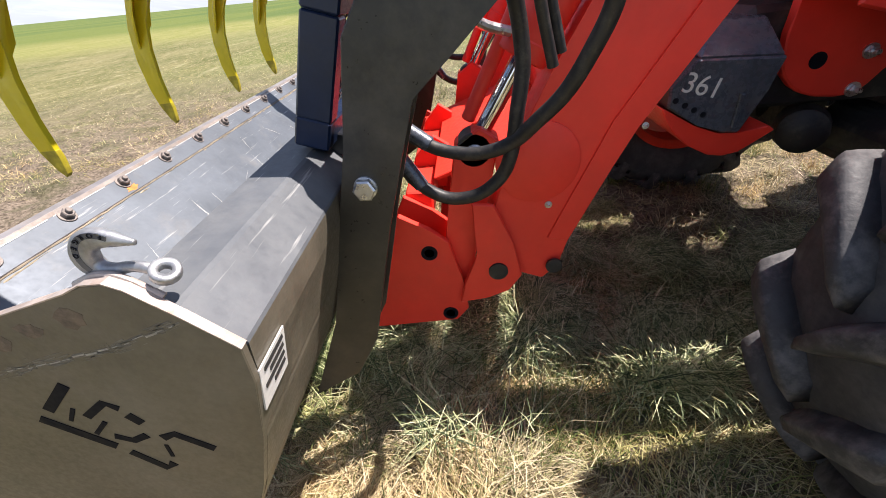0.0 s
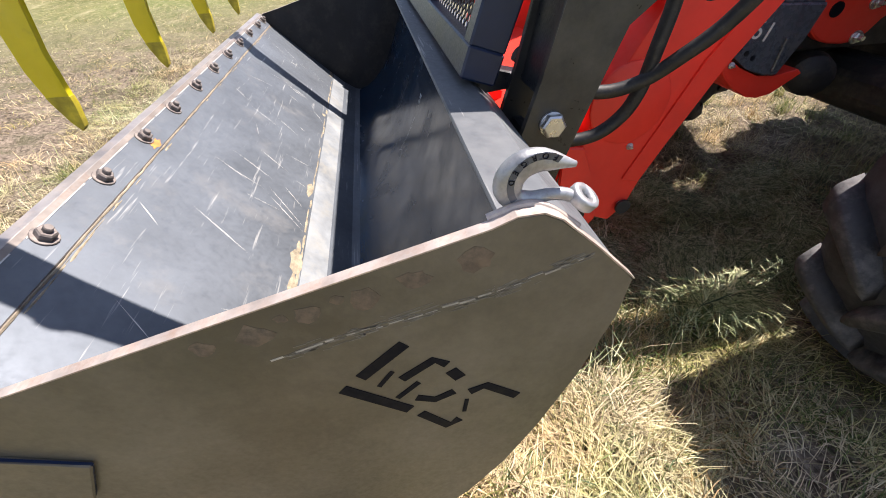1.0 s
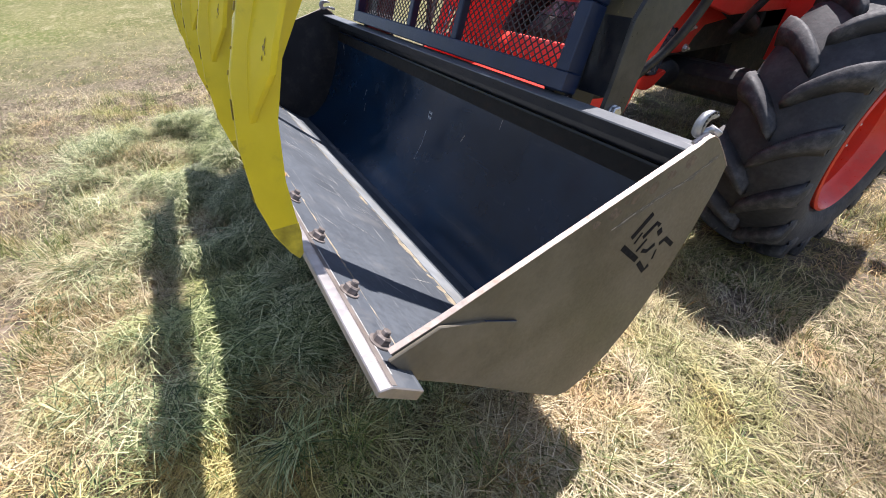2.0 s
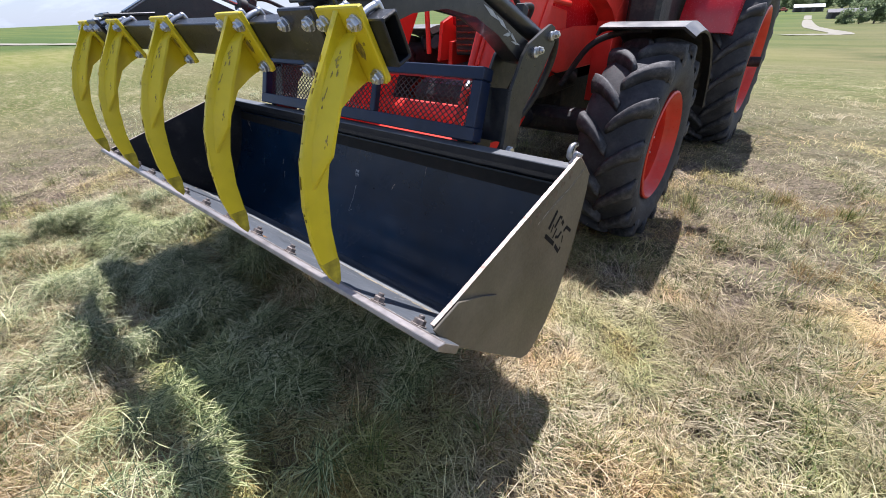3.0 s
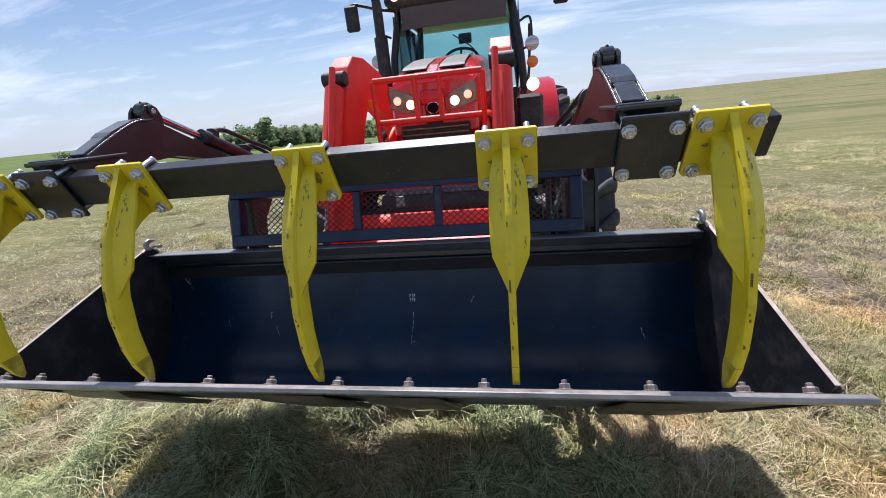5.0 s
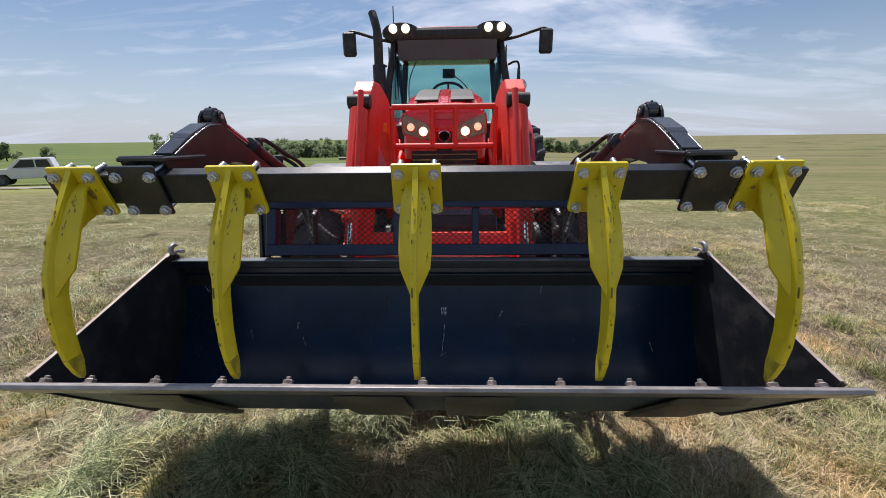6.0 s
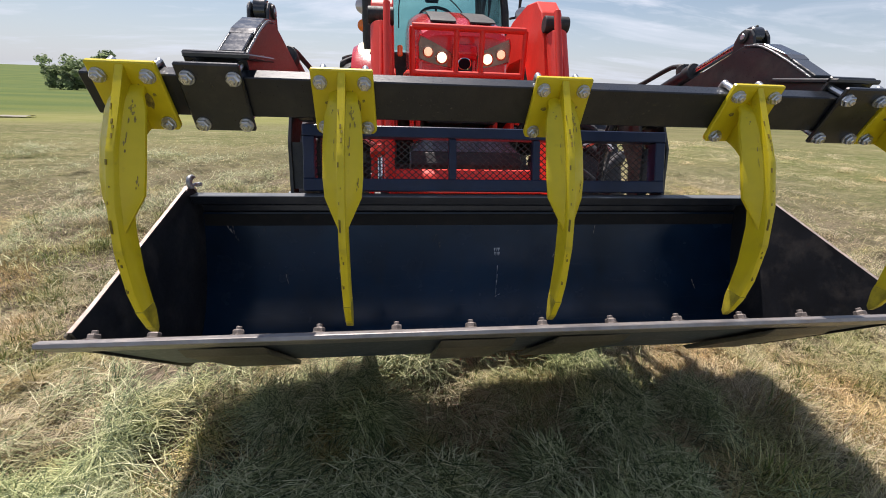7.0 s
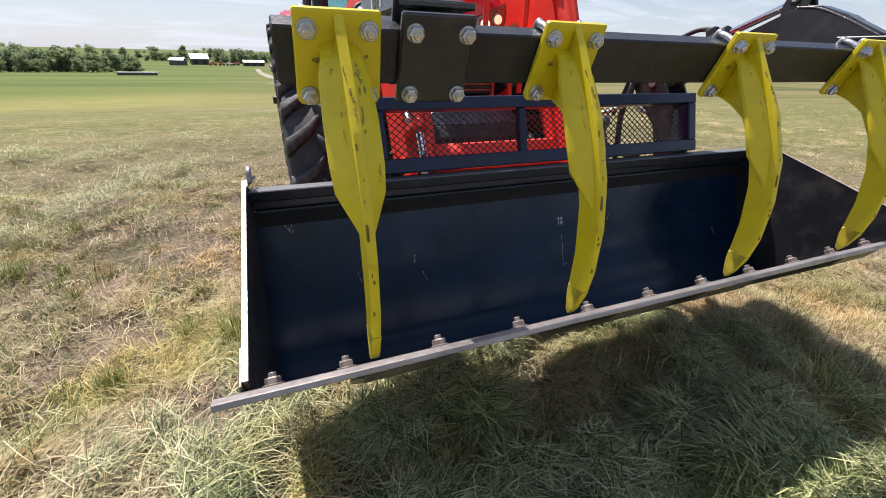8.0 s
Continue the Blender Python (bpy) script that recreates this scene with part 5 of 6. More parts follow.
def lug_mesh(name, r, w, height, side, length=1.0):
    """One slanted chevron lug, from the tread's middle to its shoulder, at the top of the wheel; axle along x."""
    bm = bmesh.new()
    n = 8
    rows = []
    shape = ((-2.0, -0.25), (-1.35, 0.55), (-1.0, 0.92), (-0.6, 1.0), (0.6, 1.0), (1.0, 0.92), (1.35, 0.55), (2.0, -0.25))
    for i in range(n):
        u = i / (n - 1)
        x = side * (w * (-0.035 + 0.525 * u))
        drop = 0.050 * r * u ** 3
        ang = 0.27 * (1.50 * u - 0.50 * u * u) * length
        hw = (0.022 + 0.011 * u) * (0.75 if i == 0 else 1.0)
        row = []
        for da, dr in shape:
            a = ang + da * hw / r
            rr = r - drop + dr * height * (0.8 if i == 0 else 1.0)
            row.append(bm.verts.new((x, rr * math.sin(a), rr * math.cos(a))))
        rows.append(row)
    # shoulder: the lug runs down the side wall
    for dep, out in ((0.075, 0.508), (0.15, 0.492)):
        row = []
        for da, dr in shape:
            a = 0.27 * length + 0.01 + da * 0.030 / r
            rr = r + height * 0.3 - dep
            row.append(bm.verts.new((side * w * (out - (0.0 if abs(da) < 1.2 else 0.025)), rr * math.sin(a), rr * math.cos(a))))
        rows.append(row)
    for a, b in zip(rows, rows[1:]):
        for k in range(7):
            bm.faces.new((a[k], a[k + 1], b[k + 1], b[k]))
        bm.faces.new((a[7], a[0], b[0], b[7]))
    bm.faces.new(rows[0])
    bm.faces.new(rows[-1])
    bmesh.ops.recalc_face_normals(bm, faces=bm.faces)
    me = bpy.data.meshes.new(name)
    bm.to_mesh(me)
    bm.free()
    for p in me.polygons:
        p.use_smooth = True
    me.materials.append(M_LUG)
    return me


def wheel(name, label, r, rim_r, w, n_lugs, height):
    """Axle along x, outer face at +x."""
    wh = part(name, bmesh.new(), M_TYRE, tractor, label)
    bm = bmesh.new()
    half_w = w / 2
    prof = [(rim_r * 0.985, -half_w * 0.62), (rim_r * 1.04, -half_w * 0.80), (rim_r + (r - rim_r) * 0.35, -half_w * 0.97), (rim_r + (r - rim_r) * 0.62, -half_w), (r * 0.945, -half_w * 0.92), (r * 0.985, -half_w * 0.65), (r, 0.0)]
    prof = prof + [(a, -h) for a, h in prof[-2::-1]]
    prof = prof + [(rim_r * 0.90, half_w * 0.5), (rim_r * 0.90, -half_w * 0.5), prof[0]]
    add_lathe(bm, prof, pose(0, 0, 0, 0, 90, 0), 56, caps=False)
    bmesh.ops.recalc_face_normals(bm, faces=bm.faces)
    bm.to_mesh(wh.data)
    bm.free()
    for p in wh.data.polygons:
        p.use_smooth = True
    hw = half_w
    rim = [(rim_r * 0.99, hw * 0.60), (rim_r * 1.035, hw * 0.78), (rim_r * 1.045, hw * 0.90), (rim_r * 1.01, hw * 0.93), (rim_r * 0.975, hw * 0.86), (rim_r * 0.94, hw * 0.62), (rim_r * 0.86, hw * 0.50), (rim_r * 0.84, hw * 0.10), (rim_r * 0.62, hw * 0.02), (rim_r * 0.50, hw * 0.26), (rim_r * 0.30, hw * 0.28), (rim_r * 0.28, hw * 0.45), (0.03, hw * 0.47)]
    part("rim", add_lathe(bmesh.new(), rim, pose(0, 0, 0, 0, 90, 0), 44, caps=False), M_RIM, wh, "orange-red dished wheel rim", smooth=35)
    back = [(rim_r * 0.99, -hw * 0.60), (rim_r * 1.03, -hw * 0.86), (rim_r * 0.90, -hw * 0.70), (rim_r * 0.86, -hw * 0.1), (rim_r * 0.5, hw * 0.0), (0.05, hw * 0.0)]
    part("inner_rim", add_lathe(bmesh.new(), back, pose(0, 0, 0, 0, 90, 0), 40, caps=False), M_RIM, wh, smooth=35)
    for k in range(8):
        a = k * math.pi / 4
        shared("wheel_nut", HEAD_R, wh, Matrix.Translation((hw * 0.285, rim_r * 0.40 * math.cos(a), rim_r * 0.40 * math.sin(a))) @ Vector((1, 0, 0)).to_track_quat("Z", "Y").to_matrix().to_4x4() @ Matrix.Scale(1.2, 4))
    for side in (-1, 1):
        me = lug_mesh("lug", r, w, height, side)
        for k in range(n_lugs):
            a = (k + (0.5 if side > 0 else 0)) * 360 / n_lugs
            shared("lug", me, wh, pose(0, 0, 0, -a, 0, 0))
    return wh


def place_wheel(wh, x, y, z, turn):
    wh.matrix_basis = Matrix.Translation((x, y, z)) @ pose(0, 0, 0, turn, 0, 0)


fw = wheel("front_wheel", "dusty black chevron-tread front tyre on an orange-red rim", 0.600, 0.338, 0.40, 15, 0.052)
place_wheel(fw, 1.080, 2.41, 0.615, 9)
copy_thing(fw, Matrix.Translation((TX - 1.015, 2.41, 0.615)) @ pose(0, 0, 0, -14, 0, 0) @ pose(0, 0, 0, 0, 0, 180))
rw = wheel("rear_wheel", "tall dusty black rear tractor tyre on an orange-red rim", 0.86, 0.505, 0.50, 20, 0.045)
place_wheel(rw, 1.115, 5.25, 0.845, 4)
copy_thing(rw, Matrix.Translation((TX - 0.965, 5.25, 0.845)) @ pose(0, 0, 0, 17, 0, 0) @ pose(0, 0, 0, 0, 0, 180))

for s in (-1, 1):
    # front mudguard: a curved shell over the tyre, on a stay
    bm = bmesh.new()
    rows = []
    for i in range(15):
        a = radians(-14 + 92 * i / 14)
        rr = 0.738
        y, z = 2.41 + rr * math.sin(a), 0.615 + rr * math.cos(a)
        k = 0.012 + 0.03 * (i in (0, 14))
        rows.append([bm.verts.new((TX + s * x + (0.10 if s < 0 else 0.0), y - dz * math.sin(a), z - dz * math.cos(a))) for x, dz in ((0.735, 0.045), (0.755, 0.0), (1.235, 0.0), (1.300, 0.050), (1.292, 0.062), (1.228, 0.012), (0.763, 0.012), (0.745, 0.052))])
    for a, b in zip(rows, rows[1:]):
        for k in range(8):
            bm.faces.new((a[k], a[(k + 1) % 8], b[(k + 1) % 8], b[k]))
    bm.faces.new(rows[0])
    bm.faces.new(rows[-1][::-1])
    mg = part("mudguard", bm, M_MUD, tractor, "dark plastic front mudguard with sun glare painted on its top", smooth=35)
    # upward faces keep the painted glare, all others go dark
    mg.data.materials.append(M_DARK)
    for f in mg.data.polygons:
        f.material_index = int(f.normal.z < 0.45)
    part("mudguard_stay", hose([(TX + s * 0.45, 2.42, 0.95), (TX + s * 0.62, 2.43, 1.20), (TX + s * 0.80, 2.45, 1.285), (TX + s * 1.0, 2.46, 1.300)], 0.02, 5), M_DARK, tractor)
    # rear mudguard
    bm = bmesh.new()
    rows = []
    for i in range(13):
        a = radians(-72 + 122 * i / 12)
        y, z = 5.25 + 1.0 * math.sin(a), 0.87 + 1.0 * math.cos(a)
        rows.append([bm.verts.new((TX + s * x + (0.12 if s < 0 else 0.0), y - dz * math.sin(a), z - dz * math.cos(a))) for x, dz in ((0.70, 0.0), (1.10, 0.0), (1.16, 0.03), (1.17, 0.10), (1.15, 0.10), (1.09, 0.03), (0.70, 0.02))])
    for a, b in zip(rows, rows[1:]):
        for k in range(7):
            bm.faces.new((a[k], a[(k + 1) % 7], b[(k + 1) % 7], b[k]))
    bm.faces.new(rows[0])
    bm.faces.new(rows[-1][::-1])
    part("rear_mudguard", bm, M_RED_DARK, tractor, "red rear mudguard", smooth=35)
    if s < 0:
        # added box, no known part: keeps sun off the ground below
        part("battery_box", box((TX - 0.66, 2.98, 0.50), (TX - 0.27, 3.345, 0.95), 0.02), M_DARK, tractor)
    # cab flank, steps, tank
    part("fuel_tank", box((min(TX + s * 0.45, TX + s * 0.86), 3.35, 0.45), (max(TX + s * 0.45, TX + s * 0.86), 4.35, 0.98), 0.05), M_DARK, tractor)
    for k in range(3):
        part("step", box((min(TX + s * 0.70, TX + s * 0.98), 3.62, 0.42 + 0.26 * k), (max(TX + s * 0.70, TX + s * 0.98), 3.92, 0.455 + 0.26 * k), 0.006), M_DARK, tractor)
    part("axle_stub", rod((TX + s * 1.20 + (0.12 if s < 0 else 0.0), 5.25, 0.845), (TX + s * 1.38 + (0.12 if s < 0 else 0.0), 5.25, 0.845), 0.05, 18), M_DARK, tractor, smooth=40)
    # axle arm and hub
    part("axle_arm", prism([(2.42, 0.600), (2.55, 0.600), (2.59, 0.65), (2.59, 0.73), (2.53, 0.78), (2.44, 0.78), (2.39, 0.73), (2.39, 0.65)], TX + s * 0.10, TX + s * 0.84, 0.012), M_DARK, tractor)
    part("hub", add_lathe(bmesh.new(), [(0.17, 0), (0.18, 0.03), (0.18, 0.14), (0.15, 0.18)], frame_to((TX + s * 0.78, 2.41, 0.640), (TX + s * 1.0, 2.41, 0.640)), 24), M_DARK, tractor, smooth=35)
    part("tie_rod", rod((TX + s * 0.15, 2.68, 0.68), (TX + s * 0.82, 2.64, 0.68), 0.022, 10), M_GREY, tractor)
    part("axle_boss", add_lathe(bmesh.new(), [(0.045, 0), (0.070, 0.02), (0.078, 0.08), (0.060, 0.20), (0.050, 0.24)], frame_to((TX + s * 0.30, 2.215, 0.735), (TX + s * 0.05, 2.36, 0.72)), 18), M_DARK, tractor, "dusty steering cylinder end", smooth=40)

# front support casting, axle and nose
part("front_support", prism([(1.98, 0.80), (2.70, 0.82), (3.20, 0.82), (3.20, 1.15), (1.98, 1.10)], TX - 0.24, TX + 0.24, 0.02), M_DARK, tractor)
casing = part("front_casting", prism([(1.734, 0.868), (1.730, 0.930), (1.790, 0.998), (2.026, 0.990), (2.000, 0.900), (1.958, 0.782), (1.904, 0.786), (1.832, 0.812)], TX - 0.39, TX + 0.39, 0.006), M_GREY, tractor, "blue-grey cast front support with chalk marks")
# all faces but the flanks dark: shade put into the casting's colour
casing.data.materials.append(M_DARK)
for f in casing.data.polygons:
    f.material_index = int(abs(f.normal.x) < 0.5)
bm = bmesh.new()
low, high = [bm.verts.new(c) for c in ((TX - 0.385, 1.793, 0.9985), (TX + 0.385, 1.793, 0.9985), (TX + 0.385, 2.024, 0.9905), (TX - 0.385, 2.024, 0.9905))], [bm.verts.new(c) for c in ((TX - 0.29, 1.850, 1.085), (TX + 0.29, 1.850, 1.085), (TX + 0.29, 2.000, 1.080), (TX - 0.29, 2.000, 1.080))]
for i in range(4):
    bm.faces.new((low[i], low[(i + 1) % 4], high[(i + 1) % 4], high[i]))
bm.faces.new(low[::-1])
bm.faces.new(high)
part("casting_shoulder", bevel(bm, 0.006), M_GREY, casing)
words("361", 0.078, M_LABEL, Matrix.Translation((TX + 0.3905, 1.818, 0.925)) @ pose(0, 0, 0, 90, 0, 90) @ pose(0, 0, 0, 0, 0, -14), "chalk_number", casing, 0.0006)
for k in range(4):
    at = Vector((TX + 0.3895, 1.752 + 0.029 * k, 0.890 - 0.0150 * k))
    part("casting_hole", add_lathe(bmesh.new(), [(0.0085, 0), (0.0085, 0.002), (0.004, 0.002)], frame_to(at, at + Vector((0.1, 0, 0))), 10), M_CUT, casing)
part("casting_rib", box((TX + 0.388, 1.925, 0.80), (TX + 0.398, 1.940, 0.90), 0.003), M_GREY, casing)
part("nose_guard", prism([(1.722, 0.868), (1.742, 0.835), (1.773, 0.790), (1.825, 0.746), (1.894, 0.712), (1.940, 0.706), (1.985, 0.716), (2.071, 0.779), (2.050, 0.795), (1.962, 0.774), (1.900, 0.778), (1.830, 0.804), (1.736, 0.862)], TX - 0.385, TX + 0.375, 0.004), M_RED, tractor, "curved red guard below the nose")
part("gearbox", box((TX - 0.22, 2.9, 0.50), (TX + 0.22, 5.4, 1.10), 0.04), M_DARK, tractor)
part("rear_axle", rod((TX - 0.86, 5.25, 0.845), (TX + 0.86, 5.25, 0.845), 0.16, 20), M_DARK, tractor)


def hood():
    """Rounded bonnet, lofted from nose to cab."""
    bm = bmesh.new()
    rows = []
    stations = [(2.10, 0.300, 1.40, 1.750, 0.06), (2.13, 0.320, 1.36, 1.795, 0.07), (2.30, 0.335, 1.30, 1.870, 0.09), (2.70, 0.350, 1.28, 1.955, 0.10), (3.20, 0.365, 1.28, 2.025, 0.11), (3.75, 0.380, 1.28, 2.085, 0.12)]
    for y, w, z0, z1, c in stations:
        ring = [(-w, z0), (-w, z1 - c * 1.6), (-w * 0.93, z1 - c * 0.55), (-w * 0.72, z1 - c * 0.12), (-w * 0.35, z1), (w * 0.35, z1), (w * 0.72, z1 - c * 0.12), (w * 0.93, z1 - c * 0.55), (w, z1 - c * 1.6), (w, z0)]
        rows.append([bm.verts.new((TX + x, y, z)) for x, z in ring])
    for a, b in zip(rows, rows[1:]):
        for i in range(len(a)):
            bm.faces.new((a[i], a[(i + 1) % len(a)], b[(i + 1) % len(b)], b[i]))
    bm.faces.new(rows[0][::-1])
    bm.faces.new(rows[-1])
    return part("bonnet", bevel(bm, 0.0), M_RED_DARK, tractor, "glossy red rounded bonnet", smooth=28)


bonnet = hood()
part("bonnet_ridge", prism([(2.135, 1.785), (2.30, 1.866), (2.70, 1.951), (3.20, 2.021), (3.6, 2.065), (3.6, 2.082), (3.2, 2.037), (2.7, 1.967), (2.3, 1.882), (2.135, 1.807)], TX - 0.035, TX + 0.035, 0.004), M_RED_DARK, bonnet)
for s in (-1, 1):
    part("bonnet_vent", prism([(2.22, 1.842), (2.30, 1.872), (2.70, 1.957), (3.20, 2.027), (3.20, 2.036), (2.70, 1.966), (2.30, 1.881), (2.22, 1.852)], TX + s * 0.050, TX + s * 0.235), M_DARK, bonnet)
part("grille", box((TX - 0.060, 2.082, 1.36), (TX + 0.060, 2.10, 1.60), 0.006), M_DARK, bonnet, "black front grille")
part("nose_peak", prism([(2.10, 1.595), (2.072, 1.602), (2.064, 1.640), (2.072, 1.690), (2.10, 1.700)], TX - 0.085, TX + 0.085, 0.006), M_RED_DARK, bonnet)
part("lower_grille", box((TX - 0.26, 2.078, 1.16), (TX + 0.26, 2.12, 1.46), 0.01), M_DARK, bonnet)
for k in range(7):
    part("grille_slat", box((TX - 0.25, 2.070, 1.185 + 0.040 * k), (TX + 0.25, 2.0775, 1.197 + 0.040 * k), 0.002), M_POD, bonnet)
part("nose_badge", add_lathe(bmesh.new(), [(0.048, 0), (0.050, 0.006), (0.042, 0.010), (0.039, 0.004)], Matrix.Translation((TX, 2.078, 1.572)) @ pose(0, 0, 0, 90, 0, 0) @ Matrix.Diagonal((1, 0.86, 1, 1)), 28), M_CHROME, bonnet, "oval bright badge")
part("badge_core", add_lathe(bmesh.new(), [(0.039, 0), (0.039, 0.004)], Matrix.Translation((TX, 2.074, 1.572)) @ pose(0, 0, 0, 90, 0, 0) @ Matrix.Diagonal((1, 0.86, 1, 1)), 24), M_CUT, bonnet)


def slant_plate(pts, y0, y1):
    """A plate with an x-z outline, from y0 forward to y1."""
    bm = bmesh.new()
    lo, hi = [bm.verts.new((x, y0, z)) for x, z in pts], [bm.verts.new((x, y1, z)) for x, z in pts]
    bm.faces.new(lo)
    bm.faces.new(hi[::-1])
    for i in range(len(pts)):
        bm.faces.new((lo[i], hi[i], hi[(i + 1) % len(pts)], lo[(i + 1) % len(pts)]))
    return bm


for s in (-1, 1):
    eye = [(0.092, 1.540), (0.090, 1.636), (0.160, 1.672), (0.240, 1.708), (0.312, 1.735), (0.326, 1.690), (0.320, 1.592), (0.200, 1.560)]
    pod = part("headlamp", bevel(slant_plate([(TX + s * x, z) for x, z in eye], 2.100, 2.074), 0.004), M_POD, bonnet, "slanted headlamp with two lit lamps behind a clear lens")
    rim = [(x * 1.05 - 0.010, 1.635 + (z - 1.635) * 1.14) for x, z in eye]
    part("lamp_surround", bevel(slant_plate([(TX + s * x, z) for x, z in rim], 2.101, 2.082), 0.004), M_RED_DARK, pod)
    for x, r, z, lit in ((0.162, 0.034, 1.606, True), (0.258, 0.029, 1.639, False)):
        m = Matrix.Translation((TX + s * x, 2.0735, z)) @ pose(0, 0, 0, 90, 0, 0)
        part("lamp_bezel", add_lathe(bmesh.new(), [(r * 1.32, 0), (r * 1.32, 0.004), (r * 1.02, 0.008)], m, 20), M_REFLECTOR, pod)
        part("lamp_lens", add_lathe(bmesh.new(), [(r, 0.006), (r, 0.012), (r * 0.6, 0.017)], m, 20), M_LAMP if lit else M_LAMP_DIM, pod, "lit round lamp" if lit else "dimly lit round lamp")
# tubular guard before the nose
gx = 0.375
for z in (1.775, 1.500):
    part("nose_rail", rod((TX - gx, 1.905, z), (TX + gx, 1.905, z), 0.021, 14), M_RED, tractor, "red tubular nose guard", smooth=40)
for x in (-0.375, -0.085, 0.085, 0.375):
    part("nose_post", rod((TX + x, 1.905, 1.500 if abs(x) < 0.2 else 1.18), (TX + x, 1.905, 1.775), 0.018, 12), M_RED, tractor, smooth=40)
for s in (-1, 1):
    part("nose_stay", hose([(TX + s * 0.375, 1.905, 1.50), (TX + s * 0.40, 2.15, 1.50), (TX + s * 0.42, 2.50, 1.46)], 0.018, 5), M_RED, tractor)
    part("nose_bracket", prism([(2.0, 1.12), (2.55, 1.12), (2.55, 1.42), (2.30, 1.46), (2.05, 1.38)], TX + s * 0.355, TX + s * 0.385, 0.006), M_RED, tractor)

# ---- the cab ----
cab = part("cab", prism([(3.86, 1.05), (5.30, 1.05), (5.45, 1.60), (5.42, 1.72), (3.80, 1.72)], TX - 0.66, TX + 0.66, 0.02), M_DARK, tractor, "dark cab with tinted glass and a red roof")
CW = 0.665
for s in (-1, 1):
    part("front_pillar", add_sweep(bmesh.new(), [Vector((TX + s * (CW + 0.06), 3.80, 1.70)), Vector((TX + s * (CW + 0.02), 3.84, 2.15)), Vector((TX + s * (CW - 0.05), 3.98, 2.62))], 0.042, 8), M_DARK, cab)
    part("rear_pillar", add_sweep(bmesh.new(), [Vector((TX + s * (CW + 0.06), 5.40, 1.70)), Vector((TX + s * (CW - 0.02), 5.34, 2.62))], 0.045, 8), M_DARK, cab)
    part("middle_pillar", add_sweep(bmesh.new(), [Vector((TX + s * (CW + 0.09), 4.75, 1.70)), Vector((TX + s * (CW + 0.02), 4.72, 2.62))], 0.035, 8), M_DARK, cab)
    part("grab_rail", hose([(TX + s * 0.72, 3.76, 2.08), (TX + s * 0.80, 3.72, 2.12), (TX + s * 0.80, 3.74, 2.34), (TX + s * 0.76, 3.80, 2.38), (TX + s * 0.70, 3.86, 2.36)], 0.012, 4), M_DARK, cab)
    # mirror on its arm
    part("mirror_arm", hose([(TX + s * 0.64, 3.92, 2.63), (TX + s * 0.80, 3.90, 2.66), (TX + s * 1.05, 3.88, 2.73), (TX + s * 1.13, 3.88, 2.72)], 0.018, 4), M_DARK, cab)
    mir = part("mirror", box((min(TX + s * 1.04, TX + s * 1.19), 3.84, 2.47), (max(TX + s * 1.04, TX + s * 1.19), 3.90, 2.73), 0.02), M_DARK, cab, "black wing mirror")
    part("mirror_glass", box((min(TX + s * 1.055, TX + s * 1.175), 3.9005, 2.49), (max(TX + s * 1.055, TX + s * 1.175), 3.904, 2.71)), M_CHROME, mir)
    # side glass
    part("side_glass", prism([(3.88, 1.74), (5.36, 1.74), (5.30, 2.60), (4.02, 2.60)], TX + s * (CW + 0.025), TX + s * (CW + 0.031)), M_GLASS, cab).visible_shadow = False
    # roof lamps in round pods
    pod = part("roof_pod", add_lathe(bmesh.new(), [(0.02, -0.16), (0.13, -0.13), (0.165, -0.04), (0.15, 0.03), (0.10, 0.05)], Matrix.Translation((TX + s * 0.52, 3.86, 2.715)) @ pose(0, 0, 0, 90, 0, 0) @ Matrix.Diagonal((1.35, 0.62, 1, 1)), 20), M_DARK, cab, smooth=40)
    for x in (0.46, 0.60):
        m = Matrix.Translation((TX + s * x, 3.785, 2.735)) @ pose(0, 0, 0, 90, 0, 0)
        part("roof_lamp", add_lathe(bmesh.new(), [(0.045, -0.02), (0.047, 0.008), (0.03, 0.016)], m, 18), M_LAMP, pod, "lit round work lamp")
part("roof_fascia", prism([(3.835, 2.615), (3.81, 2.66), (3.815, 2.745), (3.86, 2.765), (3.99, 2.70), (3.99, 2.615)], TX - 0.62, TX + 0.62, 0.02), M_DARK, cab)
roof = part("roof", prism([(3.95, 2.63), (3.865, 2.74), (3.93, 2.785), (4.30, 2.82), (5.10, 2.82), (5.45, 2.75), (5.48, 2.66), (5.40, 2.61), (3.95, 2.61)], TX - 0.66, TX + 0.66, 0.03, 2), M_RED_DARK, cab, "red cab roof")
part("visor", prism([(3.855, 2.42), (3.865, 2.42), (3.84, 2.628), (3.83, 2.628)], TX - 0.56, TX + 0.56), M_LINING, cab)
part("windscreen", prism([(3.830, 1.74), (3.836, 1.74), (3.976, 2.61), (3.970, 2.61)], TX - 0.64, TX + 0.64), M_GLASS, cab).visible_shadow = False
part("rear_glass", prism([(5.402, 1.80), (5.408, 1.80), (5.352, 2.60), (5.346, 2.60)], TX - 0.62, TX + 0.62), M_GLASS, cab).visible_shadow = False
part("dash", prism([(3.95, 1.72), (4.30, 1.72), (4.34, 1.98), (4.20, 2.06), (4.0, 2.0)], TX - 0.26, TX + 0.26, 0.02), M_DARK, cab)
part("steering_wheel", add_sweep(bmesh.new(), [Vector((TX + 0.20 * math.cos(a), 4.40 + 0.15 * math.sin(a), 2.13 + 0.13 * math.sin(a))) for a in [k * math.pi / 12 for k in range(25)]], 0.017, 8), M_DARK, cab, smooth=60)
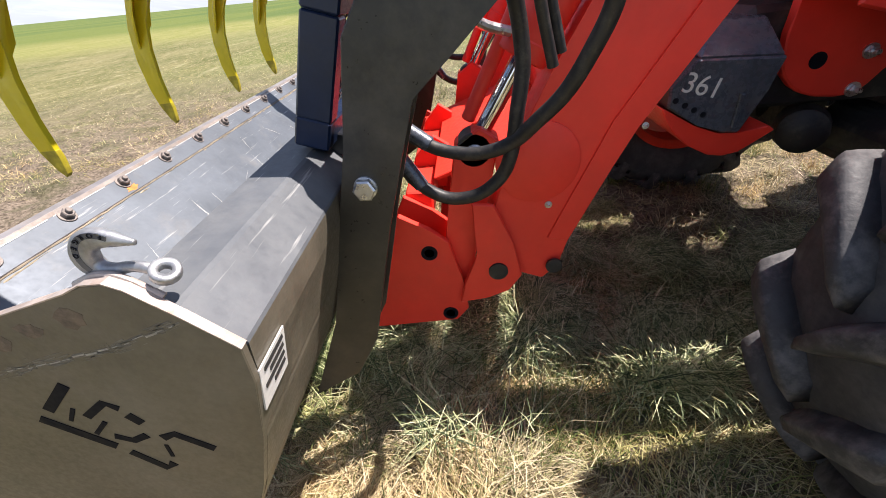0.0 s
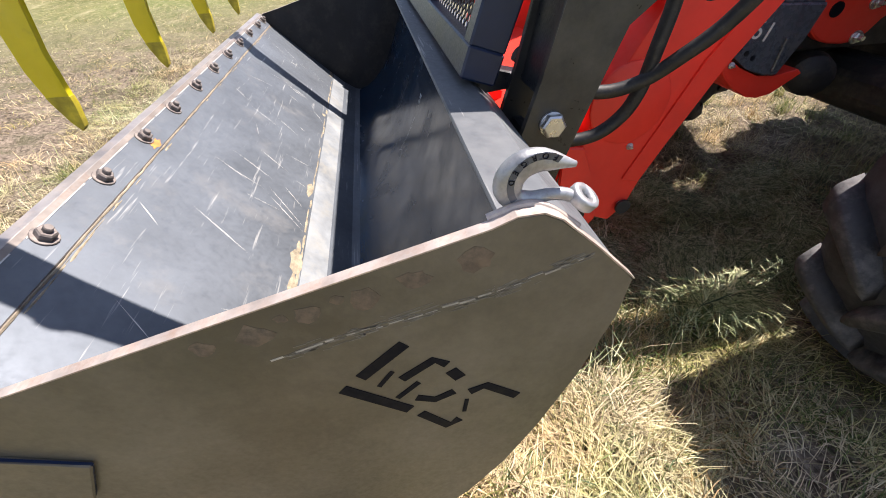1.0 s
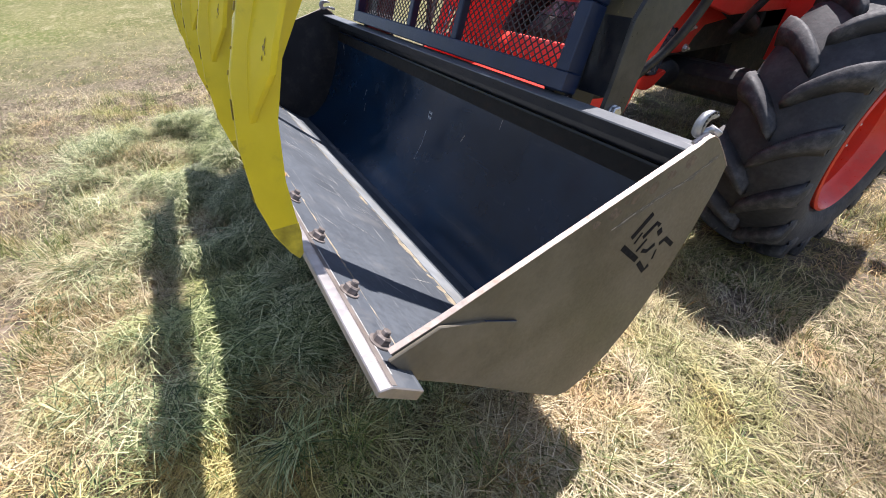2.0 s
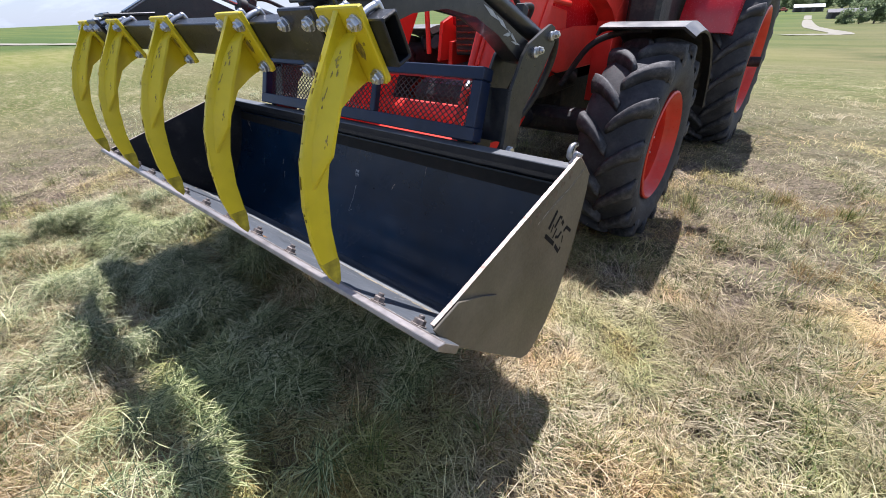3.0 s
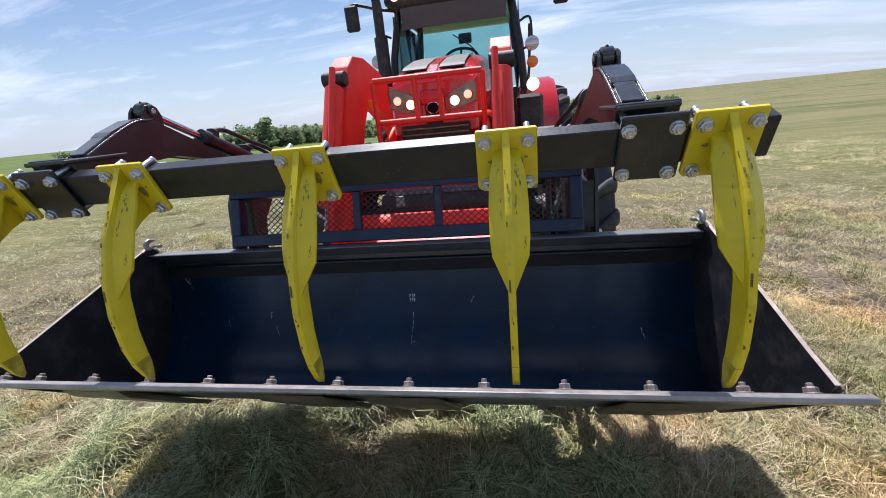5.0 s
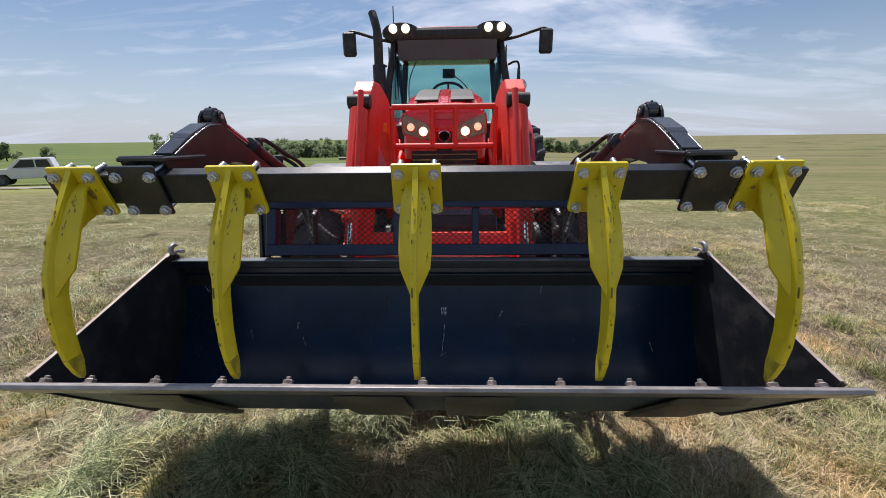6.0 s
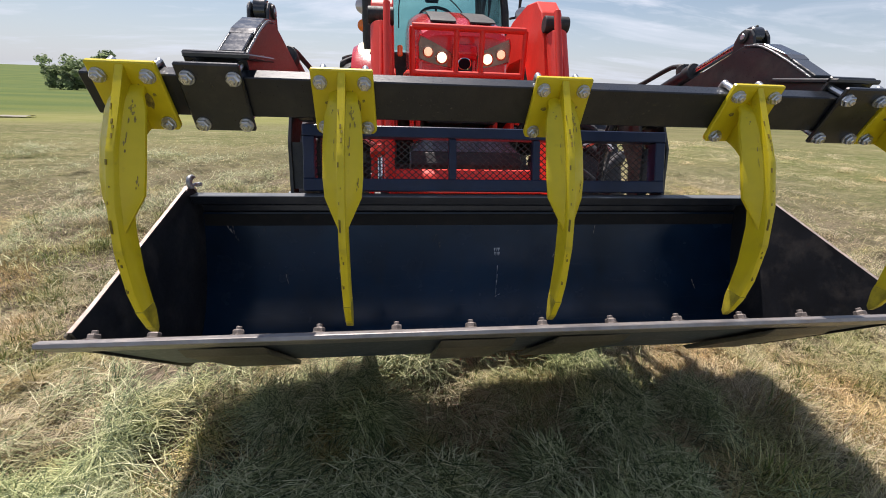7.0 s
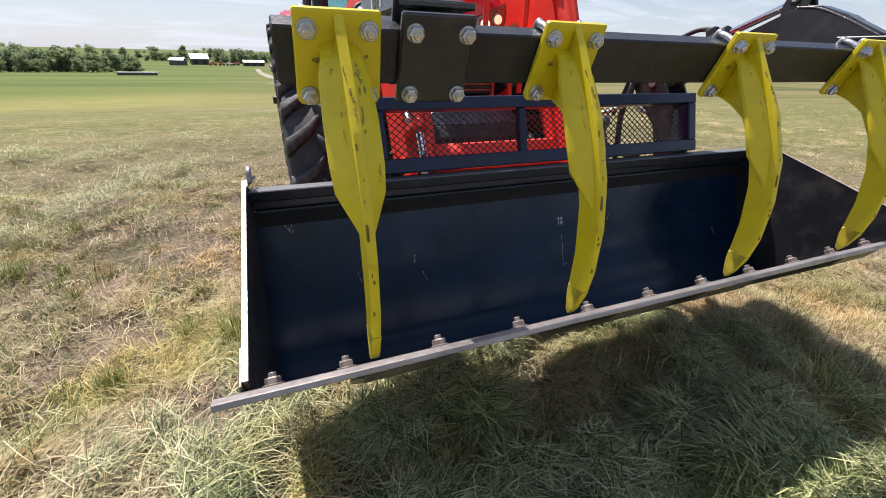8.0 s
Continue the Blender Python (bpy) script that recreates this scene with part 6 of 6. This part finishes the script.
for a in (90, 210, 330):
    part("wheel_spoke", rod((TX, 4.40, 2.12), (TX + 0.19 * math.cos(radians(a)), 4.40 + 0.14 * math.sin(radians(a)), 2.13 + 0.12 * math.sin(radians(a))), 0.013, 8), M_DARK, cab)
part("steering_column", rod((TX, 4.24, 1.95), (TX, 4.40, 2.12), 0.035, 10), M_DARK, cab)
part("driver_seat", box((TX - 0.24, 4.78, 1.62), (TX + 0.24, 5.22, 1.80), 0.05), M_DARK, cab, "empty dark driver seat")
part("seat_back", box((TX - 0.22, 5.16, 1.78), (TX + 0.22, 5.26, 2.12), 0.04), M_DARK, cab)
part("cab_screen", box((TX - 0.09, 5.18, 2.40), (TX + 0.09, 5.21, 2.53), 0.015), M_DARK, cab)
part("wiper", hose([(TX + 0.36, 3.81, 1.90), (TX + 0.20, 3.85, 2.15), (TX - 0.02, 3.90, 2.32)], 0.006, 4), M_DARK, cab)
part("antenna_cable", hose([(TX - 0.36, 3.90, 2.42), (TX - 0.44, 3.85, 2.20), (TX - 0.45, 3.82, 1.95)], 0.006, 4), M_DARK, cab)
# exhaust stack and its slotted heat shield
stack = part("exhaust", add_sweep(bmesh.new(), spline([(TX - 0.74, 3.58, 1.75), (TX - 0.74, 3.58, 2.3), (TX - 0.74, 3.58, 2.62), (TX - 0.76, 3.60, 2.74), (TX - 0.80, 3.66, 2.86)], 5), [0.050] * 11 + [0.045] * 10, 14), M_DARK, tractor, "black upright exhaust stack", smooth=40)
part("heat_shield", add_lathe(bmesh.new(), [(0.068, 0), (0.070, 0.01), (0.070, 0.60), (0.066, 0.61)], Matrix.Translation((TX - 0.74, 3.58, 1.72)), 18), M_DARK, stack, smooth=40)
part("antenna", rod((TX - 0.60, 3.80, 2.0), (TX - 0.60, 3.86, 2.98), 0.006, 8, 0.001), M_DARK, tractor)
# lamp cluster beside the cab, amber indicators
for s in (-1, 1):
    part("lamp_post", hose([(TX + s * 0.66, 3.70, 1.45), (TX + s * 0.76, 3.62, 1.80), (TX + s * 0.78, 3.60, 2.28)], 0.014, 4), M_DARK, tractor)
    for z, r, mat, lab in ((2.10, 0.062, M_LENS, "round work lamp"), (1.93, 0.05, M_ORANGE, "amber indicator"), (1.72, 0.058, M_LAMP, "lit round work lamp")):
        part("side_lamp", add_lathe(bmesh.new(), [(r * 0.6, -0.07), (r * 1.1, -0.03), (r * 1.1, 0.0), (r, 0.004), (r * 0.6, 0.012)], Matrix.Translation((TX + s * 0.80, 3.56, z)) @ pose(0, 0, 0, 90, 0, 0), 20), mat, tractor, lab, smooth=35)
    part("marker_lamp", box((TX + s * 0.435, 2.02, 1.60) if s > 0 else (TX + s * 0.435 - 0.035, 2.02, 1.60), (TX + s * 0.435 + 0.035, 2.04, 1.67) if s > 0 else (TX + s * 0.435, 2.04, 1.67), 0.008), M_ORANGE, tractor, "small amber marker lamp")
# blue-grey tool box on the flank beside the cab
part("tool_box", box((TX + 0.62, 3.05, 1.05), (TX + 0.86, 3.35, 1.62), 0.03), M_DARK, tractor)
part("blue_cap", add_lathe(bmesh.new(), [(0.035, 0), (0.035, 0.03), (0.025, 0.035)], Matrix.Translation((TX + 0.80, 3.60, 1.10)), 14), material("blue_plastic", (0.02, 0.08, 0.35), 0.4), tractor, "blue filler cap")
part("engine_block", box((TX - 0.22, 2.3, 0.85), (TX + 0.22, 3.75, 1.30), 0.03), M_DARK, tractor)


# ---- far things ----
def tree_kind(seed, h):
    """A broadleaf tree: tapered trunk, limbs, crown of many small leaf clumps."""
    rg = random.Random(seed)
    t = thing("tree", "full green broadleaf tree at the field's far edge", "tree", "distant trees")
    bm = bmesh.new()
    add_sweep(bm, spline([(0, 0, -0.4), (0.03 * h, 0, 0.2 * h), (0.0, 0.02 * h, 0.45 * h), (0.02 * h, 0, 0.75 * h)], 4), [h * 0.03 * (1 - 0.065 * i) for i in range(13)], 7)
    for k in range(6):
        a, z = rg.uniform(0, 6.28), h * rg.uniform(0.2, 0.5)
        e = Vector((math.cos(a), math.sin(a), 0)) * h * rg.uniform(0.18, 0.32) + Vector((0, 0, z + h * 0.22))
        add_sweep(bm, spline([(0, 0, z), (Vector((0, 0, z)) + e) / 2 + Vector((0, 0, -0.02 * h)), e], 3), [0.012 * h - 0.0015 * h * i for i in range(7)], 5)
    part("trunk", bm, M_BARK, t)
    vs, fs = [], []
    lobes = [(Vector((rg.gauss(0, 0.17), rg.gauss(0, 0.17), rg.uniform(0.14, 0.84))) * h, h * rg.uniform(0.10, 0.19)) for _ in range(22)]
    for c, r in lobes:
        for _ in range(78):
            d = Vector((rg.gauss(0, 1), rg.gauss(0, 1), rg.gauss(0, 0.8))).normalized()
            p = c + d * r * rg.uniform(0.55, 1.08)
            if p.z < 0.02 * h:
                continue
            u = Vector((rg.gauss(0, 1), rg.gauss(0, 1), rg.gauss(0, 1))).normalized()
            v = d.cross(u).normalized()
            w = v.cross(d + u * 0.6).normalized()
            sz = h * rg.uniform(0.026, 0.052)
            o = len(vs)
            vs += [tuple(p + v * sz), tuple(p + w * sz * 0.8), tuple(p - v * sz), tuple(p - w * sz * 0.8)]
            fs.append((o, o + 1, o + 2, o + 3))
    me = bpy.data.meshes.new("crown")
    me.from_pydata(vs, [], fs)
    me.materials.append(M_LEAF)
    cr = new("crown", me)
    cr.parent = t
    return t


def polar(az, r):
    x, y = r * math.sin(radians(az)), r * math.cos(radians(az))
    return x, y, float(lie(x, y))


kinds = [tree_kind(11, 7.0), tree_kind(12, 8.5), tree_kind(13, 6.0), tree_kind(14, 9.5)]
rt = random.Random(21)
spots = []
for i in range(44):                                   # wood beyond the green field
    az = -33.5 + 19.8 * i / 43 + rt.uniform(-0.3, 0.3)
    spots.append((az, rt.uniform(170, 200), 1.02 - 0.30 * i / 43 + rt.uniform(-0.16, 0.16)))
for az, r, k in ((-35.6, 150, 0.95), (-34.4, 147, 1.10), (-33.1, 150, 1.28), (-31.9, 152, 1.22), (-45.4, 230, 0.9), (-51.5, 240, 0.85), (-49.8, 238, 0.95), (-48.3, 242, 0.9)):
    spots.append((az, r, k))
for i in range(46):                                   # long row behind the farm and beyond
    az = -6.0 + 25.5 * i / 45 + rt.uniform(-0.3, 0.3)
    spots.append((az, rt.uniform(325, 360) if az < 1.5 else rt.uniform(215, 245), rt.uniform(0.8, 1.1) * (1.15 if az < 1.5 else 1.0 if i < 34 else 0.78)))
for i in range(9):
    spots.append((-12.5 + 0.7 * i, 370, rt.uniform(0.7, 0.9)))
for i in range(30):
    spots.append((-36 + 1.35 * i, rt.uniform(420, 480), rt.uniform(0.95, 1.35)))
for az, r, k in ((1.6, 120, 0.40), (2.6, 122, 0.48), (3.6, 124, 0.50), (5.0, 130, 0.40)):
    spots.append((az, r, k))
for i, (az, r, k) in enumerate(spots):
    x, y, z = polar(az, r)
    m = Matrix.Translation((x, y, z - 0.1)) @ pose(0, 0, 0, 0, 0, rt.uniform(0, 360)) @ Matrix.Diagonal((k * 1.15, k * 1.15, k * 0.92, 1))
    src = kinds[i % 4]
    if i < 4:
        src.matrix_basis = m
    else:
        c = copy_thing(src, Matrix())
        c.matrix_basis = m


def gable(name, label, w, d, h, rise, wall, roof_mat, at, turn, doors=2):
    b = thing(name, label, "farm building", at=at)
    b.rotation_euler = (0, 0, radians(turn))
    part("wall", prism([(-d / 2, 0), (d / 2, 0), (d / 2, h), (0, h + rise), (-d / 2, h)], -w / 2, w / 2), wall, b)
    for s in (-1, 1):
        n = Vector((0, s * rise, d / 2)).normalized()
        part("roof", prism([(s * (d / 2 + 0.35), h - 0.15), (0, h + rise + 0.12), (0, h + rise + 0.27), (s * (d / 2 + 0.35), h)], -w / 2 - 0.3, w / 2 + 0.3), roof_mat, b)
    for k in range(doors):
        x = -w / 2 + w * (k + 0.5) / doors
        part("door", box((x - 1.2, -d / 2 - 0.06, 0), (x + 1.2, -d / 2 - 0.005, min(h - 0.3, 2.6))), M_WALLD if wall is not M_WALLD else M_DARK, b)
    return b


gable("barn", "white gabled barn with a pale metal roof in the farmyard", 9, 8, 3.2, 2.4, M_WALLD, M_ROOF, polar(-7.6, 300), 14)
gable("grey_shed", "grey open-fronted machine shed in the farmyard", 7, 6, 2.6, 1.0, M_GREY, M_ROOF, polar(-9.7, 285), -10, 1)
gable("long_shed", "long dark farm shed with a pale roof", 11, 6, 2.0, 0.9, M_WALLD, M_ROOF, polar(-2.0, 280), 8, 3)
gable("low_shed", "low dark shed beside the track", 9, 5, 1.9, 0.7, M_WALLD, M_WALLD, polar(1.0, 205), 5, 2)
for az, r, mat, sx in ((-6.3, 282, M_REDIRON, 4.0), (-5.4, 280, M_REDIRON, 3.2), (-4.6, 282, M_WALLW, 3.4), (-3.9, 284, M_REDIRON, 3.6)):
    x, y, z = polar(az, r)
    im = thing("farm_implement", "faded farm implement parked in the yard", "farm machine", "yard machines", at=(x, y, z))
    part("chassis", box((-sx / 2, -0.9, 0.45), (sx / 2, 0.9, 1.3), 0.1), mat, im)
    part("mast", box((-sx / 4, -0.4, 1.3), (sx / 5, 0.4, 1.9), 0.08), mat, im)
    for wx in (-sx / 3, sx / 3):
        part("implement_wheel", rod((wx, -1.0, 0.45), (wx, -0.85, 0.45), 0.45, 16), M_TYRE, im)
x, y, z = polar(-14.0, 120)
tr = thing("low_trailer", "low flat trailer with a pale deck at the field's edge", "trailer", at=(x, y, z))
part("deck", box((-4.0, -1.0, 0.55), (4.0, 1.0, 0.75), 0.03), M_WALLW, tr)
part("undercarriage", box((-3.8, -0.8, 0.1), (3.6, 0.8, 0.54), 0.03), M_WALLD, tr)


def pickup(at, turn):
    """White crew-cab pickup, nose along -x."""
    p = thing("pickup_truck", "white pickup truck parked on the gravel track", "pickup truck", at=at)
    p.rotation_euler = (0, 0, radians(turn))

    def side(name, pts, y0, y1, mat, w=0.02, parent=p):
        bm = bmesh.new()
        lo = [bm.verts.new((x, y0, z)) for x, z in pts]
        hi = [bm.verts.new((x, y1, z)) for x, z in pts]
        bm.faces.new(lo)
        bm.faces.new(hi[::-1])
        for i in range(len(pts)):
            bm.faces.new((lo[i], hi[i], hi[(i + 1) % len(pts)], lo[(i + 1) % len(pts)]))
        return part(name, bevel(bm, w), mat, parent)

    side("body", [(-2.9, 0.55), (-2.85, 1.05), (-1.6, 1.18), (2.75, 1.18), (2.85, 1.10), (2.85, 0.60), (2.45, 0.55), (2.3, 0.85), (1.5, 0.85), (1.35, 0.5), (-1.35, 0.5), (-1.5, 0.85), (-2.3, 0.85), (-2.45, 0.55)], -0.98, 0.98, M_TRUCK, 0.03)
    c = side("cabin", [(-1.5, 1.15), (-0.75, 1.88), (0.85, 1.90), (1.05, 1.15)], -0.88, 0.88, M_TRUCK, 0.05)
    for s in (-1, 1):
        y0, y1 = (0.875, 0.89) if s > 0 else (-0.89, -0.875)
        side("window", [(-1.15, 1.25), (-0.65, 1.78), (0.0, 1.78), (0.0, 1.25)], y0, y1, M_DARK, 0, c)
        side("window", [(0.08, 1.25), (0.08, 1.78), (0.72, 1.78), (0.88, 1.25)], y0, y1, M_DARK, 0, c)
        for wx in (-1.9, 1.9):
            wl = part("road_wheel", rod((wx, s * 0.80, 0.42), (wx, s * 1.0, 0.42), 0.42, 24), M_TYRE, p, smooth=40)
            part("rim", rod((wx, s * 0.99, 0.42), (wx, s * 1.01, 0.42), 0.25, 18), M_GREY, wl)
    side("bumper", [(2.84, 0.55), (3.0, 0.55), (3.0, 0.78), (2.84, 0.78)], -0.9, 0.9, M_GREY)
    side("tail_lamp", [(2.845, 0.85), (2.87, 0.85), (2.87, 1.12), (2.845, 1.12)], 0.80, 0.95, M_REDIRON, 0)
    side("tail_lamp", [(2.845, 0.85), (2.87, 0.85), (2.87, 1.12), (2.845, 1.12)], -0.95, -0.80, M_REDIRON, 0)


px_, py_, pz_ = polar(-47.2, 41.0)
pickup((px_, py_, pz_ + 0.06), 35)


# ---- grass, straw and hay ----
def flow(x, y):
    """The way that the mower combed the straw at each place."""
    return 0.5 + 1.1 * np.sin(0.8 * x + 0.6 * np.sin(1.1 * y)) + 0.9 * np.sin(1.3 * y - 0.7 * x + 1.0)


def patchy(x, y, s, ph):
    return np.sin(s * x + 1.7 * np.sin(0.8 * s * y + ph)) * np.cos(s * 0.9 * y + 1.3 * np.sin(0.7 * s * x - ph)) + 0.45 * np.sin(3.1 * s * x + ph) * np.sin(2.7 * s * y - ph)


def blades(name, n, place, length, width, lean, flat, mat, seed, label, curl=0.45, comb=0.6, lift=0.05):
    """Many bent, tapering blades as one mesh, in two bending lengths each."""
    g = np.random.default_rng(seed)
    x, y = place(g, n)
    if mat is not M_HAY:
        # bare, trodden places where the soil shows, and hollows with little on them
        bare = smooth01(0.62, 0.74, 0.65 * cloudy(x, y, 1.3, 40.0) + 0.35 * cloudy(x, y, 4.1, 60.0))
        gap = np.maximum(0.92 * bare, 0.90 * smooth01(0.006, -0.030, tussocks(x, y)))
    else:
        gap = 0.93 * smooth01(0.54, 0.42, 0.55 * cloudy(x, y, 3.8, 51.0) + 0.45 * cloudy(x, y, 8.0, 52.0))
    if mat in (M_LOOSE, M_STRAW):
        # greener, less strawy grass beside the front wheel
        gap = np.maximum(gap, (0.55 if mat is M_LOOSE else 0.20) * smooth01(0.75, 1.0, x) * smooth01(2.6, 2.2, x) * smooth01(0.75, 1.05, y))
    keep = g.random(len(x)) > gap
    x, y = x[keep], y[keep]
    n = len(x)
    z = lie(x, y)
    if mat is M_HAY:
        z = z + 0.10 * smooth01(0.40, 0.62, 0.55 * cloudy(x, y, 3.8, 51.0) + 0.45 * cloudy(x, y, 8.0, 52.0))
    a = np.where(g.random(n) < comb, flow(x, y) + 5.0 * (cloudy(x, y, 3.4, 15.0) - 0.5) + g.normal(0, 0.5, n), g.uniform(0, 2 * math.pi, n))
    ln = g.uniform(*length, n) * g.uniform(0.7, 1.15, n) * (0.72 + 0.7 * cloudy(x, y, 2.6, 90.0))
    wd = g.uniform(*width, n)
    flat_ = g.random(n) < flat
    tilt = np.where(flat_, g.uniform(1.20, 1.56, n), g.uniform(*lean, n))
    d = np.stack([np.cos(a), np.sin(a)], 1)
    bend = g.normal(0, 0.35, n)
    h0 = np.where(flat_, g.uniform(0.0, 1.0, n) ** 2 * lift, -0.012)
    bows = g.uniform(0.4, 1.6, n) * curl
    base = np.stack([x, y], 1)
    out = np.zeros((n, 5, 3), np.float32)
    pos, hz = base.copy(), z + h0
    for k, (share, w) in enumerate(((0.0, 1.0), (0.52, 0.8), (0.48, 0.0))):
        aa = a + bend * k * 0.75
        dd = np.stack([np.cos(aa), np.sin(aa)], 1)
        sd = np.stack([-np.sin(aa), np.cos(aa)], 1)
        tt = np.minimum(tilt + bows * (k - 1) * 1.2, 1.85) if k else tilt
        pos = pos + dd * (ln * share * np.sin(tt))[:, None]
        hz = np.maximum(hz + ln * share * np.cos(tt), z - 0.012)
        for q, sg in enumerate((0.5, -0.5) if k < 2 else (0.0,)):
            out[:, 2 * k + q, :2] = pos + sd * (wd * w * sg)[:, None]
            out[:, 2 * k + q, 2] = hz
    me = bpy.data.meshes.new(name)
    me.vertices.add(n * 5)
    me.vertices.foreach_set("co", out.ravel())
    o = (np.arange(n) * 5)[:, None]
    loops = np.concatenate([o + np.array([[0, 1, 3, 2]]), o + np.array([[2, 3, 4]])], 1).astype(np.int32).ravel()
    starts = np.stack([np.arange(n) * 7, np.arange(n) * 7 + 4], 1).astype(np.int32).ravel()
    me.loops.add(len(loops))
    me.loops.foreach_set("vertex_index", loops)
    me.polygons.add(n * 2)
    me.polygons.foreach_set("loop_start", starts)
    me.update(calc_edges=True)
    me.materials.append(mat)
    return tagged(new(name, me), label, "grass", kind="stuff")


def near_field(thr, s, ph, keep=0.35):
    """Denser round the bucket, thinner towards the rim."""
    def go(g, n):
        inner = g.random(n) < 0.62
        x = np.where(inner, g.uniform(-2.9, 2.7, n), g.uniform(-4.6, 4.6, n))
        y = np.where(inner, g.uniform(-1.1, 2.0, n), g.uniform(-1.8, 4.8, n))
        k = (patchy(x, y, s, ph) > thr) | (g.random(n) < keep)
        return x[k], y[k]
    return go


def tuft_field(count, spread, x0, x1, y0, y1, seed):
    h = np.random.default_rng(seed)
    cx, cy = h.uniform(x0, x1, count), h.uniform(y0, y1, count)
    size = h.uniform(0.4, 1.5, count)

    def go(g, n):
        i = g.integers(0, count, n)
        return cx[i] + g.normal(0, spread, n) * size[i], cy[i] + g.normal(0, spread, n) * size[i]
    return go


def ring_field(r0, r1):
    def go(g, n):
        r = r0 * (r1 / r0) ** g.random(n)
        a = g.uniform(0, 2 * math.pi, n)
        return r * np.cos(a), 0.8 + r * np.sin(a)
    return go


def windrow(g, n):
    """Raked hay: a heap that runs out from under the bucket, and a second strip further back in the field."""
    x = g.uniform(-2.5, 1.0, n)
    y = np.where(x < -1.4, -0.10 + 0.25 * (x + 1.4), 0.05 + 0.10 * (x + 0.5)) + g.normal(0, 0.40, n)
    u = g.random(n)
    far = g.random(n) < 0.02
    under = g.random(n) < 0.16
    x, y = np.where(under, g.uniform(-0.1, 0.85, n), x), np.where(under, g.uniform(1.25, 3.0, n), y)
    return np.where(far, -4.0 + 1.8 * u + g.normal(0, 0.22, n), x), np.where(far, 2.0 + 3.6 * u + g.normal(0, 0.22, n), y)


blades("straw", 380000, near_field(0.0, 2.1, 0.4, 0.40), (0.04, 0.14), (0.0018, 0.0040), (0.5, 1.2), 0.62, M_STRAW, 1, "flattened dry straw stubble", comb=0.50, lift=0.035)
blades("loose_straw", 170000, near_field(0.0, 1.7, 2.2, 0.45), (0.05, 0.18), (0.0016, 0.0033), (0.8, 1.4), 0.78, M_LOOSE, 11, "loose bleached straw lying on the stubble", curl=0.6, comb=0.45, lift=0.045)
blades("grass", 240000, near_field(0.25, 2.6, 1.9, 0.25), (0.03, 0.10), (0.0020, 0.0042), (0.1, 0.95), 0.30, M_GREEN, 2, "short green and yellowing grass", comb=0.4)
blades("hay", 180000, windrow, (0.06, 0.20), (0.0019, 0.0042), (0.5, 1.35), 0.66, M_HAY, 3, "pale green cut hay in a raked strip", curl=0.8, comb=0.40, lift=0.08)
blades("wheel_grass", 16000, lambda g, n: (g.uniform(0.8, 2.4, n), g.uniform(0.9, 3.2, n)), (0.03, 0.10), (0.0011, 0.0024), (0.3, 1.2), 0.40, M_GREEN, 61, "green and yellowing grass beside the front wheel", curl=0.7, comb=0.3, lift=0.05)
blades("stalks", 8000, near_field(0.1, 1.3, 0.8, 0.3), (0.10, 0.24), (0.0018, 0.0032), (0.0, 0.7), 0.1, M_LOOSE, 4, "single standing dry stalks", curl=0.3, comb=0.2)
blades("green_tufts", 34000, tuft_field(280, 0.05, -4.2, 3.6, -1.4, 4.4, 7), (0.06, 0.17), (0.0020, 0.0044), (0.05, 0.8), 0.05, M_GREEN, 8, "standing tufts of green grass", comb=0.1)
blades("dry_tufts", 46000, tuft_field(400, 0.055, -4.2, 3.6, -1.4, 4.4, 9), (0.05, 0.16), (0.0016, 0.0034), (0.1, 0.95), 0.10, M_STRAW, 10, "standing tufts of dry grass", comb=0.1)
blades("rusty_tufts", 16000, tuft_field(120, 0.075, -3.6, 3.4, -1.3, 3.6, 23), (0.05, 0.15), (0.0016, 0.0034), (0.1, 0.9), 0.10, M_RUSTY, 24, "low tufts of orange-brown dry grass", comb=0.1)
blades("straw_heaps", 34000, tuft_field(200, 0.17, 1.8, 11.0, 0.5, 12.0, 41), (0.06, 0.18), (0.0026, 0.0052), (0.6, 1.3), 0.70, M_LOOSE, 42, "pale heaps of dry straw over the field", comb=0.3)
blades("straw_clumps", 26000, tuft_field(190, 0.14, -8.0, -2.0, 0.8, 8.0, 57), (0.05, 0.15), (0.0026, 0.0050), (0.6, 1.3), 0.70, M_HAY, 58, "yellow-green clumps of cut hay over the field", comb=0.3)
blades("far_straw", 100000, ring_field(3.6, 13), (0.04, 0.12), (0.0026, 0.0056), (0.6, 1.2), 0.75, M_STRAW, 5, "dry straw over the open field")
blades("far_grass", 86000, ring_field(3.6, 15), (0.03, 0.09), (0.0028, 0.0060), (0.4, 1.1), 0.60, M_GREEN, 6, "green grass over the open field")
